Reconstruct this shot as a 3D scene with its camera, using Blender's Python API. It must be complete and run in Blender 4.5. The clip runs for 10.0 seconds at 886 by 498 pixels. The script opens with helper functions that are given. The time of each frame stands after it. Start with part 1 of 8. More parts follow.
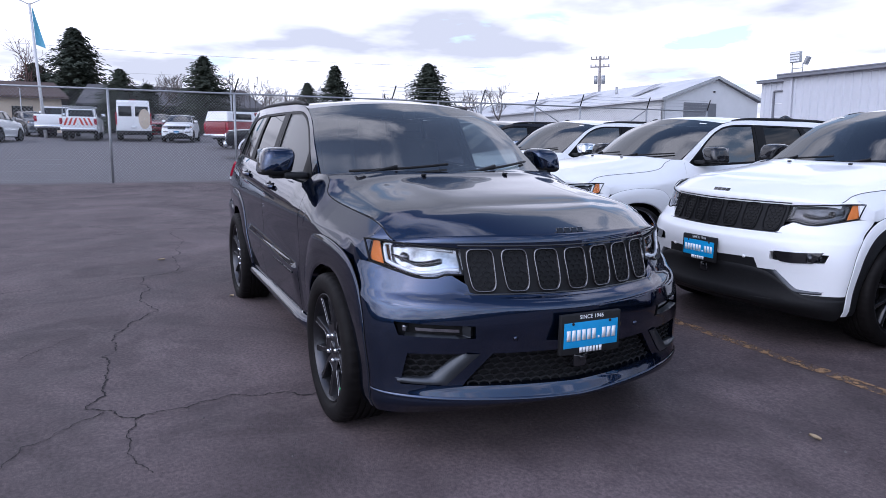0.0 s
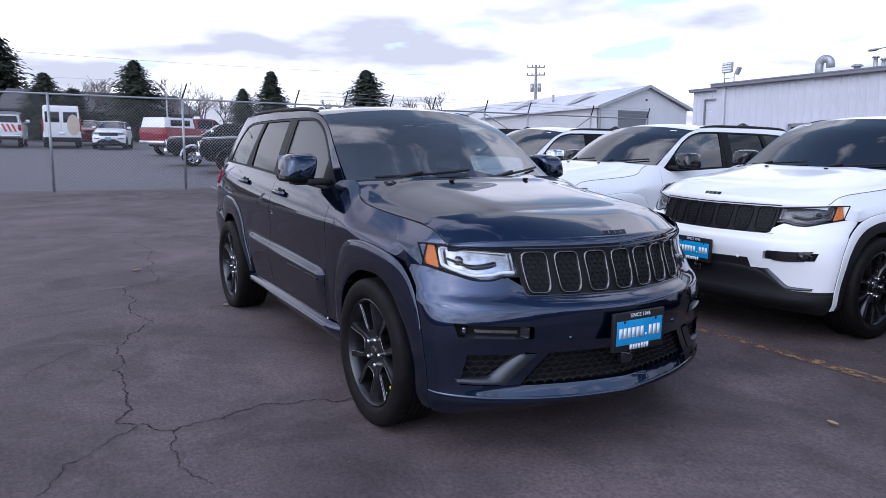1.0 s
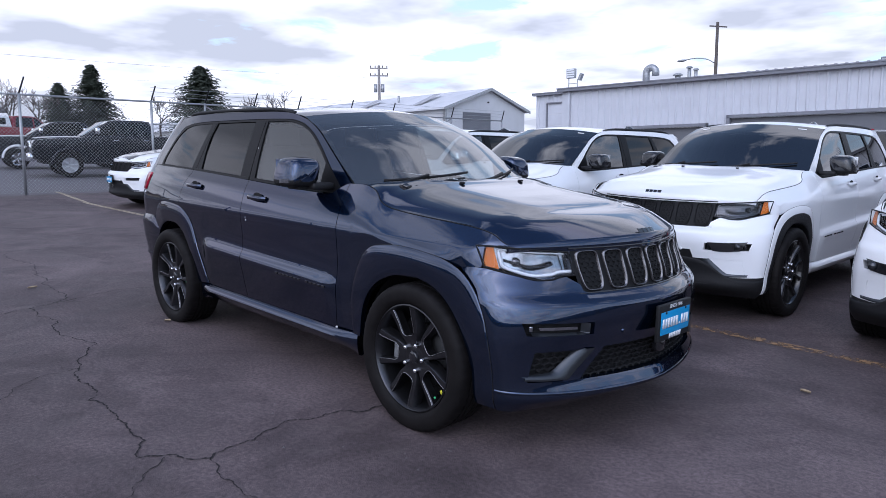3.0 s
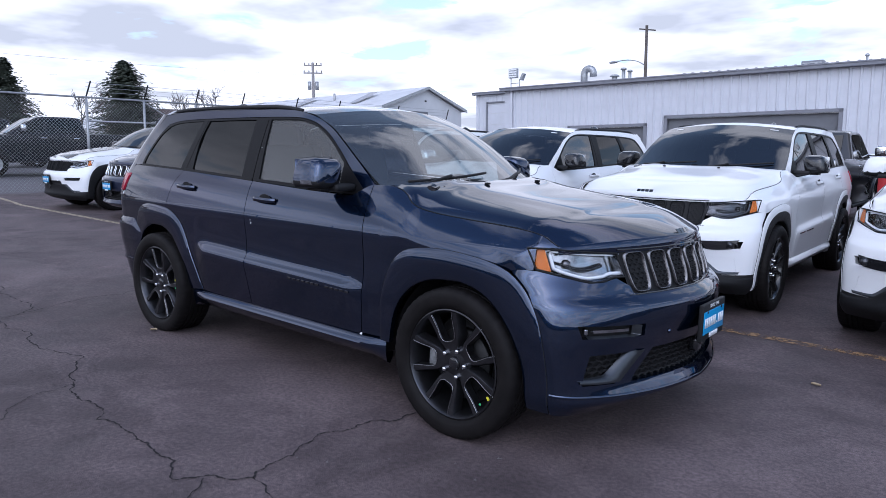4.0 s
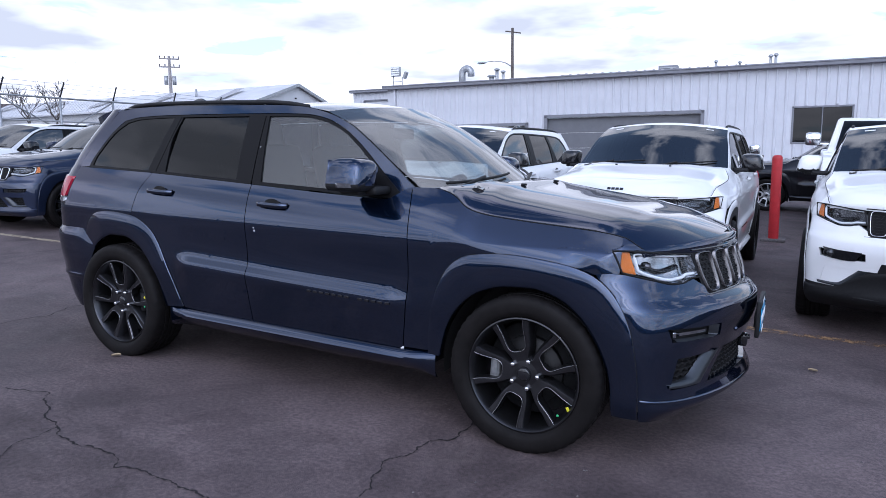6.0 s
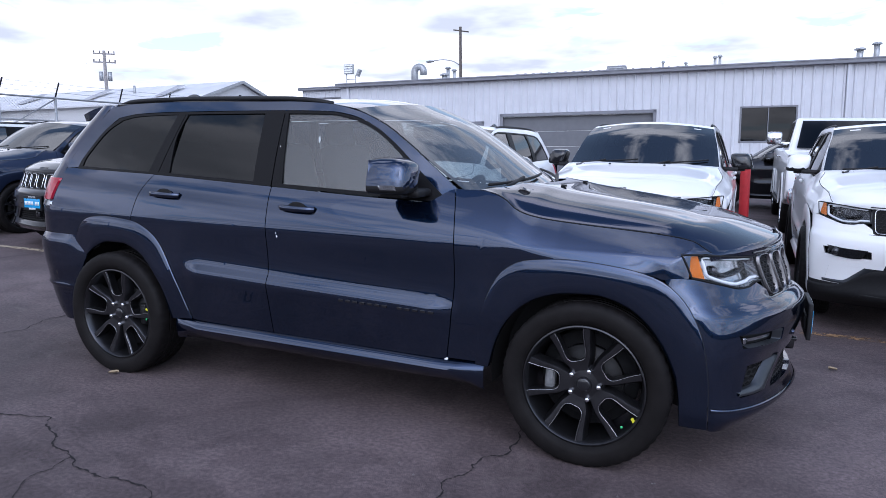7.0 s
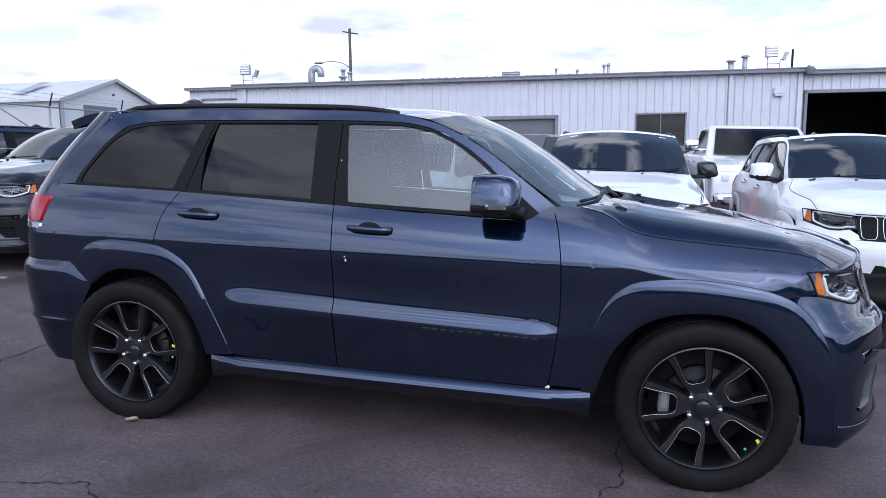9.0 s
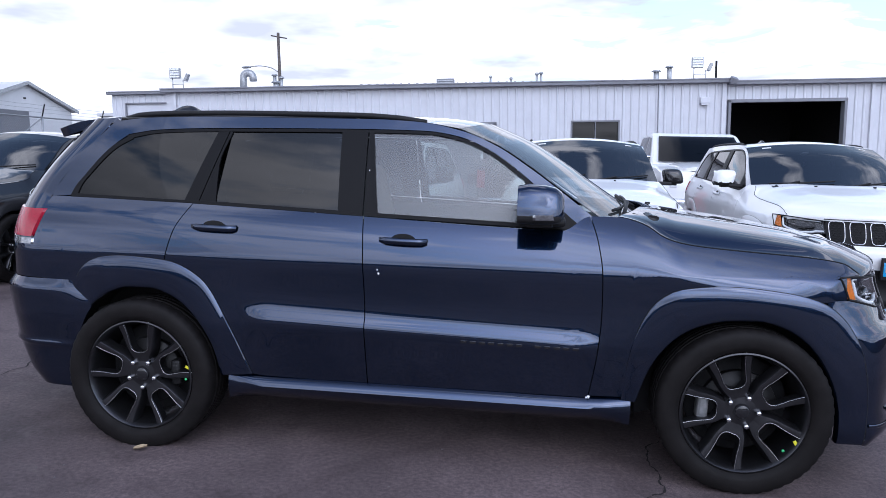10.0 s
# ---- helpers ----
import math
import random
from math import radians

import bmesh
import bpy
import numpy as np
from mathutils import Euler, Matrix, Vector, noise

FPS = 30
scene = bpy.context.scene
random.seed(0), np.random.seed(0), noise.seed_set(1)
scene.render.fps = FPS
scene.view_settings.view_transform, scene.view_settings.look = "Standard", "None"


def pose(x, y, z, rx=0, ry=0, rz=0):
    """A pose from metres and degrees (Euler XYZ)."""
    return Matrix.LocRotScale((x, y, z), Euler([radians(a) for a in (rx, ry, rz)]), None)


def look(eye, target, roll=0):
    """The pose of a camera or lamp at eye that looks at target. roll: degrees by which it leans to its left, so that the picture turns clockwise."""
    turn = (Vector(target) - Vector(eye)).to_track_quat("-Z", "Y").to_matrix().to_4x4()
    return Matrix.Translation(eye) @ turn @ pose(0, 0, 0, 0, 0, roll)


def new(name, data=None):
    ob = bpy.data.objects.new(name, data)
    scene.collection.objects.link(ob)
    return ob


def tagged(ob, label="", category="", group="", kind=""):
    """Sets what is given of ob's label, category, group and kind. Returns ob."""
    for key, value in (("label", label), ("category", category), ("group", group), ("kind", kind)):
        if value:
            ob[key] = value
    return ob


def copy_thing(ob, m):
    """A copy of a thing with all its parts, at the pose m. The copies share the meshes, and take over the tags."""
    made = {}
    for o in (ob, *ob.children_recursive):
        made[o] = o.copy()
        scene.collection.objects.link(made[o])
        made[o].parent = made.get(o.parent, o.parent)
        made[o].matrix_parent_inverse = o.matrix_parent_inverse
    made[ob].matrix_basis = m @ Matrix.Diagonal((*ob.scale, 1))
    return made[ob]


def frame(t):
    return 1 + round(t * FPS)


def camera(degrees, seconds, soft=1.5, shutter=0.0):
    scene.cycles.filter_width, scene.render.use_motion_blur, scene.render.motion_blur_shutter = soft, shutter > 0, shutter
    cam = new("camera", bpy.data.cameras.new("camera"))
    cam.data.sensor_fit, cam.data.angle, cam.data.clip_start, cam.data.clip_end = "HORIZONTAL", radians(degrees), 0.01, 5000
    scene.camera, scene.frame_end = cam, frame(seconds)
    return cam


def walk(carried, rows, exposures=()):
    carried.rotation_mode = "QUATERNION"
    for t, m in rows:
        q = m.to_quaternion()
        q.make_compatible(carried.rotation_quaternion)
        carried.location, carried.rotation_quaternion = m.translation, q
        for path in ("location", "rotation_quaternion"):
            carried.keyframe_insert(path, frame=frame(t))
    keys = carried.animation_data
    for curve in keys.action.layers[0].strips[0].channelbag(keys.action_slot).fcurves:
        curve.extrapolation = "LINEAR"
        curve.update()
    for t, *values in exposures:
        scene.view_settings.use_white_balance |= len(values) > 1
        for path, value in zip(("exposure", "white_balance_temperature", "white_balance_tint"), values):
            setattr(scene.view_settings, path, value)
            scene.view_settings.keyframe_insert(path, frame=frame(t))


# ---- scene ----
cam = camera(66.0, 10.0, soft=0.85)
PATH = [
    (0, (4.782, -1.866, 1.48), (3.003, -1.016, 1.146), 0.9),
    (0.5, (4.692, -2.126, 1.475), (2.945, -1.208, 1.154), 0.9),
    (1, (4.586, -2.372, 1.469), (2.892, -1.356, 1.157), 0.9),
    (1.5, (4.47, -2.593, 1.456), (2.856, -1.452, 1.152), 0.9),
    (2, (4.337, -2.805, 1.46), (2.806, -1.554, 1.157), 0.9),
    (2.5, (4.168, -3.015, 1.464), (2.692, -1.701, 1.16), 0.9),
    (3, (3.983, -3.186, 1.469), (2.573, -1.8, 1.165), 1.0),
    (4.5, (3.289, -3.618, 1.464), (2.095, -2.043, 1.16), 1.2),
    (5, (3.081, -3.728, 1.464), (1.96, -2.1, 1.161), 1.2),
    (5.5, (2.849, -3.802, 1.459), (1.821, -2.113, 1.158), 1.2),
    (7, (2.055, -3.906, 1.446), (1.263, -2.094, 1.145), 1.2),
    (7.5, (1.778, -3.911, 1.455), (1.047, -2.074, 1.155), 1.3),
    (8, (1.497, -3.901, 1.461), (0.836, -2.038, 1.162), 1.3),
    (8.5, (1.241, -3.939, 1.488), (0.682, -2.042, 1.192), 1.3),
    (9, (1.004, -3.998, 1.481), (0.537, -2.075, 1.195), 1.3),
    (9.5, (0.763, -4.033, 1.493), (0.404, -2.084, 1.218), 1.3),
    (10, (0.486, -4.031, 1.487), (0.226, -2.066, 1.223), 1.3),
]

# the lot falls 1.9 degrees towards +x; places on it are given in its own plane
LOT = pose(0, 0, 0, 0, 1.9, 0)
walk(cam, [(t, LOT @ look(eye, target, roll)) for t, eye, target, roll in PATH],
     exposures=[(0.0, 0.16, 5800, 18), (3.0, 0.03, 5750, 16), (5.0, 0.15, 5700, 15), (7.5, 0.25, 5760, 15), (10.0, 0.29, 5800, 15)])

# ---------- world and sun ----------
SUN_AZ, SUN_EL = -65.0, 38.0
world = bpy.data.worlds.new("sky")
scene.world = world
world.use_nodes = True
wn = world.node_tree
wn.nodes.clear()
w_out = wn.nodes.new("ShaderNodeOutputWorld")
w_bg = wn.nodes.new("ShaderNodeBackground")
w_sky = wn.nodes.new("ShaderNodeTexSky")
w_sky.sky_type = "NISHITA"
w_sky.sun_disc = False
w_sky.sun_elevation = radians(SUN_EL)
w_sky.sun_rotation = radians(90 - SUN_AZ)
w_co = wn.nodes.new("ShaderNodeTexCoord")
w_sep = wn.nodes.new("ShaderNodeSeparateXYZ")
wn.links.new(w_co.outputs["Generated"], w_sep.inputs[0])
# clouds lie on a flat ceiling: direction divided by its height
w_h = wn.nodes.new("ShaderNodeMath"); w_h.operation = "ADD"; w_h.inputs[1].default_value = 0.10
w_abs = wn.nodes.new("ShaderNodeMath"); w_abs.operation = "ABSOLUTE"
wn.links.new(w_sep.outputs["Z"], w_abs.inputs[0])
wn.links.new(w_abs.outputs[0], w_h.inputs[0])
w_dx = wn.nodes.new("ShaderNodeMath"); w_dx.operation = "DIVIDE"
w_dy = wn.nodes.new("ShaderNodeMath"); w_dy.operation = "DIVIDE"
wn.links.new(w_sep.outputs["X"], w_dx.inputs[0]); wn.links.new(w_h.outputs[0], w_dx.inputs[1])
wn.links.new(w_sep.outputs["Y"], w_dy.inputs[0]); wn.links.new(w_h.outputs[0], w_dy.inputs[1])
w_cmb = wn.nodes.new("ShaderNodeCombineXYZ")
wn.links.new(w_dx.outputs[0], w_cmb.inputs[0]); wn.links.new(w_dy.outputs[0], w_cmb.inputs[1])
w_n1 = wn.nodes.new("ShaderNodeTexNoise")
w_n1.inputs["Scale"].default_value = 1.6
w_n1.inputs["Detail"].default_value = 9.0
w_n1.inputs["Roughness"].default_value = 0.55
w_n1.inputs["Distortion"].default_value = 0.4
w_m1 = wn.nodes.new("ShaderNodeMapping"); w_m1.inputs["Location"].default_value = (0.55, 2.9, 0)
wn.links.new(w_cmb.outputs[0], w_m1.inputs[0]); wn.links.new(w_m1.outputs[0], w_n1.inputs["Vector"])
w_r1 = wn.nodes.new("ShaderNodeValToRGB")      # cover
w_r1.color_ramp.elements[0].position, w_r1.color_ramp.elements[1].position = 0.505, 0.585
# clouds close up towards the horizon
w_inv = wn.nodes.new("ShaderNodeMath"); w_inv.operation = "SUBTRACT"; w_inv.inputs[0].default_value = 1.0
wn.links.new(w_abs.outputs[0], w_inv.inputs[1])
w_p2 = wn.nodes.new("ShaderNodeMath"); w_p2.operation = "POWER"; w_p2.inputs[1].default_value = 2.0
wn.links.new(w_inv.outputs[0], w_p2.inputs[0])
w_cov = wn.nodes.new("ShaderNodeMath"); w_cov.operation = "MULTIPLY_ADD"; w_cov.inputs[1].default_value = 0.17
wn.links.new(w_p2.outputs[0], w_cov.inputs[0]); wn.links.new(w_n1.outputs["Fac"], w_cov.inputs[2])
w_thin = wn.nodes.new("ShaderNodeMath"); w_thin.operation = "MULTIPLY_ADD"; w_thin.inputs[1].default_value = -0.068
wn.links.new(w_sep.outputs["X"], w_thin.inputs[0]); wn.links.new(w_cov.outputs[0], w_thin.inputs[2])
wn.links.new(w_thin.outputs[0], w_r1.inputs[0])
w_n2 = wn.nodes.new("ShaderNodeTexNoise")
w_n2.inputs["Scale"].default_value = 0.9
w_n2.inputs["Detail"].default_value = 5.0
w_mp = wn.nodes.new("ShaderNodeMapping"); w_mp.inputs["Location"].default_value = (3.1, 7.7, 0)
wn.links.new(w_cmb.outputs[0], w_mp.inputs[0]); wn.links.new(w_mp.outputs[0], w_n2.inputs["Vector"])
w_r2 = wn.nodes.new("ShaderNodeValToRGB")      # grey bellies to white tops
e = w_r2.color_ramp.elements
e[0].position, e[0].color = 0.38, (0.54, 0.56, 0.60, 1)
e[1].position, e[1].color = 0.56, (1.12, 1.12, 1.16, 1)
wn.links.new(w_n2.outputs["Fac"], w_r2.inputs[0])
w_sk = wn.nodes.new("ShaderNodeMix"); w_sk.data_type = "RGBA"; w_sk.blend_type = "MULTIPLY"
w_sk.inputs["Factor"].default_value = 1.0
wn.links.new(w_sky.outputs[0], w_sk.inputs[6]); w_sk.inputs[7].default_value = (0.135, 0.135, 0.135, 1)
# pale haze in the gaps
w_hz = wn.nodes.new("ShaderNodeMix"); w_hz.data_type = "RGBA"; wn.links.new(w_p2.outputs[0], w_hz.inputs["Factor"])
wn.links.new(w_sk.outputs[2], w_hz.inputs[6]); w_hz.inputs[7].default_value = (0.70, 0.88, 1.0, 1)
w_mix = wn.nodes.new("ShaderNodeMix"); w_mix.data_type = "RGBA"
wn.links.new(w_r1.outputs[0], w_mix.inputs["Factor"])
wn.links.new(w_hz.outputs[2], w_mix.inputs[6]); wn.links.new(w_r2.outputs[0], w_mix.inputs[7])
# the veiled sun makes a wide bright patch in the cloud
w_nrm = wn.nodes.new("ShaderNodeVectorMath"); w_nrm.operation = "NORMALIZE"
wn.links.new(w_co.outputs["Generated"], w_nrm.inputs[0])
w_dot = wn.nodes.new("ShaderNodeVectorMath"); w_dot.operation = "DOT_PRODUCT"
wn.links.new(w_nrm.outputs[0], w_dot.inputs[0])
w_dot.inputs[1].default_value = (math.cos(radians(SUN_AZ)) * math.cos(radians(SUN_EL)), math.sin(radians(SUN_AZ)) * math.cos(radians(SUN_EL)), math.sin(radians(SUN_EL)))
w_gl = wn.nodes.new("ShaderNodeMapRange"); w_gl.interpolation_type = "SMOOTHERSTEP"
w_gl.inputs["From Min"].default_value, w_gl.inputs["From Max"].default_value = 0.72, 1.0
w_gl.inputs["To Min"].default_value, w_gl.inputs["To Max"].default_value = 1.0, 2.2
wn.links.new(w_dot.outputs["Value"], w_gl.inputs["Value"])
w_mul = wn.nodes.new("ShaderNodeVectorMath"); w_mul.operation = "SCALE"
wn.links.new(w_mix.outputs[2], w_mul.inputs[0]); wn.links.new(w_gl.outputs[0], w_mul.inputs["Scale"])
wn.links.new(w_mul.outputs[0], w_bg.inputs["Color"])
w_bg.inputs["Strength"].default_value = 1.2
wn.links.new(w_bg.outputs[0], w_out.inputs[0])

sun = new("sun", bpy.data.lights.new("sun", "SUN"))
sun.data.energy, sun.data.angle, sun.data.color = 0.5, radians(100), (1.0, 0.97, 0.93)
a, el = radians(SUN_AZ), radians(SUN_EL)
sun.matrix_world = look((30 * math.cos(a) * math.cos(el), 30 * math.sin(a) * math.cos(el), 30 * math.sin(el)), (0, 0, 0))


# ---------- materials ----------
def mat(name, color, rough=0.5, metal=0.0, coat=0.0, coat_rough=0.03, var=0.0, scale=6.0, bump=0.0, bscale=60.0, spec=0.5,
        emit=None, alpha=1.0, transmission=0.0, ior=1.45, random_var=0.0, rvar=0.0):
    m = bpy.data.materials.new(name)
    m.use_nodes = True
    nt = m.node_tree
    b = nt.nodes["Principled BSDF"]
    b.inputs["Base Color"].default_value = (*color, 1)
    b.inputs["Roughness"].default_value = rough
    b.inputs["Metallic"].default_value = metal
    b.inputs["Coat Weight"].default_value = coat
    b.inputs["Coat Roughness"].default_value = coat_rough
    b.inputs["Specular IOR Level"].default_value = spec
    b.inputs["IOR"].default_value = ior
    b.inputs["Alpha"].default_value = alpha
    b.inputs["Transmission Weight"].default_value = transmission
    if emit:
        b.inputs["Emission Color"].default_value = (*emit[:3], 1)
        b.inputs["Emission Strength"].default_value = emit[3]
    if var or bump or rvar:
        co = nt.nodes.new("ShaderNodeTexCoord")
    if var or rvar:
        n = nt.nodes.new("ShaderNodeTexNoise")
        n.inputs["Scale"].default_value, n.inputs["Detail"].default_value = scale, 8
        n.inputs["Roughness"].default_value = 0.65
        nt.links.new(co.outputs["Object"], n.inputs["Vector"])
    if var:
        r = nt.nodes.new("ShaderNodeValToRGB")
        r.color_ramp.elements[0].position, r.color_ramp.elements[1].position = 0.3, 0.7
        r.color_ramp.elements[0].color = (*[c * (1 - var) for c in color], 1)
        r.color_ramp.elements[1].color = (*[min(1, c * (1 + var)) for c in color], 1)
        nt.links.new(n.outputs["Fac"], r.inputs[0])
        last = r.outputs[0]
        if random_var:
            oi = nt.nodes.new("ShaderNodeObjectInfo")
            hv = nt.nodes.new("ShaderNodeHueSaturation")
            mr = nt.nodes.new("ShaderNodeMapRange")
            mr.inputs["To Min"].default_value, mr.inputs["To Max"].default_value = 1 - random_var, 1 + random_var
            nt.links.new(oi.outputs["Random"], mr.inputs["Value"])
            nt.links.new(mr.outputs[0], hv.inputs["Value"])
            nt.links.new(last, hv.inputs["Color"])
            last = hv.outputs[0]
        nt.links.new(last, b.inputs["Base Color"])
    if rvar:
        mr = nt.nodes.new("ShaderNodeMapRange")
        mr.inputs["To Min"].default_value, mr.inputs["To Max"].default_value = max(0, rough - rvar), min(1, rough + rvar)
        nt.links.new(n.outputs["Fac"], mr.inputs["Value"])
        nt.links.new(mr.outputs[0], b.inputs["Roughness"])
    if bump:
        n2 = nt.nodes.new("ShaderNodeTexNoise")
        n2.inputs["Scale"].default_value, n2.inputs["Detail"].default_value = bscale, 4
        nt.links.new(co.outputs["Object"], n2.inputs["Vector"])
        bp = nt.nodes.new("ShaderNodeBump")
        bp.inputs["Strength"].default_value, bp.inputs["Distance"].default_value = bump, 0.01
        nt.links.new(n2.outputs["Fac"], bp.inputs["Height"])
        nt.links.new(bp.outputs[0], b.inputs["Normal"])
    return m


def paint(name, color, metal=0.35, rough=0.32, coat_ior=1.5):
    m = mat(name, color, rough, metal, coat=1.0, coat_rough=0.008, var=0.05, scale=900, rvar=0.03)
    m.node_tree.nodes["Principled BSDF"].inputs["Coat IOR"].default_value = coat_ior
    m.node_tree.nodes["Principled BSDF"].inputs["Specular Tint"].default_value = (0.22, 0.24, 0.30, 1)
    return m


BLUE = paint("slate_blue_paint", (0.0085, 0.0225, 0.060), 0.9, 0.17, 1.65)
LOWER = paint("lower_blue_paint", (0.0085, 0.0225, 0.060), 0.9, 0.17, 1.65)
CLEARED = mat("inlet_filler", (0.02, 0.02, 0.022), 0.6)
GRILLEBLK = mat("matt_black_grille", (0.010, 0.010, 0.011), 0.55, spec=0.25, var=0.2, scale=60)
WHITE = mat("white_paint", (0.83, 0.835, 0.84), 0.35, coat=0.7, coat_rough=0.02, var=0.03, scale=700, rvar=0.03)
BLACKP = paint("black_paint", (0.007, 0.007, 0.009), 0.0, 0.3, 1.4)
NAVY = paint("dark_blue_paint", (0.018, 0.026, 0.055), 0.4, 0.3)
REDP = paint("red_paint", (0.22, 0.012, 0.02), 0.2, 0.3)
GREYP = paint("grey_paint", (0.06, 0.065, 0.075), 0.4, 0.3)
GLOSSBLK = mat("gloss_black_trim", (0.012, 0.012, 0.014), 0.16, coat=0.6, rvar=0.05, scale=40)
PLASTIC = mat("black_plastic", (0.013, 0.013, 0.014), 0.55, spec=0.3, bump=0.15, bscale=500, var=0.2, scale=30)
# near-black for seals, wires and linings; also paints shade inside openings
DARK = mat("black_and_shade", (0.006, 0.006, 0.007), 0.8, var=0.3, scale=10)
RUBBER = mat("tyre_rubber", (0.0085, 0.0075, 0.0075), 0.62, spec=0.16, var=0.35, scale=14, bump=0.1, bscale=200)
WHEELM = mat("satin_dark_wheel", (0.062, 0.062, 0.067), 0.30, 0.9, var=0.12, scale=20, rvar=0.06)
EDGEM = mat("machined_wheel_edge", (0.34, 0.34, 0.35), 0.25, 1.0, rvar=0.05, scale=30)
BLKWHEEL = mat("gloss_black_wheel", (0.012, 0.012, 0.013), 0.22, 0.2, coat=0.5, rvar=0.05, scale=20)
SILVERWHEEL = mat("silver_wheel", (0.55, 0.56, 0.58), 0.3, 0.85, var=0.08, scale=20)
CHROME = mat("chrome", (0.75, 0.76, 0.78), 0.08, 1.0, rvar=0.04, scale=30)
DKCHROME = mat("dark_chrome", (0.17, 0.165, 0.17), 0.25, 0.9, rvar=0.06, scale=30)
STEEL = mat("brushed_steel", (0.022, 0.022, 0.023), 0.5, 0.6, var=0.15, scale=50)
AMBER = mat("amber_lens", (0.62, 0.15, 0.002), 0.35, coat=0.0, var=0.15, scale=60)
REDLENS = mat("red_lens", (0.30, 0.004, 0.022), 0.12, coat=0.3, var=0.2, scale=60)
LAMPW = mat("white_lamp_strip", (0.82, 0.84, 0.86), 0.2, coat=1.0, var=0.06, scale=60)
LAMPIN = mat("lamp_reflector", (0.34, 0.35, 0.37), 0.14, 0.95, var=0.5, scale=14)
LAMPDK = mat("dark_lamp_bowl", (0.07, 0.072, 0.078), 0.2, 0.8, var=0.6, scale=22)
SATIN = mat("satin_grey_plastic", (0.055, 0.06, 0.068), 0.30, 0.7, var=0.08, scale=30)
LINER = mat("cloth_seat", (0.07, 0.07, 0.07), 0.8, var=0.1, scale=3)
PILLAR = mat("black_window_trim", (0.006, 0.006, 0.007), 0.45, spec=0.16, rvar=0.05, scale=40)
TAN = mat("light_headliner", (0.26, 0.26, 0.26), 0.9, var=0.05, scale=3)
PLATEB = mat("plate_blue", (0.012, 0.30, 0.62), 0.35, coat=0.5, var=0.05, scale=30)
PLATEW = mat("plate_white", (0.82, 0.83, 0.84), 0.4, var=0.04, scale=30)
PAPER = mat("paper", (0.8, 0.8, 0.78), 0.7, var=0.05, scale=20)
YELTAG = mat("yellow_tag", (0.65, 0.62, 0.03), 0.4, var=0.1, scale=90)
GREENDOT = mat("green_dot", (0.05, 0.45, 0.16), 0.5, var=0.1, scale=90)
CALIPER = mat("grey_caliper", (0.24, 0.245, 0.25), 0.45, 0.3, var=0.2, scale=40)


def glassm(name, tint, rough=0.0, ior=1.62, dust_veil=0.0):
    """Car glass: a thin pane, part reflecting, part letting a tinted view through."""
    m = bpy.data.materials.new(name)
    m.use_nodes = True
    nt = m.node_tree
    nt.nodes.clear()
    out = nt.nodes.new("ShaderNodeOutputMaterial")
    tr = nt.nodes.new("ShaderNodeBsdfTransparent"); tr.inputs[0].default_value = (*tint, 1)
    gl = nt.nodes.new("ShaderNodeBsdfGlossy"); gl.inputs["Roughness"].default_value = rough
    # gloss of a thin pane, the same from either side: r0 + (1 - r0) * facing ^ 5
    r0 = ((ior - 1) / (ior + 1)) ** 2
    lw = nt.nodes.new("ShaderNodeLayerWeight"); lw.inputs["Blend"].default_value = 0.5
    p5_ = nt.nodes.new("ShaderNodeMath"); p5_.operation = "POWER"; p5_.inputs[1].default_value = 5.0
    nt.links.new(lw.outputs["Facing"], p5_.inputs[0])
    fr = nt.nodes.new("ShaderNodeMath"); fr.operation = "MULTIPLY_ADD"
    fr.inputs[1].default_value, fr.inputs[2].default_value = 1 - r0, r0
    nt.links.new(p5_.outputs[0], fr.inputs[0])
    mx = nt.nodes.new("ShaderNodeMixShader")
    nt.links.new(fr.outputs[0], mx.inputs[0])
    nt.links.new(gl.outputs[0], mx.inputs[2])
    if dust_veil:
        # a thin uneven pale film: dust, and bright sky reflection put into its colour
        df = nt.nodes.new("ShaderNodeBsdfDiffuse"); df.inputs[0].default_value = (0.72, 0.74, 0.74, 1)
        co = nt.nodes.new("ShaderNodeTexCoord")
        n = nt.nodes.new("ShaderNodeTexNoise"); n.inputs["Scale"].default_value, n.inputs["Detail"].default_value = 2.5, 6
        mr = nt.nodes.new("ShaderNodeMapRange")
        mr.inputs["To Min"].default_value, mr.inputs["To Max"].default_value = dust_veil * 0.4, dust_veil * 1.6
        nt.links.new(co.outputs["Object"], n.inputs["Vector"]); nt.links.new(n.outputs["Fac"], mr.inputs["Value"])
        md = nt.nodes.new("ShaderNodeMixShader")
        nt.links.new(mr.outputs[0], md.inputs[0])
        nt.links.new(tr.outputs[0], md.inputs[1]); nt.links.new(df.outputs[0], md.inputs[2])
        nt.links.new(md.outputs[0], mx.inputs[1])
    else:
        nt.links.new(tr.outputs[0], mx.inputs[1])
    nt.links.new(mx.outputs[0], out.inputs[0])
    return m


GLASS = glassm("clear_car_glass", (0.50, 0.56, 0.55), 0.32, 2.2)
FRONTGLASS = glassm("windscreen_glass", (0.55, 0.61, 0.63), 0.0, 2.45, 0.05)
TINT = glassm("dark_tinted_glass", (0.035, 0.037, 0.045), 0.0, 1.58, 0.003)
FARGLASS = glassm("dark_cab_glass", (0.03, 0.03, 0.034), 0.0, 1.45)
LENS = glassm("clear_lens", (0.94, 0.95, 0.97), 0.0, 1.3)


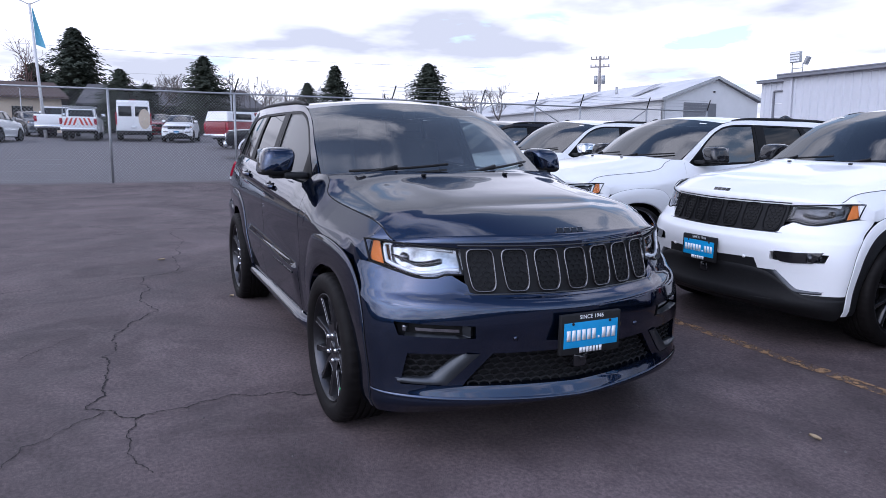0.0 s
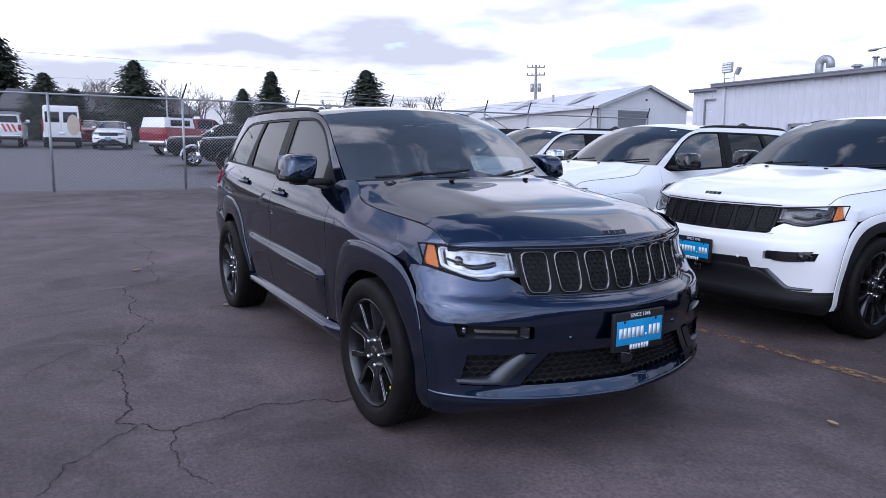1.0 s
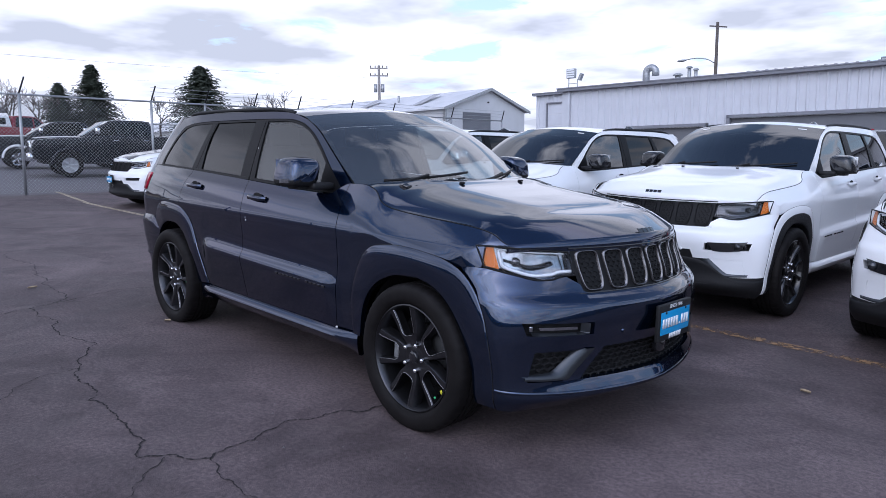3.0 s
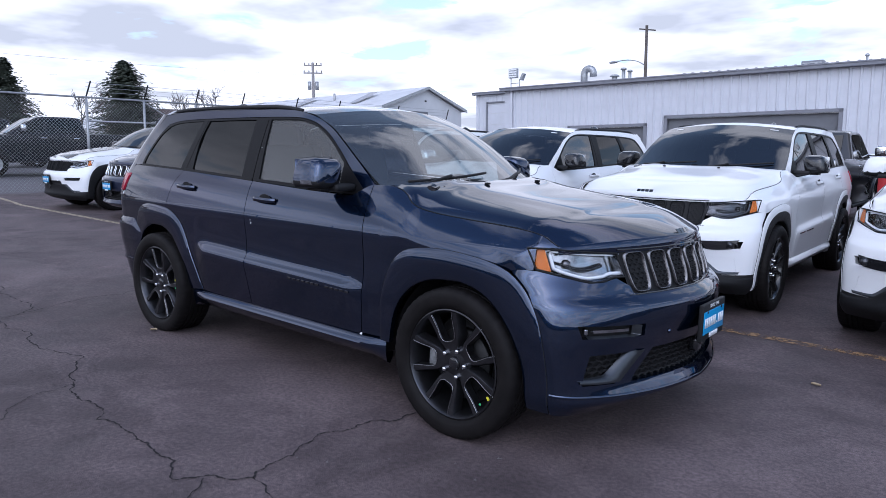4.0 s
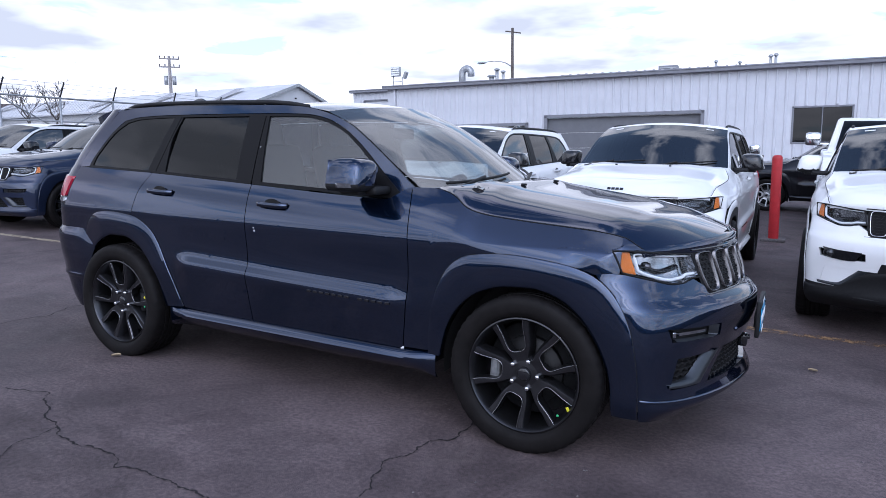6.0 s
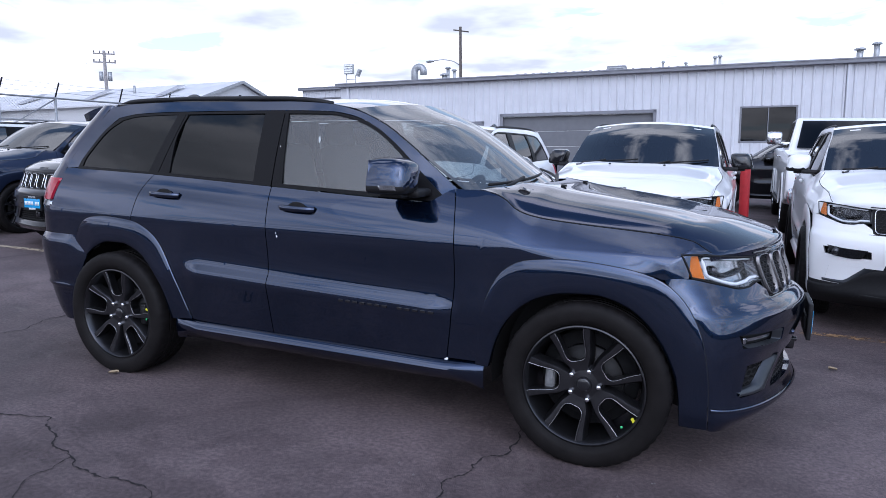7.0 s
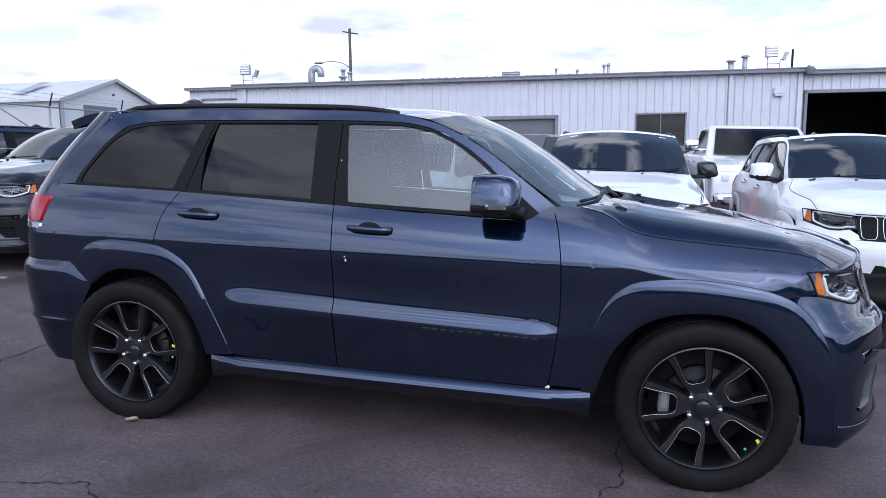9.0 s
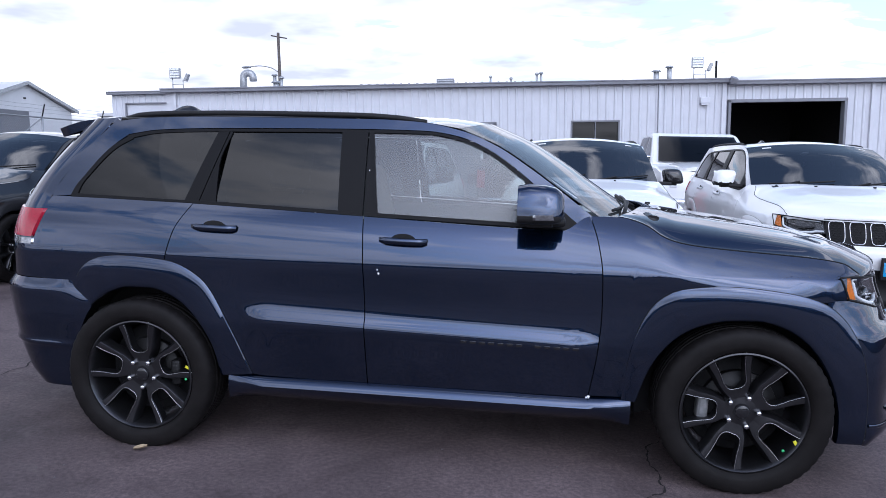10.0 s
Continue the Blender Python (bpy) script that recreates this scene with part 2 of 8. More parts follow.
# ---------- mesh helpers ----------
def mesh_ob(name, verts, faces, material, parent=None, label="", smooth=True, m=None):
    me = bpy.data.meshes.new(name)
    me.from_pydata([tuple(float(c) for c in v) for v in verts], [], [tuple(int(i) for i in f) for f in faces])
    if smooth:
        me.polygons.foreach_set("use_smooth", [True] * len(me.polygons))
    me.materials.append(material)
    me.update()
    ob = new(name, me)
    if parent:
        ob.parent = parent
    if m is not None:
        ob.matrix_basis = m
    if label:
        ob["label"] = label
    return ob


def thing(name, label, category, group="", kind="", m=None):
    ob = new(name)
    ob.empty_display_size = 0.1
    if m is not None:
        ob.matrix_basis = m
    return tagged(ob, label, category, group, kind)


class Geo:
    """Gathers simple solids into one mesh."""
    def __init__(self):
        self.v, self.f = [], []

    def add(self, verts, faces, m=None):
        o = len(self.v)
        for v in verts:
            self.v.append(tuple(m @ Vector(v)) if m is not None else tuple(v))
        self.f += [tuple(i + o for i in f) for f in faces]
        return self

    def box(self, cx, cy, cz, sx, sy, sz, b=0.0, m=None):
        x, y, z = sx / 2, sy / 2, sz / 2
        b = min(b, x * 0.9, y * 0.9, z * 0.9)
        if b <= 0:
            vs = [(cx + i * x, cy + j * y, cz + k * z) for i in (-1, 1) for j in (-1, 1) for k in (-1, 1)]
            return self.add(vs, [(0, 1, 3, 2), (4, 6, 7, 5), (0, 4, 5, 1), (2, 3, 7, 6), (0, 2, 6, 4), (1, 5, 7, 3)], m)
        bm = bmesh.new()
        bmesh.ops.create_cube(bm, size=1)
        for v in bm.verts:
            v.co = (v.co.x * sx, v.co.y * sy, v.co.z * sz)
        bmesh.ops.bevel(bm, geom=list(bm.edges), offset=b, segments=2, profile=0.6, affect="EDGES")
        bm.verts.index_update()
        vs = [(v.co.x + cx, v.co.y + cy, v.co.z + cz) for v in bm.verts]
        fs = [tuple(v.index for v in f.verts) for f in bm.faces]
        bm.free()
        return self.add(vs, fs, m)

    def rod(self, p, q, r, r2=None, n=10, cap=True):
        p, q = Vector(p), Vector(q)
        r2 = r if r2 is None else r2
        d = (q - p).normalized()
        a = d.orthogonal().normalized()
        b = d.cross(a)
        vs, fs = [], []
        for c, rr in ((p, r), (q, r2)):
            for i in range(n):
                t = 2 * math.pi * i / n
                vs.append(c + (a * math.cos(t) + b * math.sin(t)) * rr)
        for i in range(n):
            k = (i + 1) % n
            fs.append((i, k, n + k, n + i))
        if cap:
            fs += [tuple(range(n))[::-1], tuple(range(n, 2 * n))]
        return self.add(vs, fs)

    def tube(self, pts, r, n=8, closed=False):
        """A round bar along a line of points; r a number or one for each point."""
        pts = [Vector(p) for p in pts]
        k = len(pts)
        rs = [r] * k if isinstance(r, (int, float)) else r
        vs, fs = [], []
        ref = None
        for i, p in enumerate(pts):
            d = ((pts[(i + 1) % k] if closed or i < k - 1 else p) - (pts[i - 1] if closed or i > 0 else p)).normalized()
            if ref is None:
                ref = d.orthogonal().normalized()
            a = (ref - d * ref.dot(d)).normalized()
            ref = a
            b = d.cross(a)
            for j in range(n):
                t = 2 * math.pi * j / n
                vs.append(p + (a * math.cos(t) + b * math.sin(t)) * rs[i])
        for i in range(k if closed else k - 1):
            o, o2 = i * n, ((i + 1) % k) * n
            for j in range(n):
                j2 = (j + 1) % n
                fs.append((o + j, o + j2, o2 + j2, o2 + j))
        if not closed:
            fs += [tuple(range(n))[::-1], tuple(range((k - 1) * n, k * n))]
        return self.add(vs, fs)

    def lathe(self, prof, n=48, m=None, closed=False):
        """prof: (radius, y) rows, turned round the y axis."""
        vs, fs = [], []
        k = len(prof)
        for i in range(n):
            t = 2 * math.pi * i / n
            for r, y in prof:
                vs.append((r * math.cos(t), y, r * math.sin(t)))
        for i in range(n):
            o, o2 = i * k, ((i + 1) % n) * k
            for j in range(k if closed else k - 1):
                j2 = (j + 1) % k
                fs.append((o + j, o + j2, o2 + j2, o2 + j))
        return self.add(vs, fs, m)

    def sheet(self, g, thick=None, flip=False):
        """A grid of points g[i][j]; thick: a vector by which its rim is turned back."""
        n, k = len(g), len(g[0])
        vs = [tuple(p) for row in g for p in row]
        fs = []
        for i in range(n - 1):
            for j in range(k - 1):
                q = (i * k + j, (i + 1) * k + j, (i + 1) * k + j + 1, i * k + j + 1)
                fs.append(q[::-1] if flip else q)
        if thick is not None:
            rim = [i * k for i in range(n)] + [(n - 1) * k + j for j in range(1, k)] + [i * k + k - 1 for i in range(n - 2, -1, -1)] + list(range(k - 2, 0, -1))
            o = len(vs)
            vs += [vs[i] for i in rim]          # a doubled rim keeps the edge sharp
            o2 = len(vs)
            vs += [tuple(np.array(vs[i]) + np.array(thick)) for i in rim]
            L = len(rim)
            for a_ in range(L):
                b_ = (a_ + 1) % L
                q = (o + a_, o2 + a_, o2 + b_, o + b_)
                fs.append(q[::-1] if flip else q)
        return self.add(vs, fs)

    def ob(self, name, material, parent=None, label="", smooth=True, m=None):
        return mesh_ob(name, self.v, self.f, material, parent, label, smooth, m)


def sharp(ob, deg=35):
    """Smooth shading that keeps edges over deg degrees hard."""
    bm = bmesh.new()
    bm.from_mesh(ob.data)
    for e_ in bm.edges:
        e_.smooth = len(e_.link_faces) == 2 and e_.calc_face_angle(0) < radians(deg)
    bm.to_mesh(ob.data)
    bm.free()
    return ob


def pch(*pts):
    """A smooth curve through (x, y) points that doesn't overshoot."""
    pts = sorted(pts)
    x = np.array([p[0] for p in pts], float)
    y = np.array([p[1] for p in pts], float)
    h = np.diff(x)
    d = np.diff(y) / h
    m = np.zeros(len(x))
    m[0], m[-1] = d[0], d[-1]
    for i in range(1, len(x) - 1):
        if d[i - 1] * d[i] > 0:
            w1, w2 = 2 * h[i] + h[i - 1], h[i] + 2 * h[i - 1]
            m[i] = (w1 + w2) / (w1 / d[i - 1] + w2 / d[i])

    def f(t):
        if t <= x[0]:
            return float(y[0])
        if t >= x[-1]:
            return float(y[-1])
        i = int(np.searchsorted(x, t) - 1)
        u = (t - x[i]) / h[i]
        return float((2 * u ** 3 - 3 * u ** 2 + 1) * y[i] + (u ** 3 - 2 * u ** 2 + u) * h[i] * m[i] + (-2 * u ** 3 + 3 * u ** 2) * y[i + 1] + (u ** 3 - u ** 2) * h[i] * m[i + 1])
    return f


def lin(a, b, n):
    return [a + (b - a) * i / (n - 1) for i in range(n)]


def resample(pts, n):
    """n points at even steps along a smooth line through pts."""
    P = np.array(pts, float)
    s = np.concatenate([[0], np.cumsum(np.linalg.norm(np.diff(P, axis=0), axis=1))])
    fs = [pch(*zip(s, P[:, k])) for k in range(P.shape[1])]
    return [np.array([f(t) for f in fs]) for t in lin(0, s[-1], n)]
# ---------- the sport utility vehicle ----------
# x ahead, y to its left, z up; the origin on the ground midway between the axles
WB = 1.4575                      # half the wheelbase
belt = pch((-2.3, 1.252), (-1.85, 1.25), (-1.2, 1.236), (-0.33, 1.2), (0.41, 1.17), (0.62, 1.166), (0.75, 1.232), (0.86, 1.232), (0.95, 1.218), (1.02, 1.19), (1.07, 1.156), (1.13, 1.132), (1.22, 1.115), (1.40, 1.099), (1.63, 1.084), (1.75, 1.075), (1.84, 1.063), (1.885, 1.051), (1.915, 1.032), (1.955, 1.005))
wbase = pch((0.22, 0.855), (0.30, 0.872), (0.40, 0.888), (0.55, 0.908), (0.66, 0.918), (0.80, 0.916), (0.90, 0.919), (0.955, 0.9215), (0.985, 0.9215), (1.005, 0.9175), (1.06, 0.9045), (1.15, 0.883), (1.26, 0.852))
ledge_z = pch((0.30, 0.0), (0.45, 0.006), (0.60, 0.016), (0.672, 0.024), (0.69, 0.023), (0.735, 0.0), (0.80, -0.004), (0.95, 0.0))
ledge_x = pch((-0.92, 0), (-0.78, 1), (0.68, 1), (0.84, 0))
belt_s = pch((-2.3, 1.252), (-1.85, 1.25), (-1.2, 1.236), (-0.33, 1.2), (0.41, 1.172), (0.62, 1.172), (0.9, 1.185), (1.05, 1.18), (1.2, 1.152), (1.4, 1.126), (1.79, 1.086), (1.95, 1.06))
sh_amp = pch((-2.3, 0.03), (0.5, 0.035), (0.8, 0.056), (1.0, 0.075), (1.2, 0.098), (1.6, 0.108), (1.9, 0.115))
sh_pow = pch((0.4, 2.2), (1.0, 1.7), (1.3, 1.4))


def plan_in(x):
    return 0.014 * max(0, x - 0.9) ** 2 + 0.045 * max(0, -1.2 - x) ** 2


def W(x, z):
    """Half the body's width under the belt line."""
    s = belt_s(x) - z
    d = sh_amp(x) * max(0, (0.19 - s) / 0.19) ** sh_pow(x)
    return wbase(z) + ledge_z(z + 0.03 * (x + 0.5)) * ledge_x(x) - plan_in(x) - d


def G(x, z):
    """Half the width of the glass house above the belt line."""
    b = belt(min(x, 0.6))
    s = max(0, z - b)
    return W(min(x, 0.6), b) - 0.045 * max(0, (x + 0.2) / 0.95) ** 2 - 0.30 * s - 0.18 * s * s


flare_f_out = [(0.920, 0.39), (0.942, 0.60), (0.990, 0.766), (1.053, 0.868), (1.156, 0.928), (1.369, 0.950), (1.605, 0.932), (1.76, 0.892), (1.869, 0.804), (1.953, 0.633), (1.988, 0.40), (1.992, 0.25)]
flare_f_in = [(0.985, 0.385), (1.03, 0.54), (1.088, 0.645), (1.165, 0.723), (1.25, 0.768), (1.365, 0.795), (1.495, 0.800), (1.615, 0.768), (1.725, 0.688), (1.82, 0.535), (1.865, 0.39), (1.875, 0.25)]
flare_r_out = [(-1.815, 0.800), (-1.79, 0.862), (-1.735, 0.925), (-1.65, 0.960), (-1.54, 0.972), (-1.30, 0.958), (-1.13, 0.880), (-0.99, 0.664), (-0.875, 0.40)]
flare_r_in = [(-1.735, 0.700), (-1.69, 0.738), (-1.61, 0.785), (-1.5, 0.815), (-1.39, 0.816), (-1.29, 0.788), (-1.165, 0.695), (-1.07, 0.53), (-1.04, 0.385)]
cut_fd = pch((0.36, 0.765), (0.46, 0.779), (0.62, 0.80), (0.785, 0.811), (0.97, 0.806), (1.124, 0.783), (1.24, 0.747))
cut_b = pch((0.36, -0.285), (0.54, -0.291), (0.73, -0.296), (1.05, -0.312), (1.23, -0.327), (1.66, -0.34))
cut_r = pch((0.36, -1.32), (0.86, -1.318), (0.93, -1.312), (1.1, -1.276), (1.237, -1.199))


def side_grid(xl, xr, zb, zt, wf, nu, nv, s, off=0.0):
    """Points of a side panel between two end curves x(z) and two edge curves z(x); s: -1 right, 1 left."""
    zm = 0.5 * (zb(0.5 * (xl(0.8) + xr(0.8))) + zt(0.5 * (xl(0.8) + xr(0.8))))
    XL, XR = xl(zm), xr(zm)
    g = []
    for u in lin(0, 1, nu):
        row = []
        for v in lin(0, 1, nv):
            x = XL + (XR - XL) * u
            for _ in range(3):
                z = zb(x) + (zt(x) - zb(x)) * v
                x = XL + (XR - XL) * u + (xl(z) - XL) * (1 - u) + (xr(z) - XR) * u
            z = zb(x) + (zt(x) - zb(x)) * v
            row.append((x, s * (wf(x, z) + off), z))
        g.append(row)
    return g


def const(c):
    return lambda t: c


# the nose: plan curves from the middle round to the side
nose_x0 = pch((0.19, 2.10), (0.225, 2.20), (0.27, 2.305), (0.298, 2.362), (0.312, 2.372), (0.335, 2.362), (0.37, 2.345), (0.41, 2.335), (0.53, 2.350), (0.60, 2.372), (0.68, 2.388), (0.735, 2.385), (0.762, 2.360), (0.785, 2.318), (0.86, 2.300), (0.985, 2.262), (1.01, 2.262), (1.04, 2.235), (1.07, 2.18))
nose_xe = pch((0.20, 2.0), (0.38, 1.99), (0.63, 1.953), (0.80, 1.87), (0.90, 1.775), (1.05, 1.76))
nose_w = pch((0.19, 0.80), (0.23, 0.855), (0.30, 0.885), (0.40, 0.890), (0.60, 0.905), (0.75, 0.905), (0.80, 0.893), (0.9, 0.892), (1.0, 0.880), (1.06, 0.84))
NE = 1.66


def nose_q(q, z, off=0.0):
    """q: 0 in the middle to 1 at the wheel arch."""
    t = max(0.0, min(1.0, q)) * math.pi / 2
    c, s_ = max(0, math.cos(t)) ** (2 / NE), max(0, math.sin(t)) ** (2 / NE)
    xe, w = nose_xe(z), nose_w(z)
    d = nose_x0(z) - xe
    x, y = xe + d * c, w * s_
    if off:
        n_ = np.array([(w) * max(c, 0.02) ** (NE - 1), d * max(s_, 0.02) ** (NE - 1)])
        n_ = n_ / np.linalg.norm(n_)
        x, y = x + off * n_[0], y + off * n_[1]
    return x, y, z


def q_at(y, z):
    return math.asin(min(1.0, max(0.0, y / nose_w(z))) ** (NE / 2)) / (math.pi / 2)


def nose(y, z, off=0.0):
    return nose_q(q_at(y, z), z, off)


def quad_patch(c, nu, nv, fn):
    """Bilinear patch over four (y, z) corners, or edge curves: c = bottom, top as lists of (y, z)."""
    B, T = resample(c[0], nu), resample(c[1], nu)
    return [[fn(*(B[i] + (T[i] - B[i]) * v)) for v in lin(0, 1, nv)] for i in range(nu)]


def mirror_y(g):
    return [[(p[0], -p[1], p[2]) for p in row] for row in g]


tail_x0 = pch((0.25, -2.28), (0.32, -2.36), (0.50, -2.42), (0.76, -2.43), (0.84, -2.40), (1.0, -2.385), (1.2, -2.335), (1.4, -2.215), (1.6, -2.045), (1.70, -1.93))
tail_xs = pch((0.25, -1.95), (0.6, -1.97), (1.0, -2.0), (1.2, -2.0), (1.3, -1.965), (1.4, -1.90), (1.55, -1.78), (1.66, -1.70))


def tail_q(q, z, off=0.0):
    t = q * math.pi / 2
    xs = tail_xs(z)
    w = W(xs, z) if z < belt(xs) else G(xs, z)
    d = xs - tail_x0(z)
    n_ = 2.5
    return xs - (d + off) * max(0, math.cos(t)) ** (2 / n_), (w + off) * max(0, math.sin(t)) ** (2 / n_), z


# glass openings seen from the side
q_glass = dict(bot=[(-1.85, 1.262), (-1.249, 1.246)], top=[(-1.80, 1.345), (-1.68, 1.50), (-1.58, 1.567), (-1.46, 1.588), (-1.114, 1.603)])
r_glass = dict(bot=[(-1.085, 1.238), (-0.449, 1.212)], top=[(-1.045, 1.590), (-0.47, 1.612)])
f_glass = dict(bot=[(-0.262, 1.206), (0.50, 1.178)], top=[(-0.315, 1.606), (-0.1, 1.610), (0.02, 1.600), (0.16, 1.572), (0.30, 1.508), (0.40, 1.432), (0.50, 1.345)])
roof_edge = pch((-1.98, 1.60), (-1.85, 1.636), (-1.609, 1.656), (-1.096, 1.668), (-0.35, 1.668), (0.0, 1.645), (0.13, 1.615))
a_edge = [(0.13, 1.62), (0.27, 1.575), (0.45, 1.475), (0.60, 1.375), (0.72, 1.29), (0.80, 1.238)]       # lower edge of the A-pillar


def strip(c0, c1, n, k, fn):
    A, B = resample(c0, n), resample(c1, n)
    return [[fn(*(A[i] + (B[i] - A[i]) * v)) for v in lin(0, 1, k)] for i in range(n)]


def both(name, maker, material, parent, label="", thick=0.012, sides=(-1, 1)):
    """A right and a left part; maker(s) gives a grid with y of sign s."""
    obs = []
    for s in sides:
        g = maker(s)
        obs.append(Geo().sheet(g, (0, -s * thick, 0) if thick else None, flip=(s > 0)).ob(name, material, parent, label))
    return obs


def wheel(parent, x, y, rz, turn, style="twin", tag=None, brake=180, hub=0.375):
    """A wheel with its outer face towards -y."""
    m = pose(x, y, hub, 0, turn, rz)
    back = Matrix.Rotation(radians(-turn), 4, "Y")
    wh = Geo()
    # tyre profile (radius, y), outer side first
    R, w = 0.386, 0.1325
    prof = [(0.282, -w * 0.80), (0.294, -w * 0.93), (0.315, -w), (0.345, -w * 0.99), (0.366, -w * 0.955), (0.379, -w * 0.875), (R - 0.001, -w * 0.76), (R, -w * 0.62)]
    grooves = []
    for y in (-0.052, -0.018, 0.018, 0.052):
        grooves += [(R, y - 0.006), (R - 0.009, y - 0.004), (R - 0.009, y + 0.004), (R, y + 0.006)]
    prof += grooves + [(r, -y) for r, y in prof[::-1]]
    wh.lathe(prof, 144)
    # tread notches across the shoulders
    k_ = len(prof)
    tread = []
    for n_, v_ in enumerate(wh.v):
        r_, y_ = prof[n_ % k_]
        cut = 1.0 - 0.011 * (((n_ // k_) + (1 if y_ > 0 else 0)) % 3 == 0) * (r_ > 0.37 and abs(y_) > 0.05)
        tread.append((v_[0] * cut, v_[1], v_[2] * cut))
    wh.v = tread
    # the tyre settles flat on the ground
    tm = Matrix.Rotation(radians(turn), 3, "Y")
    flat = []
    for v_ in wh.v:
        q_ = tm @ Vector(v_)
        if q_.z < 0.001 - hub:
            q_.y *= 1.0 + 0.35 * min(0.03, 0.001 - hub - q_.z) / 0.03
            q_.z = 0.001 - hub
        flat.append(tuple(tm.transposed() @ q_))
    wh.v = flat
    tyre = sharp(wh.ob("tyre", RUBBER, parent, m=m), 40)
    rm = Geo()
    yo = -0.100
    rm.lathe([(0.268, yo - 0.012), (0.262, yo - 0.014), (0.254, yo - 0.004), (0.246, yo + 0.03), (0.236, yo + 0.10), (0.232, 0.10), (0.262, 0.105), (0.262, 0.09)], 72)
    # hub disc
    rm.lathe([(0.0, yo + 0.012), (0.034, yo + 0.012), (0.036, yo + 0.018), (0.05, yo + 0.02), (0.078, yo + 0.024), (0.088, yo + 0.04), (0.09, yo + 0.08)], 40)
    N = 5
    if style == "twin":
        inner = pch((0.060, 0.0), (0.104, 0.0), (0.1065, 0.016), (0.111, 0.028), (0.120, 0.038), (0.138, 0.0450), (0.18, 0.050), (0.22, 0.057), (0.262, 0.068))
        outer = pch((0.060, 0.036), (0.085, 0.047), (0.10, 0.055), (0.12, 0.063), (0.145, 0.070), (0.18, 0.078), (0.22, 0.090), (0.262, 0.105))
    else:
        inner, outer = pch((0.06, 0.0), (0.09, 0.004), (0.258, 0.012)), pch((0.06, 0.02), (0.258, 0.034))
    rs = [0.060, 0.075, 0.09, 0.098, 0.104, 0.1065, 0.109, 0.113, 0.120, 0.130, 0.15, 0.17, 0.19, 0.21, 0.23, 0.248, 0.262]
    for k in range(N):
        a0 = 2 * math.pi * k / N + math.pi / 2
        er, et = (math.cos(a0), math.sin(a0)), (-math.sin(a0), math.cos(a0))
        for sgn in (-1, 1):
            g = []
            for r in rs:
                u = (r - 0.06) / 0.198
                yy = yo + 0.022 - 0.006 * min(1, u * 3) - 0.020 * u ** 1.6
                a_, b_ = outer(r), inner(r)
                c_ = min(0.0045, (a_ - b_) * 0.3)
                cup = 0.0 if b_ == 0 else c_
                row = []
                for h_, dy in ((a_ + 0.010, 0.055), (a_ + 0.001, 0.0075), (a_ - c_, 0.0), ((a_ + b_) / 2, -0.001), (b_ + cup, 0.0), (b_, 0.0065 if b_ else 0.0), (max(0, b_ - 0.002), 0.050 if b_ else 0.0)):
                    row.append((r * er[0] + sgn * h_ * et[0], yy + dy, r * er[1] + sgn * h_ * et[1]))
                g.append(row)
            rm.sheet(g, flip=(sgn > 0))
    rm.v = [(x * 1.05, y, z * 1.05) for x, y, z in rm.v]
    rim = sharp(rm.ob("rim", WHEELM, tyre), 30)
    if style == "twin":
        ed = Geo()
        for k in range(N):
            a0 = 2 * math.pi * k / N + math.pi / 2
            er, et = (math.cos(a0), math.sin(a0)), (-math.sin(a0), math.cos(a0))
            loop = []
            for sgn, rr_ in ((-1, rs[:4:-1]), (1, rs[5:])):
                for r in rr_:
                    u = (r - 0.06) / 0.198
                    h_ = sgn * (inner(r) + 0.0015)
                    loop.append(((r * er[0] + h_ * et[0]) * 1.05, yo + 0.0205 - 0.006 * min(1, u * 3) - 0.020 * u ** 1.6, (r * er[1] + h_ * et[1]) * 1.05))
            ed.tube(loop, 0.0021, 4)
        ed.ob("spoke_edge", EDGEM, tyre, "thin bright spoke edges")
    cp = Geo().lathe([(0.0, yo + 0.006), (0.026, yo + 0.007), (0.031, yo + 0.010), (0.032, yo + 0.02)], 28)
    cp.ob("centre_cap", GLOSSBLK, tyre)
    for k in range(N):
        t = 2 * math.pi * k / N + math.pi / 2 + math.pi / N
        nu_ = Geo().lathe([(0.0, -0.014), (0.009, -0.013), (0.0125, -0.008), (0.0135, 0.0), (0.0135, 0.03)], 6)
        nu_.ob("wheel_nut", CHROME, tyre, m=pose(0.070 * math.cos(t), yo + 0.014, 0.070 * math.sin(t)))
    Geo().lathe([(0.07, -0.015), (0.168, -0.015), (0.170, -0.010), (0.170, 0.012), (0.07, 0.012)], 40).ob("brake_disc", STEEL, tyre)
    Geo().box(-0.165, -0.022, 0.0, 0.05, 0.07, 0.13, 0.014).box(-0.165, -0.050, 0.0, 0.035, 0.02, 0.09, 0.008).ob("brake_caliper", CALIPER if x > 0 else STEEL, tyre, m=back @ Matrix.Rotation(radians(180 - brake), 4, "Y"))
    Geo().lathe([(0.0, 0.035), (0.225, 0.035), (0.232, 0.05)], 32).ob("brake_shield", DARK, tyre)
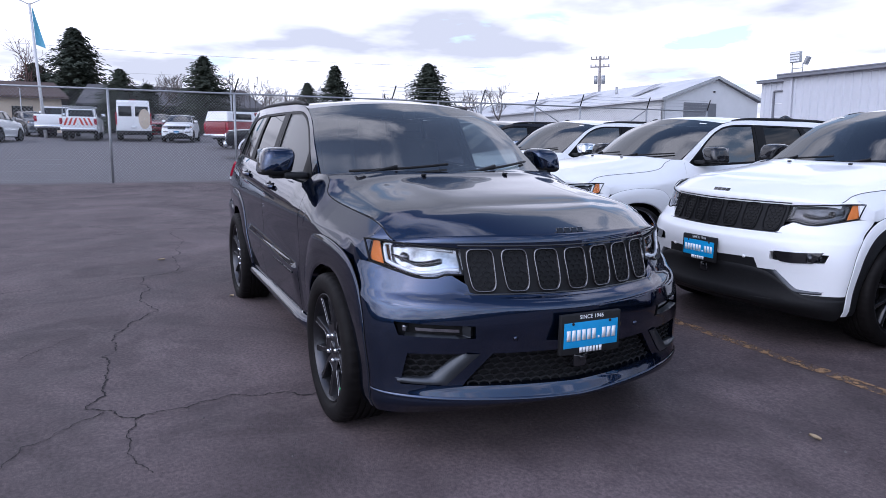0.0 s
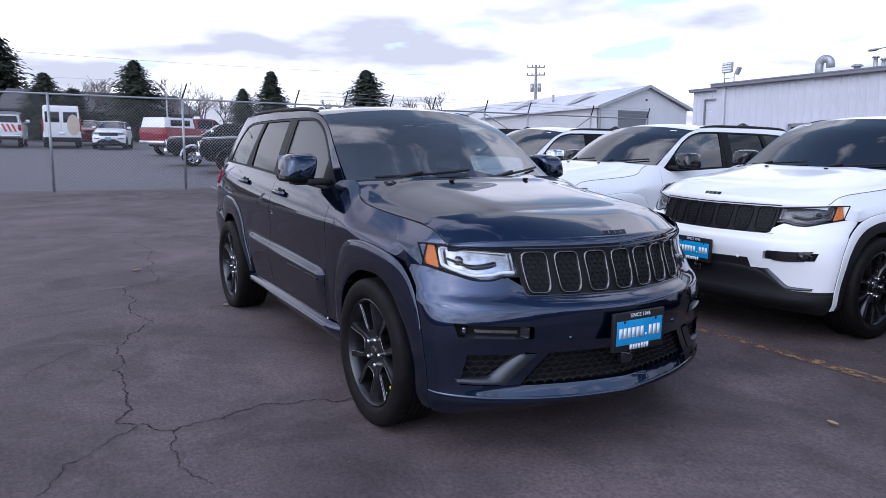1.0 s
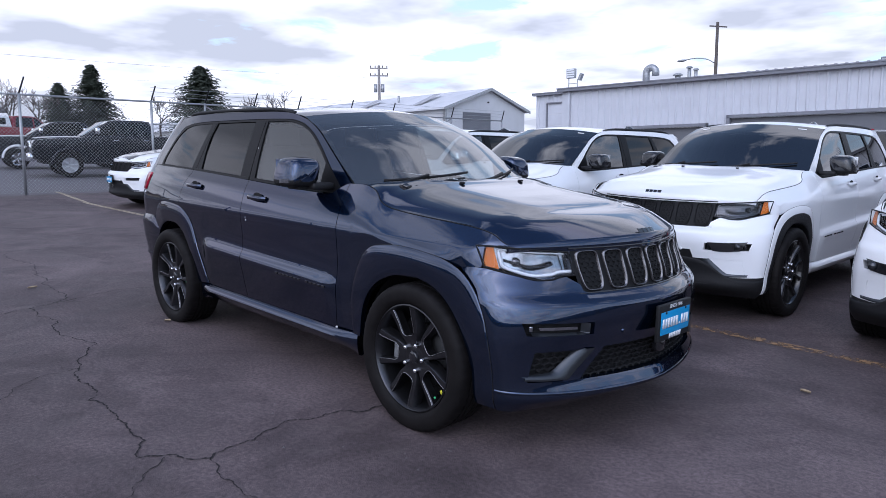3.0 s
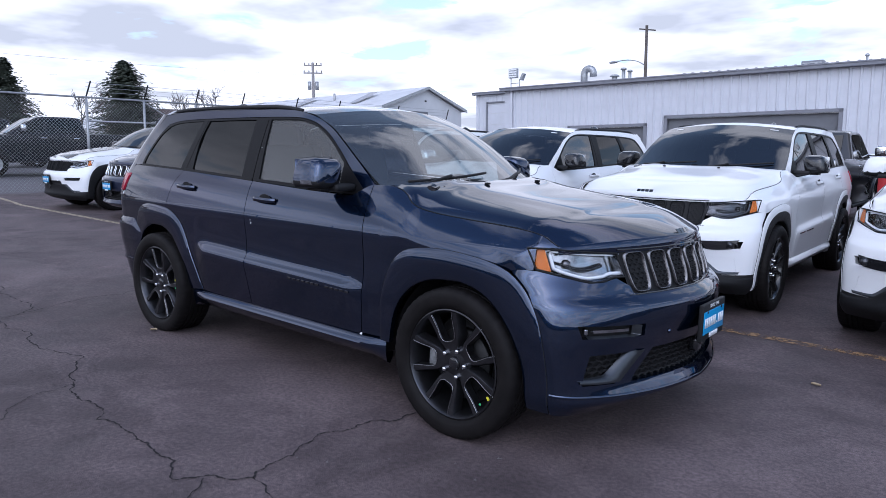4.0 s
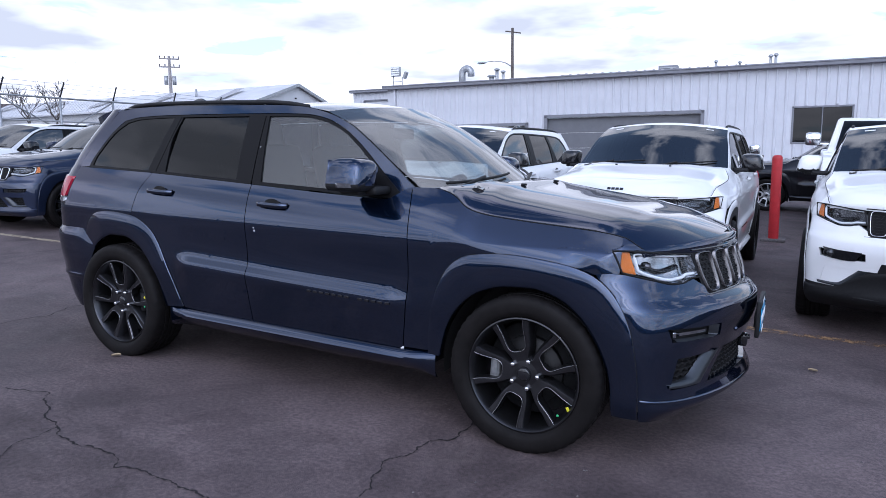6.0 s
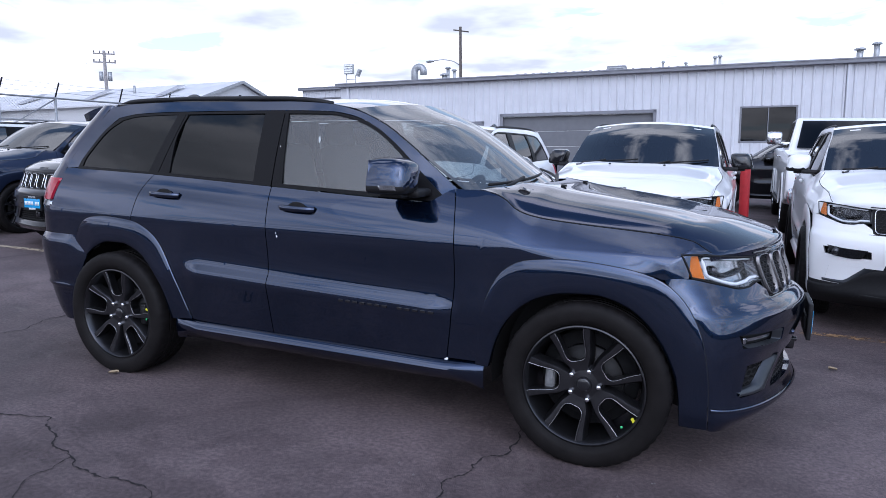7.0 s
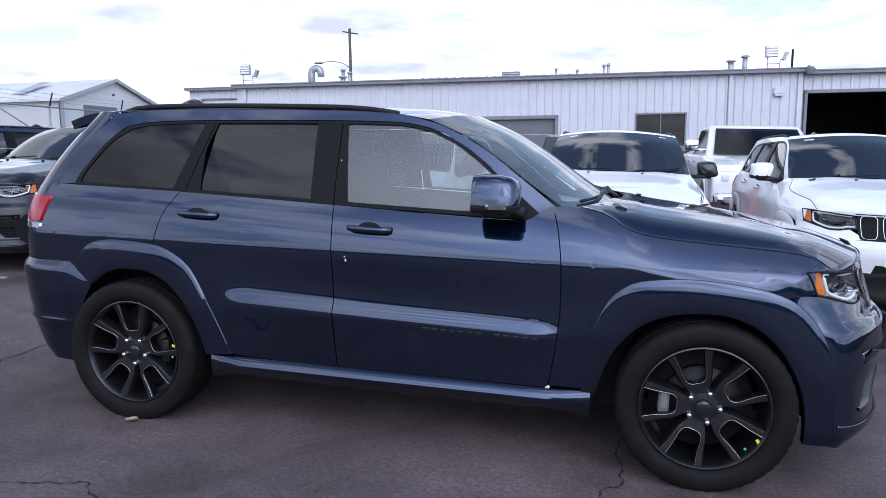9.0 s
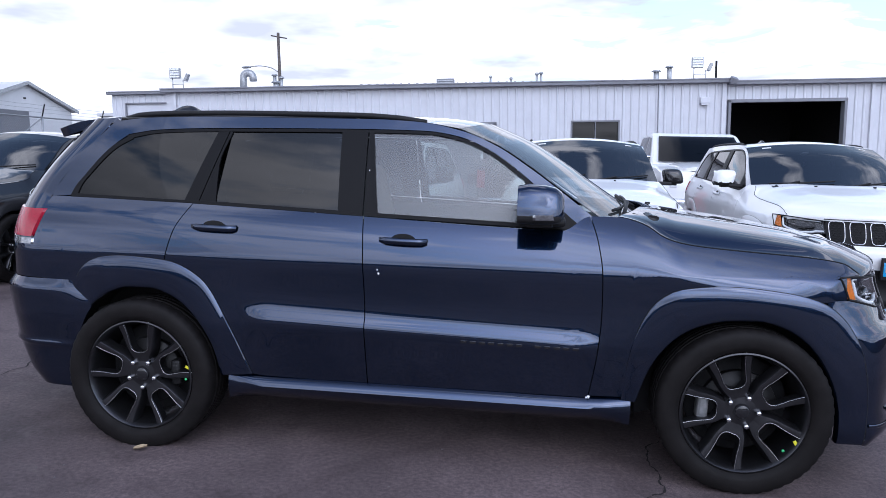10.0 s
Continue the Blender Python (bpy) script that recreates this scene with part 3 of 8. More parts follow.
    if tag:
        ta = radians(tag)
        Geo().box(0, 0, 0, 0.024, 0.003, 0.014, 0.001).ob("paper_tag", YELTAG, tyre, "small yellow sticker", m=back @ Matrix.Translation((0.262 * math.cos(ta), yo - 0.004, 0.262 * math.sin(ta))) @ Matrix.Rotation(radians(30) - ta, 4, "Y"))
        tb = ta - radians(14)
        Geo().lathe([(0, -0.002), (0.006, -0.002), (0.0065, 0.001)], 10).ob("valve_dot", GREENDOT, tyre, m=back @ Matrix.Translation((0.245 * math.cos(tb), yo - 0.002, 0.245 * math.sin(tb))))
    return tyre


def letter_bars(parent, material, n, x0, x1, h, fn, name="badge_bar"):
    """Badge letters as plain raised bars; fn(u, v) gives a place, u along, v up."""
    for i in range(n):
        a0, a1 = x0 + (x1 - x0) * (i + 0.10) / n, x0 + (x1 - x0) * (i + 0.9) / n
        g = [[fn(a0 + (a1 - a0) * u, h * v) for v in (0, 0.5, 1)] for u in (0, 0.5, 1)]
        Geo().sheet(g, (-0.006, 0, 0)).ob(name, material, parent)


SCREEN_AT = []


def sport_utility(label, category="car", body=BLUE):
    """The whole car. Returns its Empty."""
    car = thing("car", label, category)
    # --- side panels
    def fender_w(x, z):
        w_ = W(x, z)
        if z > 0.86 and x > 1.6:
            b_ = min(1, (x - 1.6) / 0.175)
            w_ += min(0, nose_w(z) - w_) * b_ * b_ * (3 - 2 * b_)
            xe = nose_xe(z)
            if x > xe:
                w_ = min(w_, nose_w(z) * max(0, 1 - ((x - xe) / (nose_x0(z) - xe)) ** NE) ** (1 / NE) + 0.001)
        return w_
    fender_zb = pch((0.5, 0.40), (0.93, 0.405), (0.955, 0.60), (1.0, 0.76), (1.06, 0.862), *[(a, b) for a, b in flare_f_out[4:8]], (1.80, 0.90), (1.93, 0.905))
    both("front_fender", lambda s: side_grid(lambda z: cut_fd(z) + 0.0025, lambda z: 1.872 + 0.083 * max(0, min(1, (z - 0.990) / 0.010)), fender_zb, belt, fender_w, 130, 30, s), body, car)
    doorb = pch((-0.9, 0.398), (-0.3, 0.388), (0.8, 0.392))
    fd = both("front_door", lambda s: side_grid(lambda z: cut_b(z) + 0.0025, lambda z: cut_fd(z) - 0.0025, doorb, belt, W, 40, 40, s), body, car)
    rd_zb = pch((-1.34, 0.962), (-1.30, 0.958), (-1.13, 0.880), (-0.99, 0.664), (-0.875, 0.40), (-0.80, 0.394), (-0.3, 0.388), (0, 0.388))
    rd = both("rear_door", lambda s: side_grid(lambda z: cut_r(z) + 0.0025, lambda z: cut_b(z) - 0.0025, rd_zb, belt, W, 48, 40, s), body, car)
    qp_zb = pch((-2.0, 0.795), (-1.86, 0.795), (-1.81, 0.80), (-1.77, 0.84), (-1.725, 0.905), (-1.65, 0.960), (-1.54, 0.972), (-1.30, 0.958), (-1.2, 0.93))
    both("quarter_panel", lambda s: side_grid(const(-2.0), lambda z: cut_r(z) - 0.0025, qp_zb, belt, W, 36, 20, s), body, car)
    # wheel-arch trims, a little proud
    def arch_w(x, z):
        w_ = W(x, min(z, belt(x) - 0.19))
        return w_ + max(0, nose_w(z) - w_) * max(0, min(1, (x - 1.72) / 0.16)) if z < 0.9 else w_

    def flare(outer, inner):
        def mk(s):
            O, I = resample(outer, 48), resample(inner, 48)
            g = []
            for k_, (o, i) in enumerate(zip(O, I)):
                row = []
                soft = 0.2 + 0.8 * max(0, min(1, (k_ - 5) / 9)) if o[0] > 0 else max(0.05, min(1, k_ / 8))
                d_ = O[min(k_ + 1, 47)] - O[max(k_ - 1, 0)]
                top = max(0.0, abs(d_[0]) / float(np.hypot(*d_)) - 0.25) / 0.75
                for v, off, flat in ((0, 0.0012, 0.0012), (0.03, 0.0045, 0.006), (0.22, 0.0110, 0.0085), (0.41, 0.0160, 0.0105), (0.47, 0.0164, 0.011), (0.7, 0.0165, 0.012), (0.9, 0.0155, 0.012), (0.97, 0.013, 0.010), (1.0, 0.007, 0.004)):
                    off = flat + (off - flat) * top
                    x, z = o + (i - o) * v
                    row.append((x, s * (arch_w(x, z) + 0.0016 + off * soft), z))
                x, z = i
                row.append((x, s * (arch_w(x, z) - 0.03), z))
                g.append(row)
            return g
        return mk
    ff = both("front_wheel_arch_trim", flare(flare_f_out, flare_f_in), body, car, thick=0)
    fr_ = both("rear_wheel_arch_trim", flare(flare_r_out, flare_r_in), body, car, thick=0)
    for ob in ff + fr_:
        sharp(ob, 40)
    for outl, k0 in ((flare_f_out, 8), (flare_r_out, 2)):
        P_ = resample(outl, 48)[k0:]
        for s in (-1, 1):
            Geo().tube([(x, s * (arch_w(x, z) + 0.0015), z) for x, z in P_], 0.0020, 5).ob("arch_seal", DARK, car)
    # sills
    def sill(s):
        g = []
        for x in lin(-1.0, 0.965, 30):
            e_ = min(1, (0.97 - x) / 0.12, (x + 1.02) / 0.12)
            g.append([(x, s * (W(x, 0.40) + dy * max(0.15, e_)), z) for dy, z in ((-0.03, 0.398), (-0.012, 0.391), (0.006, 0.387), (0.027, 0.366), (0.033, 0.348), (0.024, 0.330), (0.0, 0.30), (-0.05, 0.268), (-0.2, 0.258))])
        return g
    for ob in both("sill", sill, body, car, thick=0):
        sharp(ob, 40)
    # behind the gaps
    both("inner_panel", lambda s: side_grid(const(-1.9), const(1.8), lambda x: 0.32 if -0.9 < x < 0.93 else 0.99, lambda x: belt(x) - 0.03, W, 60, 10, s, -0.03), DARK, car, thick=0)
    # --- greenhouse
    both("rear_pillar", lambda s: strip([(-2.0, 1.25), (-1.965, 1.30), (-1.90, 1.40), (-1.78, 1.55), (-1.69, 1.655)], [(-1.865, 1.258), (-1.85, 1.29), (-1.812, 1.35), (-1.69, 1.51), (-1.60, 1.58)], 30, 8, lambda x, z: (x, s * G(x, z), z)), body, car)
    both("roof_side", lambda s: strip([(-1.70, 1.640), (-1.5, 1.662), (-1.096, 1.672), (-0.35, 1.672), (-0.1, 1.662), (0.13, 1.618), (0.30, 1.548), (0.45, 1.455), (0.62, 1.335), (0.78, 1.215)],
                                  [(-1.62, 1.572), (-1.45, 1.600), (-1.1, 1.614), (-0.3, 1.622), (-0.05, 1.618), (0.10, 1.596), (0.25, 1.538), (0.40, 1.440), (0.55, 1.315), (0.725, 1.160)], 60, 5, lambda x, z: (x, s * G(x, z), z)), body, car)
    gl = lambda d, s, off: (lambda x, z: (x, s * (G(x, z) + off), z))
    both("quarter_window", lambda s: strip(q_glass["bot"], q_glass["top"], 24, 10, gl(0, s, -0.004)), TINT, car, "dark tinted side glass", thick=0)
    both("rear_door_window", lambda s: strip(r_glass["bot"], r_glass["top"], 16, 10, gl(0, s, -0.008)), TINT, rd[0], "dark tinted door glass", thick=0, sides=(-1,))
    both("rear_door_window", lambda s: strip(r_glass["bot"], r_glass["top"], 16, 10, gl(0, s, -0.008)), TINT, rd[1], "dark tinted door glass", thick=0, sides=(1,))
    for k, s_ in ((0, -1), (1, 1)):
        both("front_door_window", lambda s: strip(f_glass["bot"], f_glass["top"], 24, 12, gl(0, s, -0.008)), GLASS, fd[k], "clear door glass", thick=0, sides=(s_,))
        # black surrounds
        sur = [strip([(-1.88, 1.25), (-1.21, 1.238)], [(-1.85, 1.266), (-1.235, 1.250)], 20, 2, gl(0, s_, 0.002)),
               strip([(-1.20, 1.236), (-0.335, 1.203)], [(-1.20, 1.252), (-0.34, 1.220)], 20, 2, gl(0, s_, 0.002)),
               strip([(-0.32, 1.203), (0.725, 1.165)], [(-0.32, 1.220), (0.715, 1.184)], 20, 2, gl(0, s_, 0.002)),
               strip([(-1.25, 1.240), (-1.116, 1.604)], [(-1.175, 1.238), (-1.058, 1.606)], 12, 4, gl(0, s_, 0.0)),
               strip([(-1.17, 1.238), (-1.053, 1.606)], [(-1.082, 1.236), (-1.088, 1.43), (-1.043, 1.592)], 12, 4, gl(0, s_, 0.0)),
               strip([(-0.455, 1.21), (-0.474, 1.614)], [(-0.332, 1.206), (-0.342, 1.616)], 10, 4, gl(0, s_, 0.001)),
               strip([(-0.325, 1.206), (-0.336, 1.616)], [(-0.258, 1.204), (-0.312, 1.608)], 10, 4, gl(0, s_, 0.001)),
               strip([(0.49, 1.18), (0.49, 1.355)], [(0.725, 1.168), (0.53, 1.328)], 10, 5, gl(0, s_, 0.003)),
               strip([(-1.62, 1.568), (-1.45, 1.596), (-1.1, 1.610), (-0.3, 1.618), (-0.05, 1.614), (0.10, 1.592), (0.25, 1.534), (0.40, 1.436), (0.52, 1.335)],
                     [(-1.60, 1.552), (-1.45, 1.582), (-1.1, 1.596), (-0.3, 1.604), (-0.05, 1.602), (0.09, 1.580), (0.24, 1.524), (0.385, 1.428), (0.50, 1.330)], 40, 2, gl(0, s_, 0.001)),
               strip([(-1.88, 1.255), (-1.86, 1.30), (-1.82, 1.355), (-1.69, 1.51), (-1.60, 1.568)], [(-1.84, 1.262), (-1.825, 1.31), (-1.79, 1.36), (-1.66, 1.505), (-1.58, 1.552)], 20, 2, gl(0, s_, 0.001))]
        for nm, gs in (("quarter_window_seal", (sur[0], sur[9])), ("belt_moulding", (sur[1],)), ("belt_moulding", (sur[2],)), ("window_pillar", (sur[3],)), ("window_pillar", (sur[4],)), ("window_pillar", (sur[5],)), ("window_pillar", (sur[6],)), ("mirror_sail", (sur[7],)), ("window_seal", (sur[8],))):
            ge = Geo()
            for g in gs:
                ge.sheet(g, (0, -s_ * 0.012, 0), flip=(s_ > 0))
            ge.ob(nm, PILLAR, car)
    # windscreen: side edge (x, half width, z)
    we = resample([(0.115, G(0.13, 1.618) - 0.003, 1.632), (0.30, G(0.30, 1.548) - 0.004, 1.556), (0.45, G(0.45, 1.455) - 0.004, 1.465), (0.62, G(0.62, 1.335) - 0.006, 1.345), (0.80, G(0.78, 1.215) - 0.008, 1.225)], 20)
    g = []
    for k, (x, w, z) in enumerate(we):
        v = k / 19
        bx, bz = 0.13 + 0.13 * v, 0.05 - 0.065 * v
        g.append([(x + bx * (1 - u * u), -w * u, z + bz * (1 - u * u)) for u in lin(-1, 1, 33)])
    Geo().sheet(g, flip=True).ob("windscreen", FRONTGLASS, car, "clear windscreen")
    # a black rim round the glass
    def ws_at(u, v, off):
        k = v * 19
        i = min(18, int(k))
        p = we[i] + (we[i + 1] - we[i]) * (k - i)
        bx, bz = 0.13 + 0.13 * v, 0.05 - 0.065 * v
        return (p[0] + bx * (1 - u * u) + off * 0.6, -p[1] * u, p[2] + bz * (1 - u * u) + off * 0.8)
    SCREEN_AT.append(ws_at)
    fb = Geo()
    fb.sheet([[ws_at(u, v, -0.003) for v in (0.93, 0.965, 1.0)] for u in lin(-1, 1, 33)])
    fb.sheet([[ws_at(u, v, -0.003) for v in (0.0, 0.03, 0.055)] for u in lin(-1, 1, 33)])
    for sg in (-1, 1):
        fb.sheet([[ws_at(sg * u, v, -0.003) for u in (0.965, 1.0)] for v in lin(0, 1, 20)])
    fb.ob("windscreen_band", DARK, car)
    Geo().box(0.28, 0, 1.60, 0.03, 0.09, 0.05, 0.01).ob("windscreen_sensor", PLASTIC, car)
    # roof
    g = []
    wst = [ws_at(u, 0, 0) for u in lin(-1, 1, 25)]
    for k, x in enumerate(lin(0.0, 1, 30)):
        row = []
        for j, u in enumerate(lin(-1, 1, 25)):
            xf = wst[j][0] - 0.004
            xr_ = -1.93 + 0.23 * abs(u) ** 3
            xx = xf + (xr_ - xf) * x
            xe = max(-1.70, min(0.115, xx - 0.13 * (1 - u * u) * (1 - x)))
            ze = pch((-1.72, 1.642), (-1.5, 1.664), (-1.096, 1.674), (-0.35, 1.674), (-0.1, 1.664), (0.115, 1.632))(xe)
            wv = G(xe, ze)
            crown = (0.05 - 0.012 * x) * (1 - u * u) ** (1 + 0.7 * min(1, 3 * x))
            fall = 0.05 * max(0, (-1.6 - xx) / 0.33) ** 2
            row.append((xx, -wv * u, ze + crown - fall + (0.0 if k else 0.0)))
        g.append(row)
    Geo().sheet(g).ob("roof", body, car)
    for s in (-1, 1):
        pts = [(-1.66, s * 0.63, 1.655), (-1.58, s * 0.628, 1.676), (-1.40, s * 0.625, 1.687), (-0.9, s * 0.62, 1.694), (-0.40, s * 0.622, 1.691), (-0.20, s * 0.625, 1.680), (-0.06, s * 0.628, 1.660)]
        Geo().tube(resample(pts, 24), 0.014, 8).ob("roof_rail", PLASTIC, car, "black roof rail")
        Geo().tube(resample([(-1.68, s * 0.64, 1.655), (-1.0, s * 0.63, 1.675), (-0.1, s * 0.632, 1.664)], 20), 0.008, 6).ob("rail_gutter", GLOSSBLK, car)
    Geo().sheet([[(x, y, 1.735 + 0.04 * math.sin(math.pi * max(0, min(1, (x + 1.75) / 0.2))) * (1 - (y / 0.035) ** 2)) for y in lin(-0.034, 0.034, 7)] for x in lin(-1.75, -1.55, 10)], (0, 0, -0.04)).ob("roof_antenna", GLOSSBLK, car)
    # --- tail
    puff = pch((0.25, 0.0), (0.47, 0.004), (0.488, 0.016), (0.51, 0.006), (0.70, 0.016), (0.775, 0.022), (0.80, 0.016), (0.832, 0.0))
    zs_ = lin(0.25, 0.832, 48)
    rows_low = [[(p[0], p[1], p[2]) for p in (tail_q(q, z, puff(z)) for z in zs_)] for q in lin(1, 0, 21)]
    rows_low = rows_low + [[(x, -y, z) for x, y, z in r] for r in rows_low[-2::-1]]
    Geo().sheet(rows_low, flip=True).ob("rear_bumper", body, car)
    for s in (-1, 1):
        # the bumper's side from the arch to the tail
        g = []
        ed = pch((0.25, -1.86), (0.39, -1.845), (0.47, -1.828), (0.56, -1.798), (0.66, -1.748), (0.715, -1.718), (0.76, -1.765), (0.80, -1.815), (0.832, -1.83))
        for u in lin(0, 1, 8):
            g.append([((tail_xs(z)) + (ed(z) - tail_xs(z)) * u, s * (W(tail_xs(z) + (ed(z) - tail_xs(z)) * u, z) + 0.002 + puff(z) * (1 - u ** 2)), z) for z in zs_])
        Geo().sheet(g, (0, -s * 0.010, 0), flip=(s > 0)).ob("rear_bumper_side", body, car)
        # tail lamp
        g = [[(lambda p: (p[0], p[1] * s, p[2]))(tail_q(q * (0.95 + 0.05 * (z - 1.045) / 0.14), z + 0.012 * (1 - q), 0.010)) for z in lin(1.045, 1.185, 8)] for q in lin(0.42, 1.0, 14)]
        Geo().sheet(g, (0.02, -s * 0.02, 0), flip=(s < 0)).ob("tail_lamp", REDLENS, car, "red tail lamp")
        g = [[(lambda p: (p[0], p[1] * s, p[2]))(tail_q(q, z, 0.006)) for z in lin(1.008, 1.038, 4)] for q in lin(0.50, 0.95, 10)]
        Geo().sheet(g, (0.02, -s * 0.01, 0), flip=(s < 0)).ob("reversing_lamp", LAMPIN, car, "clear reversing lamp")
    rows_up = [[tail_q(q, z) for z in lin(0.836, 1.655, 26)] for q in lin(1, 0, 21)]
    rows_up = rows_up + [[(x, -y, z) for x, y, z in r] for r in rows_up[-2::-1]]
    Geo().sheet(rows_up, flip=True).ob("tailgate", body, car)
    rw_ = [[tail_q(q, z, 0.006) for z in lin(1.28, 1.55, 8)] for q in lin(0.62, 0, 10)]
    rw_ = rw_ + [[(x, -y, z) for x, y, z in r] for r in rw_[-2::-1]]
    Geo().sheet(rw_, flip=True).ob("rear_window", TINT, car, "dark tinted rear glass")
    g = [[(-1.80 - (0.30 + 0.06 * (1 - u * u)) * v, -(0.60 - 0.04 * v) * u, 1.655 + 0.045 * (1 - u * u) - 0.055 * v * v) for v in lin(0, 1, 6)] for u in lin(-1, 1, 21)]
    Geo().sheet(g, (0.02, 0, -0.045), flip=True).ob("roof_spoiler", body, car)
    # --- nose: bumper as a lattice of cells, some of them open
    zrow = [lambda q: 0.222 + 0.02 * q, lambda q: 0.268 + 0.025 * q, lambda q: 0.308 + 0.03 * q, lambda q: 0.372 + 0.022 * q, lambda q: 0.530 - 0.0 * q, lambda q: 0.592 + 0.025 * q, lambda q: 0.650 + 0.025 * q, lambda q: 0.735 + 0.01 * q]
    cols = []      # half width at every row for each column
    cols.append([0] * 8)
    cols.append([0.30, 0.32, 0.34, 0.34, 0.22, 0.22, 0.22, 0.22])
    cols.append([0.50, 0.52, 0.54, 0.545, 0.42, 0.40, 0.43, 0.47])
    cols.append([0.60, 0.615, 0.63, 0.635, 0.50, 0.50, 0.506, 0.514])
    cols.append([0.74, 0.77, 0.785, 0.79, 0.765, 0.80, 0.815, 0.80])

    def lat(i, j, fi, fj):
        """Place at row i + fi, column j + fj."""
        def qcol(r, c):
            if c >= 5:
                return 1.0
            return q_at(cols[c][r], zrow[r](0.5))
        qa = qcol(i, j) * (1 - fj) + qcol(i, j + 1) * fj
        qb = qcol(i + 1, j) * (1 - fj) + qcol(i + 1, j + 1) * fj
        q = qa * (1 - fi) + qb * fi
        z = zrow[i](q) * (1 - fi) + zrow[i + 1](q) * fi
        return q, z
    holes = {(3, 0), (3, 1), (3, 3), (5, 3)}
    SUB = 6
    vid, V_, F_, low = {}, [], [], []
    for i in range(7):
        for j in range(5):
            if (i, j) in holes:
                continue
            for a_ in range(SUB):
                for b_ in range(SUB):
                    idx = []
                    for da, db in ((0, 0), (0, 1), (1, 1), (1, 0)):
                        key = (i * SUB + a_ + da, j * SUB + b_ + db)
                        if key not in vid:
                            q, z = lat(i, j, (a_ + da) / SUB, (b_ + db) / SUB)
                            vid[key] = len(V_)
                            V_.append(nose_q(q, z))
                        idx.append(vid[key])
                    F_.append(tuple(idx))
                    low.append(1 if i <= 2 or (i, j) in ((3, 2), (4, 0), (4, 1)) else 0)
    # upper bumper: from the top row to the grille, lamps and fender
    topc = [(0.0, 0.787), (0.30, 0.787), (0.46, 0.787), (0.499, 0.794), (0.508, 0.830), (0.515, 0.861), (0.575, 0.863), (0.625, 0.849), (0.68, 0.847), (0.76, 0.869), (0.84, 0.897), (0.878, 0.902)]
    tq = pch(*[(q_at(y, z), z) for y, z in topc], (1.0, 0.902))
    base = 7 * SUB
    keys = sorted(k for k in vid if k[0] == base)
    qs = [lat(6, min(4, k[1] // SUB), 1.0, (k[1] - min(4, k[1] // SUB) * SUB) / SUB) for k in keys]
    NV = 8
    rows_ = []
    for (k, (q, z0)) in zip(keys, qs):
        r = [vid[k]]
        for v in range(1, NV + 1):
            zz = z0 + (tq(q) - z0) * v / NV
            r.append(len(V_))
            V_.append(nose_q(q, zz))
        rows_.append(r)
    for a_ in range(len(rows_) - 1):
        for v in range(NV):
            F_.append((rows_[a_][v], rows_[a_ + 1][v], rows_[a_ + 1][v + 1], rows_[a_][v + 1]))
    allV, allF = list(V_), list(F_)
    o = len(V_)
    allV += [(x, -y, z) for x, y, z in V_]
    allF += [tuple(k + o for k in f[::-1]) for f in F_]
    fbm = mesh_ob("front_bumper", allV, allF, body, car)
    low += [0] * (len(F_) - len(low))
    fbm.data.materials.append(LOWER)
    fbm.data.polygons.foreach_set("material_index", low + low)
    bm = bmesh.new()
    bm.from_mesh(fbm.data)
    bmesh.ops.remove_doubles(bm, verts=list(bm.verts), dist=0.0008)
    ret = bmesh.ops.extrude_edge_only(bm, edges=[e_ for e_ in bm.edges if len(e_.link_faces) == 1])
    for v in [v for v in ret["geom"] if isinstance(v, bmesh.types.BMVert)]:
        if v.co.z > 0.25 and abs(v.co.y) < 0.88:
            v.co.x -= 0.045
            v.co.y *= 0.985
        else:
            v.co.y *= 0.97
    for e_ in bm.edges:
        e_.smooth = len(e_.link_faces) == 2 and e_.calc_face_angle(0) < radians(38)
    bm.to_mesh(fbm.data)
    bm.free()
    # chin bead
    for s in (-1, 1):
        g = [[(lambda p: (p[0], p[1] * s, p[2]))(nose_q(q, z, o_)) for z, o_ in ((0.306 + 0.03 * q, 0.003), (0.314 + 0.03 * q, 0.008), (0.322 + 0.03 * q, 0.003))] for q in lin(0, 0.97, 40)]
        Geo().sheet(g, flip=(s < 0)).ob("chin_bead", LOWER, car)
    # dark backs and honeycomb in the openings
    def cell_pt(i, j, fi, fj, off):
        q, z = lat(i, j, fi, fj)
        return nose_q(q, z, off)
    for s in (-1, 1):
        back = Geo()
        for (i, j) in holes:
            back.sheet([[(lambda p: (p[0], p[1] * s, p[2]))(cell_pt(i, j, fi, fj, -0.05)) for fi in lin(-0.1, 1.1, 5)] for fj in lin(-0.06, 1.06, 9)], flip=(s < 0))
        back.ob("opening_back", DARK, car)
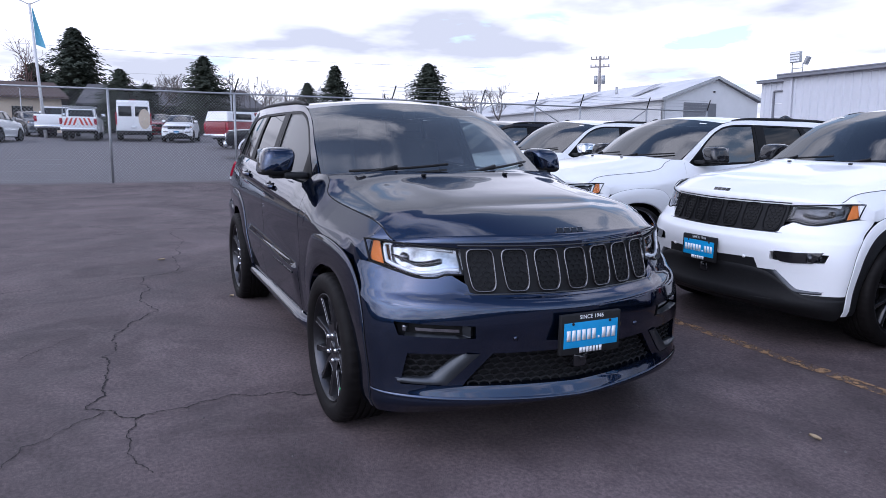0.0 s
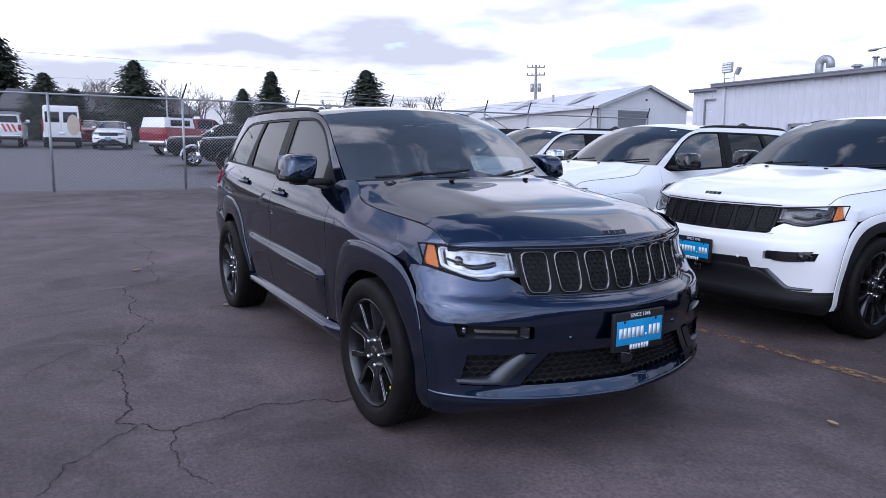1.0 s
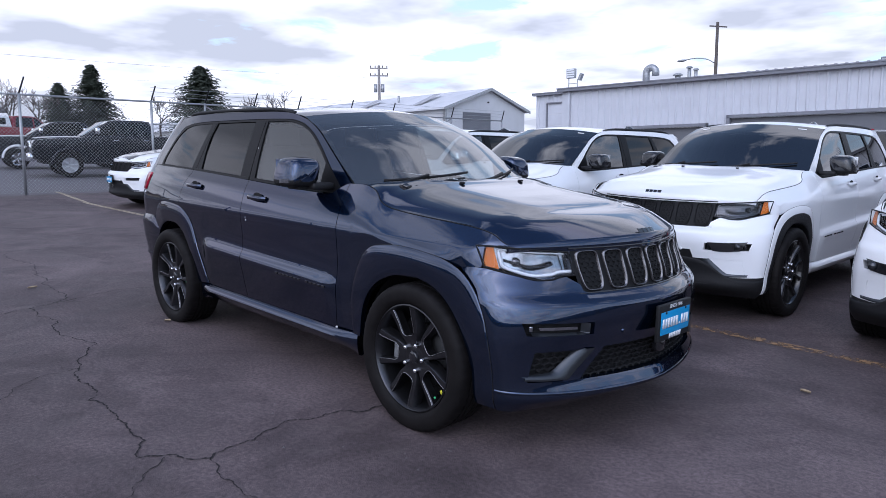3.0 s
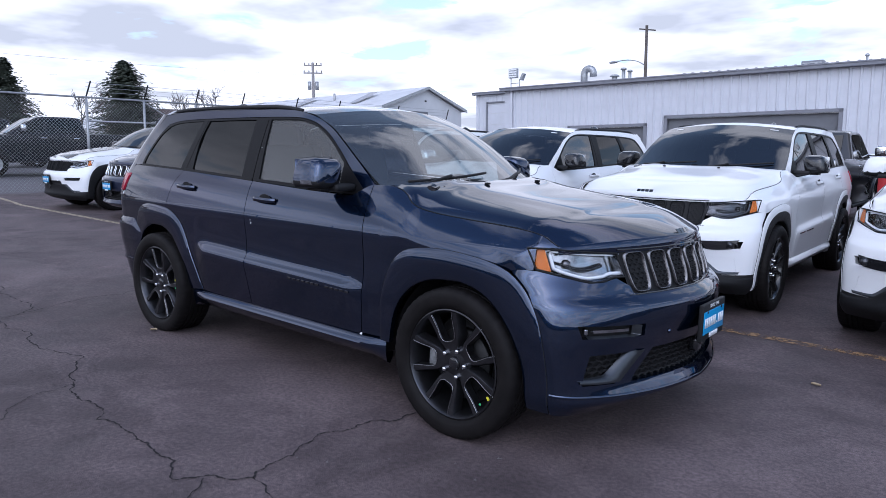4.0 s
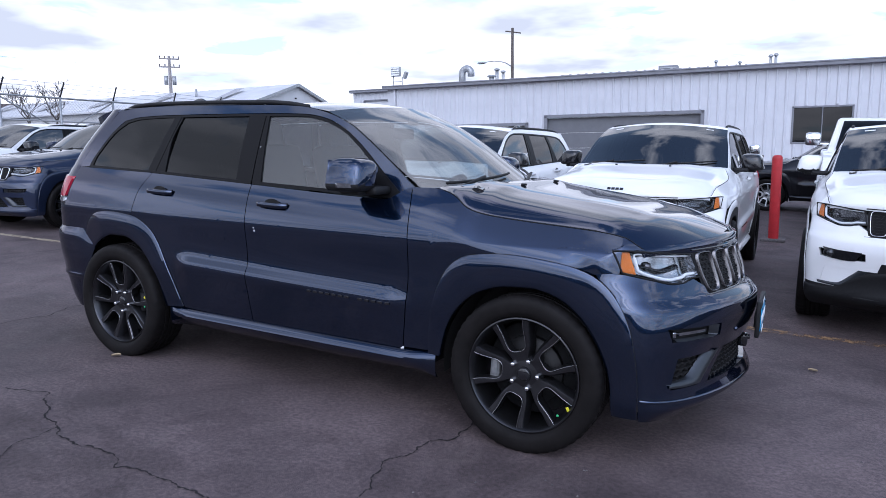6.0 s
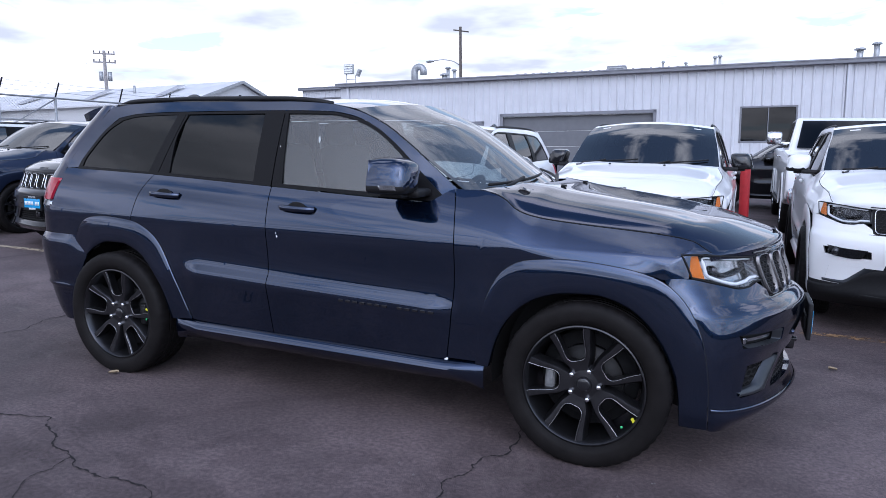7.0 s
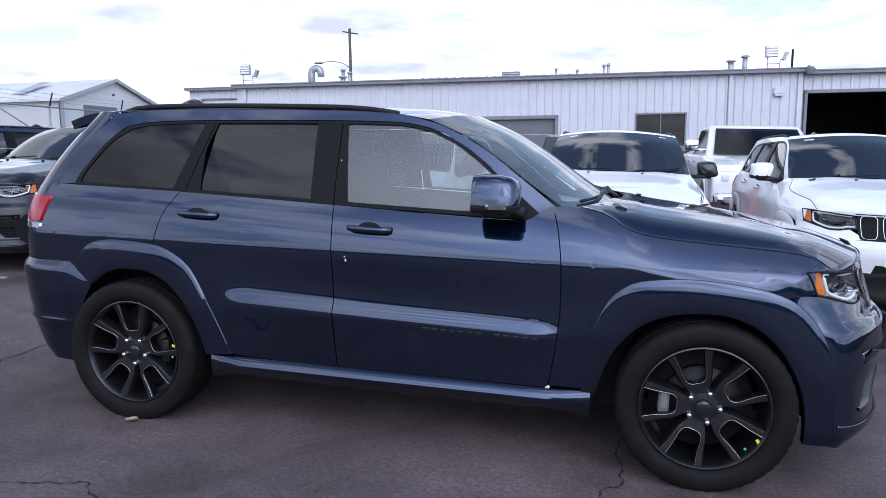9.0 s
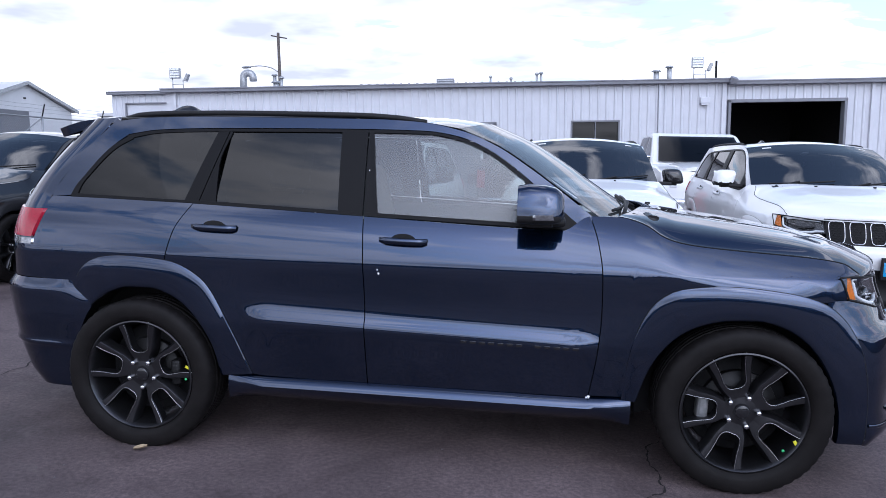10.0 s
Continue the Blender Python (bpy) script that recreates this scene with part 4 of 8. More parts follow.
    def honeycomb(name, inside, fn, y0, y1, z0, z1, px, pz, w, mt, parent=car):
        """A net of hexagon bars on a curved face; fn(y, z) gives places, inside(y, z) says where."""
        ge = Geo()
        nrow, ncol = int((z1 - z0) / pz) + 2, int((y1 - y0) / px) + 2
        def bar(p, q):
            (ya, za), (yb, zb) = p, q
            if not (inside(ya, za) and inside(yb, zb)):
                return
            d = np.array([yb - ya, zb - za])
            L = np.linalg.norm(d)
            n_ = np.array([-d[1], d[0]]) / L * w / 2
            vs = []
            for (yy, zz) in ((ya + n_[0], za + n_[1]), (ya - n_[0], za - n_[1]), (yb - n_[0], zb - n_[1]), (yb + n_[0], zb + n_[1])):
                vs.append(fn(yy, zz))
            vs += [(x - 0.014, y, z) for x, y, z in vs]
            ge.add(vs, [(0, 1, 2, 3), (0, 4, 5, 1), (2, 6, 7, 3), (1, 5, 6, 2), (3, 7, 4, 0)])
        for r in range(nrow):
            zc = z0 + r * pz
            for c in range(ncol):
                yc = y0 + (c + 0.5 * (r % 2)) * px
                a1, b1, c1 = (yc - px / 2, zc - pz / 6), (yc - px / 2, zc + pz / 6), (yc, zc + pz / 2 - 0)
                d1 = (yc + px / 2, zc + pz / 6)
                bar(a1, b1); bar(b1, (yc, zc + pz * 0.5)); bar((yc, zc + pz * 0.5), d1)
        return ge.ob(name, mt, parent, smooth=False)

    def in_low(y, z):
        y = abs(y)
        f = (z - 0.37) / 0.16
        return 0 < f < 1 and y < 0.545 - 0.125 * f
    honeycomb("lower_grille_mesh", in_low, lambda y, z: (nose(abs(y), z, -0.022)[0], y, z), -0.56, 0.56, 0.36, 0.54, 0.048, 0.026, 0.0055, PLASTIC)
    for s in (-1, 1):
        def in_side(y, z):
            f = (z - 0.395) / 0.135
            return 0 < f < 1 and 0.635 - 0.135 * f < y < 0.79 - 0.025 * f
        honeycomb("side_inlet_mesh", in_side, lambda y, z: (nose(y, z, -0.03)[0], y * s, z), 0.48, 0.82, 0.38, 0.54, 0.044, 0.026, 0.007, PLASTIC)
        # inlet frame, a satin lip on the inner and lower edge
        ln = [nose(y, z, 0.004) for y, z in ((0.475, 0.530), (0.53, 0.47), (0.585, 0.412), (0.61, 0.390), (0.70, 0.390), (0.80, 0.396))]
        ln2 = [nose(y, z, 0.010) for y, z in ((0.528, 0.532), (0.590, 0.472), (0.642, 0.424), (0.662, 0.413), (0.72, 0.410), (0.80, 0.412))]
        ln3 = [(p[0] - 0.045, p[1] + 0.012, p[2] + 0.008) for p in ln2]
        R1, R2, R3 = resample(ln, 20), resample(ln2, 20), resample(ln3, 20)
        Geo().sheet([[(lambda p: (p[0], p[1] * s, p[2]))(p) for p in t] for t in zip(R1, R2, R3)], flip=(s > 0)).ob("inlet_frame", SATIN, car)
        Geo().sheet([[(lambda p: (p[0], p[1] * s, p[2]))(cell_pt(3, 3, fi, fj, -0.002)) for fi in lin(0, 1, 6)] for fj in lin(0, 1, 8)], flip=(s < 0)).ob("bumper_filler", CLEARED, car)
        # fog lamp in its slot
        fl = Geo()
        fl.sheet([[(lambda p: (p[0], p[1] * s, p[2]))(cell_pt(5, 3, fi, fj, -0.034)) for fi in (0.30, 0.42, 0.54)] for fj in lin(0.18, 0.74, 14)], (-0.015, 0, 0), flip=(s < 0))
        fl.ob("fog_lamp_bar", LAMPIN, car, "slim light bar")
        hook = resample([(0.90, 0.02), (0.5, -0.02), (0.16, 0.0), (0.06, 0.12), (0.06, 0.5), (0.05, 0.92)], 26)
        hk = [cell_pt(5, 3, fi, fj, 0.001) for fj, fi in hook]
        hk2 = [cell_pt(5, 3, fi + 0.13 * min(1, max(0, (fj - 0.1) / 0.1)), fj + 0.085 * min(1, max(0, (0.25 - fj) / 0.15)), -0.030) for fj, fi in hook]
        Geo().sheet([[(p_[0], p_[1] * s, p_[2]), (q_[0], q_[1] * s, q_[2])] for p_, q_ in zip(hk, hk2)], flip=(s > 0)).ob("fog_slot_trim", SATIN, car, "satin silver slot trim")
        b_ = cell_pt(5, 3, 0.5, 0.88, -0.030)
        Geo().box(0, 0, 0, 0.040, 0.02, 0.030, 0.007).ob("fog_lamp", LAMPIN, car, m=Matrix.Translation((b_[0], b_[1] * s, b_[2])) @ pose(0, 0, 0, 0, 0, 90 - s * 40))
        # bumper sensor dots
        p = nose(0.33, 0.60, 0.002)
        Geo().lathe([(0, -0.004), (0.010, -0.004), (0.0115, 0.0), (0.0115, 0.008)], 14).ob("parking_sensor", body, car, m=Matrix.Translation((p[0], p[1] * s, p[2])) @ pose(0, 0, 0, 0, 0, 90 - s * 12))
    # camera pod in the lower grille
    Geo().box(2.335, 0.0, 0.470, 0.05, 0.07, 0.07, 0.015).lathe([(0, -0.03), (0.012, -0.03), (0.014, -0.02), (0.014, 0.0)], 14, pose(2.34, 0, 0.485, 0, 0, 90)).ob("front_camera_pod", GLOSSBLK, car)
    # --- grille: black panel with seven framed slots
    gp = Geo()
    gp.sheet([[nose(abs(y), z, -0.010)[:1] + (y, z) for z in lin(0.783, 0.992, 8)] for y in lin(-0.51, 0.51, 40)])
    gp.ob("grille_panel", GRILLEBLK, car)
    # grille surround bars top and bottom
    for z0_, z1_ in ((0.781, 0.791), (0.984, 0.996)):
        Geo().sheet([[nose(abs(y), z, o_)[:1] + (y, z) for z, o_ in ((z0_, -0.008), ((z0_ + z1_) / 2, 0.004), (z1_, -0.008))] for y in lin(-0.525, 0.525, 50)]).ob("grille_edge", GLOSSBLK, car)
    for k in range(7):
        yc = (k - 3) * 0.146
        def shape(t, sc):
            """A rounded slot outline, narrower below."""
            c, s2 = math.cos(t), math.sin(t)
            yy = math.copysign(abs(c) ** 0.42, c) * 0.061 * sc
            zz = math.copysign(abs(s2) ** 0.42, s2) * (0.092 - 0.061 * (1 - sc))
            f = (zz + 0.092) / 0.184
            return yc + yy * (0.88 + 0.12 * f) - 0.0 * f, 0.888 + zz
        ring = []
        for a_ in range(40):
            t = 2 * math.pi * a_ / 40
            row = []
            for sc, off in ((1.0, -0.008), (0.99, 0.004), (0.95, 0.008), (0.905, 0.005), (0.89, -0.012)):
                y, z = shape(t, sc)
                row.append((nose(abs(y), z, off)[0], y, z))
            ring.append(row)
        ring.append(ring[0])
        fr = Geo().sheet(ring, flip=False).ob("grille_slot_frame", DKCHROME, car, "satin grey slot frame")
        def in_slot(y, z):
            f = (z - 0.796) / 0.184
            return 0.02 < f < 0.98 and abs(y - yc) < 0.050 * (0.88 + 0.12 * f)
        honeycomb("slot_mesh", in_slot, lambda y, z: (nose(abs(y), z, -0.001)[0], y, z), yc - 0.07, yc + 0.07, 0.79, 0.99, 0.031, 0.021, 0.0036, GRILLEBLK, parent=fr)
    # --- headlamps
    hb = [(0.515, 0.868), (0.575, 0.868), (0.625, 0.853), (0.68, 0.851), (0.76, 0.873), (0.85, 0.905)]
    ht = [(0.530, 0.975), (0.62, 0.982), (0.70, 0.990), (0.78, 0.998), (0.83, 1.003), (0.858, 1.003)]
    def hpt(u, v, off):
        k = u * (len(HB) - 1)
        i = min(len(HB) - 2, int(k))
        f = k - i
        b, t = HB[i] + (HB[i + 1] - HB[i]) * f, HT[i] + (HT[i + 1] - HT[i]) * f
        y, z = b + (t - b) * v
        return nose(y, z, off)
    HB, HT = resample(hb, 24), resample(ht, 24)
    for s in (-1, 1):
        fl_ = lambda p: (p[0], p[1] * s, p[2])
        Geo().sheet([[fl_(hpt(u, v, -0.055)) for v in lin(0, 1, 8)] for u in lin(0, 1, 20)], (0.05, 0, 0), flip=(s < 0)).ob("headlamp_housing", LAMPIN, car, "bright headlamp bowl")
        hl = Geo().sheet([[fl_(hpt(u, v, 0.0)) for v in lin(0, 1, 8)] for u in lin(0, 1, 24)], flip=(s < 0)).ob("headlamp_lens", LENS, car, "clear headlamp lens")
        # white strip along the lower edge, hooked up at the outer end
        path = [(0.03, 0.14), (0.20, 0.13), (0.36, 0.13), (0.48, 0.11), (0.62, 0.11), (0.76, 0.15), (0.835, 0.24), (0.835, 0.55), (0.83, 0.84), (0.78, 0.89), (0.6, 0.89), (0.3, 0.89), (0.05, 0.88)]
        P_ = resample(path, 60)
        Geo().tube([fl_(hpt(u, v, -0.014)) for u, v in P_], [0.0088 if k_ < 36 else 0.0045 for k_ in range(60)], 6).ob("running_light", LAMPW, hl, "white running-light strip")
        Geo().sheet([[fl_(hpt(u, v, -0.010)) for v in lin(0.06, 0.94, 5)] for u in lin(0.87, 0.985, 6)], (-0.02, 0, 0), flip=(s < 0)).ob("turn_signal", AMBER, hl, "amber turn signal")
        for u_, r_ in ((0.64, 0.022),):
            c_ = fl_(hpt(u_, 0.46, -0.046))
            Geo().lathe([(0, -0.012), (r_ * 0.6, -0.008), (r_ * 0.8, 0.0), (r_, 0.006), (r_, 0.02)], 20).ob("projector", DKCHROME, hl, m=Matrix.Translation(c_) @ pose(0, 0, 0, 0, 0, 90 - s * 25))
        Geo().sheet([[fl_(hpt(u, 0.40 + 0.05 * math.sin(9 * u) + (v - 0.5) * (0.17 - 0.08 * u), -0.040 + 0.012 * math.sin(math.pi * v))) for v in lin(0, 1, 6)] for u in lin(0.22, 0.78, 18)], (-0.012, 0, 0), flip=(s < 0)).ob("lamp_bezel", GLOSSBLK, hl, "gloss black lamp bezel")
        rim = [hpt(u, 0.0, 0.002) for u in lin(0, 1, 24)] + [hpt(1, v, 0.002) for v in lin(0.1, 1, 6)] + [hpt(u, 1, 0.002) for u in lin(0.96, 0, 24)] + [hpt(0, v, 0.002) for v in lin(0.9, 0.1, 6)]
        Geo().tube([fl_(p) for p in rim], 0.0045, 5, closed=True).ob("headlamp_seal", DARK, hl)
    # --- bonnet
    hy = pch(*[(x_, fender_w(x_, belt(x_)) - 0.004) for x_ in (0.82, 0.9, 0.97, 1.03, 1.08, 1.13, 1.2, 1.3, 1.45, 1.6, 1.75, 1.86, 1.89, 1.92, 1.95)], (2.05, 0.74))
    crown_x = pch((0.8, 0.012), (0.9, 0.022), (0.97, 0.038), (1.03, 0.062), (1.08, 0.088), (1.14, 0.102), (1.25, 0.100), (1.5, 0.088), (1.9, 0.060), (2.2, 0.03))

    def hood_z(x, y):
        ze = belt(min(x, 1.86)) + 0.004
        u = min(1.0, abs(y) / hy(x))
        crown = crown_x(x) * (1 - u ** 5.5)
        w_r = 0.50 - 0.10 * (x - 1.0)
        ridge = 0.010 / (1 + math.exp((abs(y) - w_r) / 0.028)) * min(1, max(0, (2.12 - x) / 0.25))
        return ze + crown + ridge
    g = []
    for a_ in lin(-1, 1, 61):
        u = abs(a_)
        # leading edge follows the nose, trailing edge the windscreen
        yf = u * 0.766
        row = []
        xb = 1.075 - 0.20 * u ** 2
        lip = 1.006 + 0.016 * (1 - u ** 6) + 0.020 * (1 - u ** 2)
        for v in lin(0, 1, 44):
            x_n, y_n, _ = nose(yf, 1.022)
            xx = xb + (x_n - 0.016 - xb) * v
            yy = u * (hy(xx) * (1 - v ** 6) + 0.766 * v ** 6)
            zz = hood_z(xx, yy)
            bl = max(0, (v - 0.76) / 0.24) ** 2.2
            edge = belt(min(xx, 1.955)) + 0.004
            zz = zz * (1 - bl) + lip * bl
            zz = min(zz, zz + (edge - zz) * max(0, (u - 0.93) / 0.07))
            row.append((xx, -math.copysign(yy, a_) if a_ else 0.0, zz))
        x_n, y_n, z_n = nose(yf, 1.012, 0.002)
        row.append((x_n - 0.005, -math.copysign(yf, a_) if a_ else 0.0, lip - 0.009))
        x_n, y_n, z_n = nose(yf, 0.998, 0.0)
        row.append((x_n - 0.004, -math.copysign(yf, a_) if a_ else 0.0, min(0.998, lip - 0.016)))
        g.append(row)
    Geo().sheet(g, (0, 0, -0.02)).ob("bonnet", body, car)
    for s in (-1, 1):
        Geo().tube([(x_, s * (fender_w(x_, belt(x_)) - 0.001), belt(x_) + 0.0015) for x_ in lin(0.93, 1.95, 60)], 0.0026, 5).ob("bonnet_seal", DARK, car)
    # cowl under the windscreen and wipers
    Geo().sheet([[(1.09 - 0.20 * a_ ** 2 - 0.16 * v, -0.74 * a_, 1.186 - 0.010 * v + 0.015 * (1 - a_ * a_)) for v in (0, 0.5, 1)] for a_ in lin(-1, 1, 25)], (0, 0, -0.05)).ob("cowl", PLASTIC, car)
    for y0_, y1_ in ((-0.62, -0.02), (0.02, 0.66)):
        w_ = []
        for t in lin(0, 1, 10):
            yy = y0_ + (y1_ - y0_) * t
            u_ = yy / 0.735
            p = ws_at(-u_, 0.97 - 0.10 * t, 0.022)
            w_.append((p[0], yy, p[2]))
        wp = Geo().tube(w_, 0.008, 6).ob("wiper", PLASTIC, car, "black wiper")
        Geo().tube([(1.06 - 0.2 * (y0_ / 0.74) ** 2, y0_ - 0.0, 1.22), (w_[4][0] + 0.012, w_[4][1], w_[4][2] + 0.015)], 0.010, 6).ob("wiper_arm", PLASTIC, wp)
    rg_ = random.Random(8)
    gg = [[(0.93 + 0.15 * a_ + rg_.uniform(-0.006, 0.006), -0.64 + 0.13 * b_ + rg_.uniform(-0.006, 0.006), 1.232 + 0.012 * math.sin(9 * a_ + 5 * b_) * math.sin(3 * a_) + 0.007 * math.sin(14 * b_ + 4 * a_)) for b_ in lin(0, 1, 7)] for a_ in lin(0, 1, 9)]
    Geo().sheet(gg, (0, 0, -0.02)).ob("wiper_pivot_cover", GLOSSBLK, car, "crumpled glossy black cover")
    for y in (-0.27, 0.27):
        Geo().box(1.17, y, hood_z(1.17, y) + 0.006, 0.03, 0.022, 0.012, 0.004).ob("washer_nozzle", PLASTIC, car)
    # badge bars on the bonnet's lip
    def badge(u, v):
        return (nose(abs(u), 1.0)[0] - 0.012 - v * 0.55, u, 1.030 + v * 0.72)
    letter_bars(car, GLOSSBLK, 4, 0.075, -0.075, 0.045, badge)
    # --- door furniture
    for k, s in ((0, -1), (1, 1)):
        for par, x0, x1, z in ((fd[k], -0.235, -0.005, 1.098), (rd[k], -1.178, -0.945, 1.128)):
            h = Geo()
            ln = [(x0, 0.010), (x0 + 0.03, 0.034), (x0 + 0.11, 0.042), (x1 - 0.03, 0.036), (x1, 0.012)]
            cs = resample([(a, b) for a, b in ln], 14)
            gg = []
            for a, b in cs:
                zz = z - 0.02 * (a - x0)
                hh = 0.016 if a > x0 + 0.02 else 0.012
                gg.append([(a, s * (W(a, zz) + b - c), zz + d) for c, d in ((0.012, -hh), (0.002, -hh * 0.8), (0, 0), (0.002, hh * 0.8), (0.012, hh), (0.02, 0), (0.012, -hh))])
            h.sheet(gg, flip=(s > 0))
            h.ob("door_handle", body, par)
            # flat dark disc on the skin paints the shade of the handle's recess
            cup = Geo().sheet([[(x0 + 0.115 + 0.062 * math.cos(t) * r, s * (W(x0 + 0.1, z) + 0.0035 - 0.02 * (1 - r * r) * 0), z - 0.002 + 0.034 * math.sin(t) * r) for r in (0.05, 0.5, 1.0)] for t in lin(0, 2 * math.pi, 25)], flip=(s < 0))
            cup.ob("handle_recess", DARK, par)
        # name bars on the front door
        for i in range(13):
            if i == 5:
                continue
            xx = 0.70 - 0.043 * i
            Geo().box(0, 0, 0, 0.028, 0.004, 0.013, 0.001).ob("badge_bar", GLOSSBLK, fd[k], m=pose(xx, s * (W(xx, 0.645) + 0.001), 0.632 + 0.012 * (0.7 - xx), 0, 0, 0))
        # door mirror
        mi = Geo()
        gg = []
        for x, w, h, dz in ((0.618, 0.0, 0.0, -0.006), (0.616, 0.05, 0.045, -0.006), (0.604, 0.088, 0.074, -0.005), (0.578, 0.103, 0.088, -0.001), (0.53, 0.109, 0.095, 0.002), (0.46, 0.111, 0.097, 0.002), (0.413, 0.106, 0.091, 0.0)):
            row = []
            for t in lin(0, 2 * math.pi, 29):
                c, sn = math.cos(t), math.sin(t)
                yy = math.copysign(abs(c) ** 0.5, c) * w
                zz = math.copysign(abs(sn) ** 0.5, sn) * h
                zz *= 1.0 if zz > 0 else 0.80
                row.append((x, s * (0.978 + 0.92 * yy - 0.02 * zz / 0.09), 1.283 + dz + zz))
            gg.append(row)
        mi.sheet(gg, flip=(s < 0))
        hs = mi.ob("mirror_housing", body, car, "glossy mirror shell with a black underside")
        Geo().sheet([[(0.420, s * (0.978 + a_ * 0.092), 1.283 + b_ * 0.085) for b_ in lin(-0.85, 1, 4)] for a_ in lin(-1, 1, 4)], flip=(s < 0)).ob("mirror_glass", CHROME, hs)
        hs.data.materials.append(PLASTIC)
        for f_ in hs.data.polygons:
            f_.material_index = 1 if f_.center.z < 1.250 else 0
        lamp = resample([(0.597, 0.02), (0.591, 0.070), (0.572, 0.096), (0.53, 0.108), (0.49, 0.112)], 14)
        Geo().sheet([[(x_ + 0.003, s * (0.988 + 0.93 * y_), 1.244 + 0.011 * b_ - 0.02 * (0.60 - x_)) for b_ in (-1, 0, 1)] for x_, y_ in lamp], (-0.012, -s * 0.006, 0), flip=(s > 0)).ob("mirror_lamp", LAMPIN, hs, "clear mirror indicator")
        ml = Geo()
        ml.box(0.51, s * 0.955, 1.203, 0.12, 0.12, 0.022, 0.010)
        ml.box(0.575, s * 0.875, 1.212, 0.11, 0.15, 0.04, 0.015)
        ml.ob("mirror_foot", PLASTIC, hs)
    # chips and dirt specks on the doors
    for x_, z_, r_ in ((-0.23, 0.94, 0.0045), (-0.236, 0.958, 0.003), (0.772, 0.396, 0.006), (0.762, 0.392, 0.004), (-0.315, 1.42, 0.003)):
        w_ = (W(x_, z_) if z_ < 1.2 else G(x_, z_)) + 0.003
        Geo().add([(x_ + r_ * math.cos(t) * (1 + 0.4 * math.sin(3 * t)), -w_, z_ + 1.3 * r_ * math.sin(t)) for t in lin(0, 5.6, 9)] + [(x_, -w_ - 0.001, z_)], [(k_, (k_ + 1) % 9, 9) for k_ in range(9)]).ob("paint_chip", PLATEW, car, "white chip in the paint")
    # --- plate
    fr = Geo().box(2.408, 0.0, 0.615, 0.022, 0.325, 0.185, 0.006).ob("plate_frame", PLASTIC, car, "black plate frame")
    Geo().box(2.402, 0.0, 0.60, 0.03, 0.2, 0.08, 0.004).ob("plate_bracket", PLASTIC, fr)
    Geo().box(2.4205, 0.0, 0.613, 0.003, 0.292, 0.115, 0.001).ob("plate", PLATEB, fr, "bright blue dealer plate")
    # the web name as plain white bars, the lower name too
    for i in range(10):
        if i == 6:
            Geo().box(2.423, -0.136 + 0.0272 * (i + 0.5), 0.595, 0.002, 0.009, 0.010).ob("plate_bar", PLATEW, fr)
            continue
        Geo().box(2.423, -0.136 + 0.0272 * (i + 0.5), 0.612, 0.002, 0.019, 0.048).ob("plate_bar", PLATEW, fr)
    for i in range(7):
        Geo().box(2.423, -0.062 + 0.0177 * (i + 0.5), 0.543, 0.002, 0.0125 if i else 0.016, 0.024).ob("frame_bar", PLATEW, fr)
    cu = bpy.data.curves.new("plate_text", "FONT")
    cu.body, cu.size, cu.align_x, cu.extrude = "SINCE 1946", 0.026, "CENTER", 0.0005
    cu.materials.append(PLATEW)
    tx = new("plate_text", cu)
    tx.parent = fr
    tx.matrix_basis = pose(2.4205, 0.0, 0.684, 90, 0, 90)
    for y in (-0.10, 0.10):
        Geo().lathe([(0, -0.004), (0.006, -0.003), (0.007, 0.0)], 8).ob("plate_screw", PLASTIC, fr, m=pose(2.422, y, 0.665, 0, 0, 90))
    # --- wheels
    for x in (WB, -WB):
        for s in (-1, 1):
            wheel(car, x, s * 0.82, 0 if s < 0 else 180, -17 if x > 0 else -3, tag=(-28 if x > 0 else 12) if s < 0 else None, hub=0.378 if x > 0 else 0.366, brake=178 if (x > 0) == (s < 0) else 2)
    # --- under side and wheel wells
    ub = Geo()
    ub.box(0.0, 0, 0.40, 1.75, 1.62, 0.25, 0.03).box(0, 0, 0.42, 3.8, 1.18, 0.22, 0.03).box(1.98, 0, 0.42, 0.36, 0.9, 0.24, 0.03).box(-2.0, 0, 0.45, 0.4, 1.3, 0.25, 0.05)
    ub.ob("underbody", DARK, car)
    for x in (WB, -WB):
        for s in (-1, 1):
            wl = Geo()
            gg = []
            for t in lin(-0.15, math.pi + 0.15, 24):
                r = 0.47
                gg.append([(x + r * math.cos(t), s * yy, 0.36 + r * math.sin(t)) for yy in (0.60, 0.75, 0.84)])
            wl.sheet(gg, flip=(s > 0))
            wl.sheet([[(x + rr * math.cos(t), s * 0.60, 0.36 + rr * math.sin(t)) for rr in (0.05, 0.47)] for t in lin(-0.3, math.pi + 0.3, 20)], flip=(s < 0))
            wl.ob("wheel_well", DARK, car)
    # --- inside
    Geo().box(-0.5, 0, 0.62, 2.6, 1.5, 0.08, 0.02).ob("cabin_floor", LINER, car)
    Geo().sheet([[(x, -0.60 * u, 1.635 + 0.03 * (1 - u * u) - 0.03 * max(0, x) ) for u in lin(-1, 1, 9)] for x in lin(-1.85, 0.12, 12)], flip=True).ob("headliner", TAN, car)
    da = Geo()
    gg = []
    for a_ in lin(-1, 1, 21):
        ins = 0.16 * a_ * a_
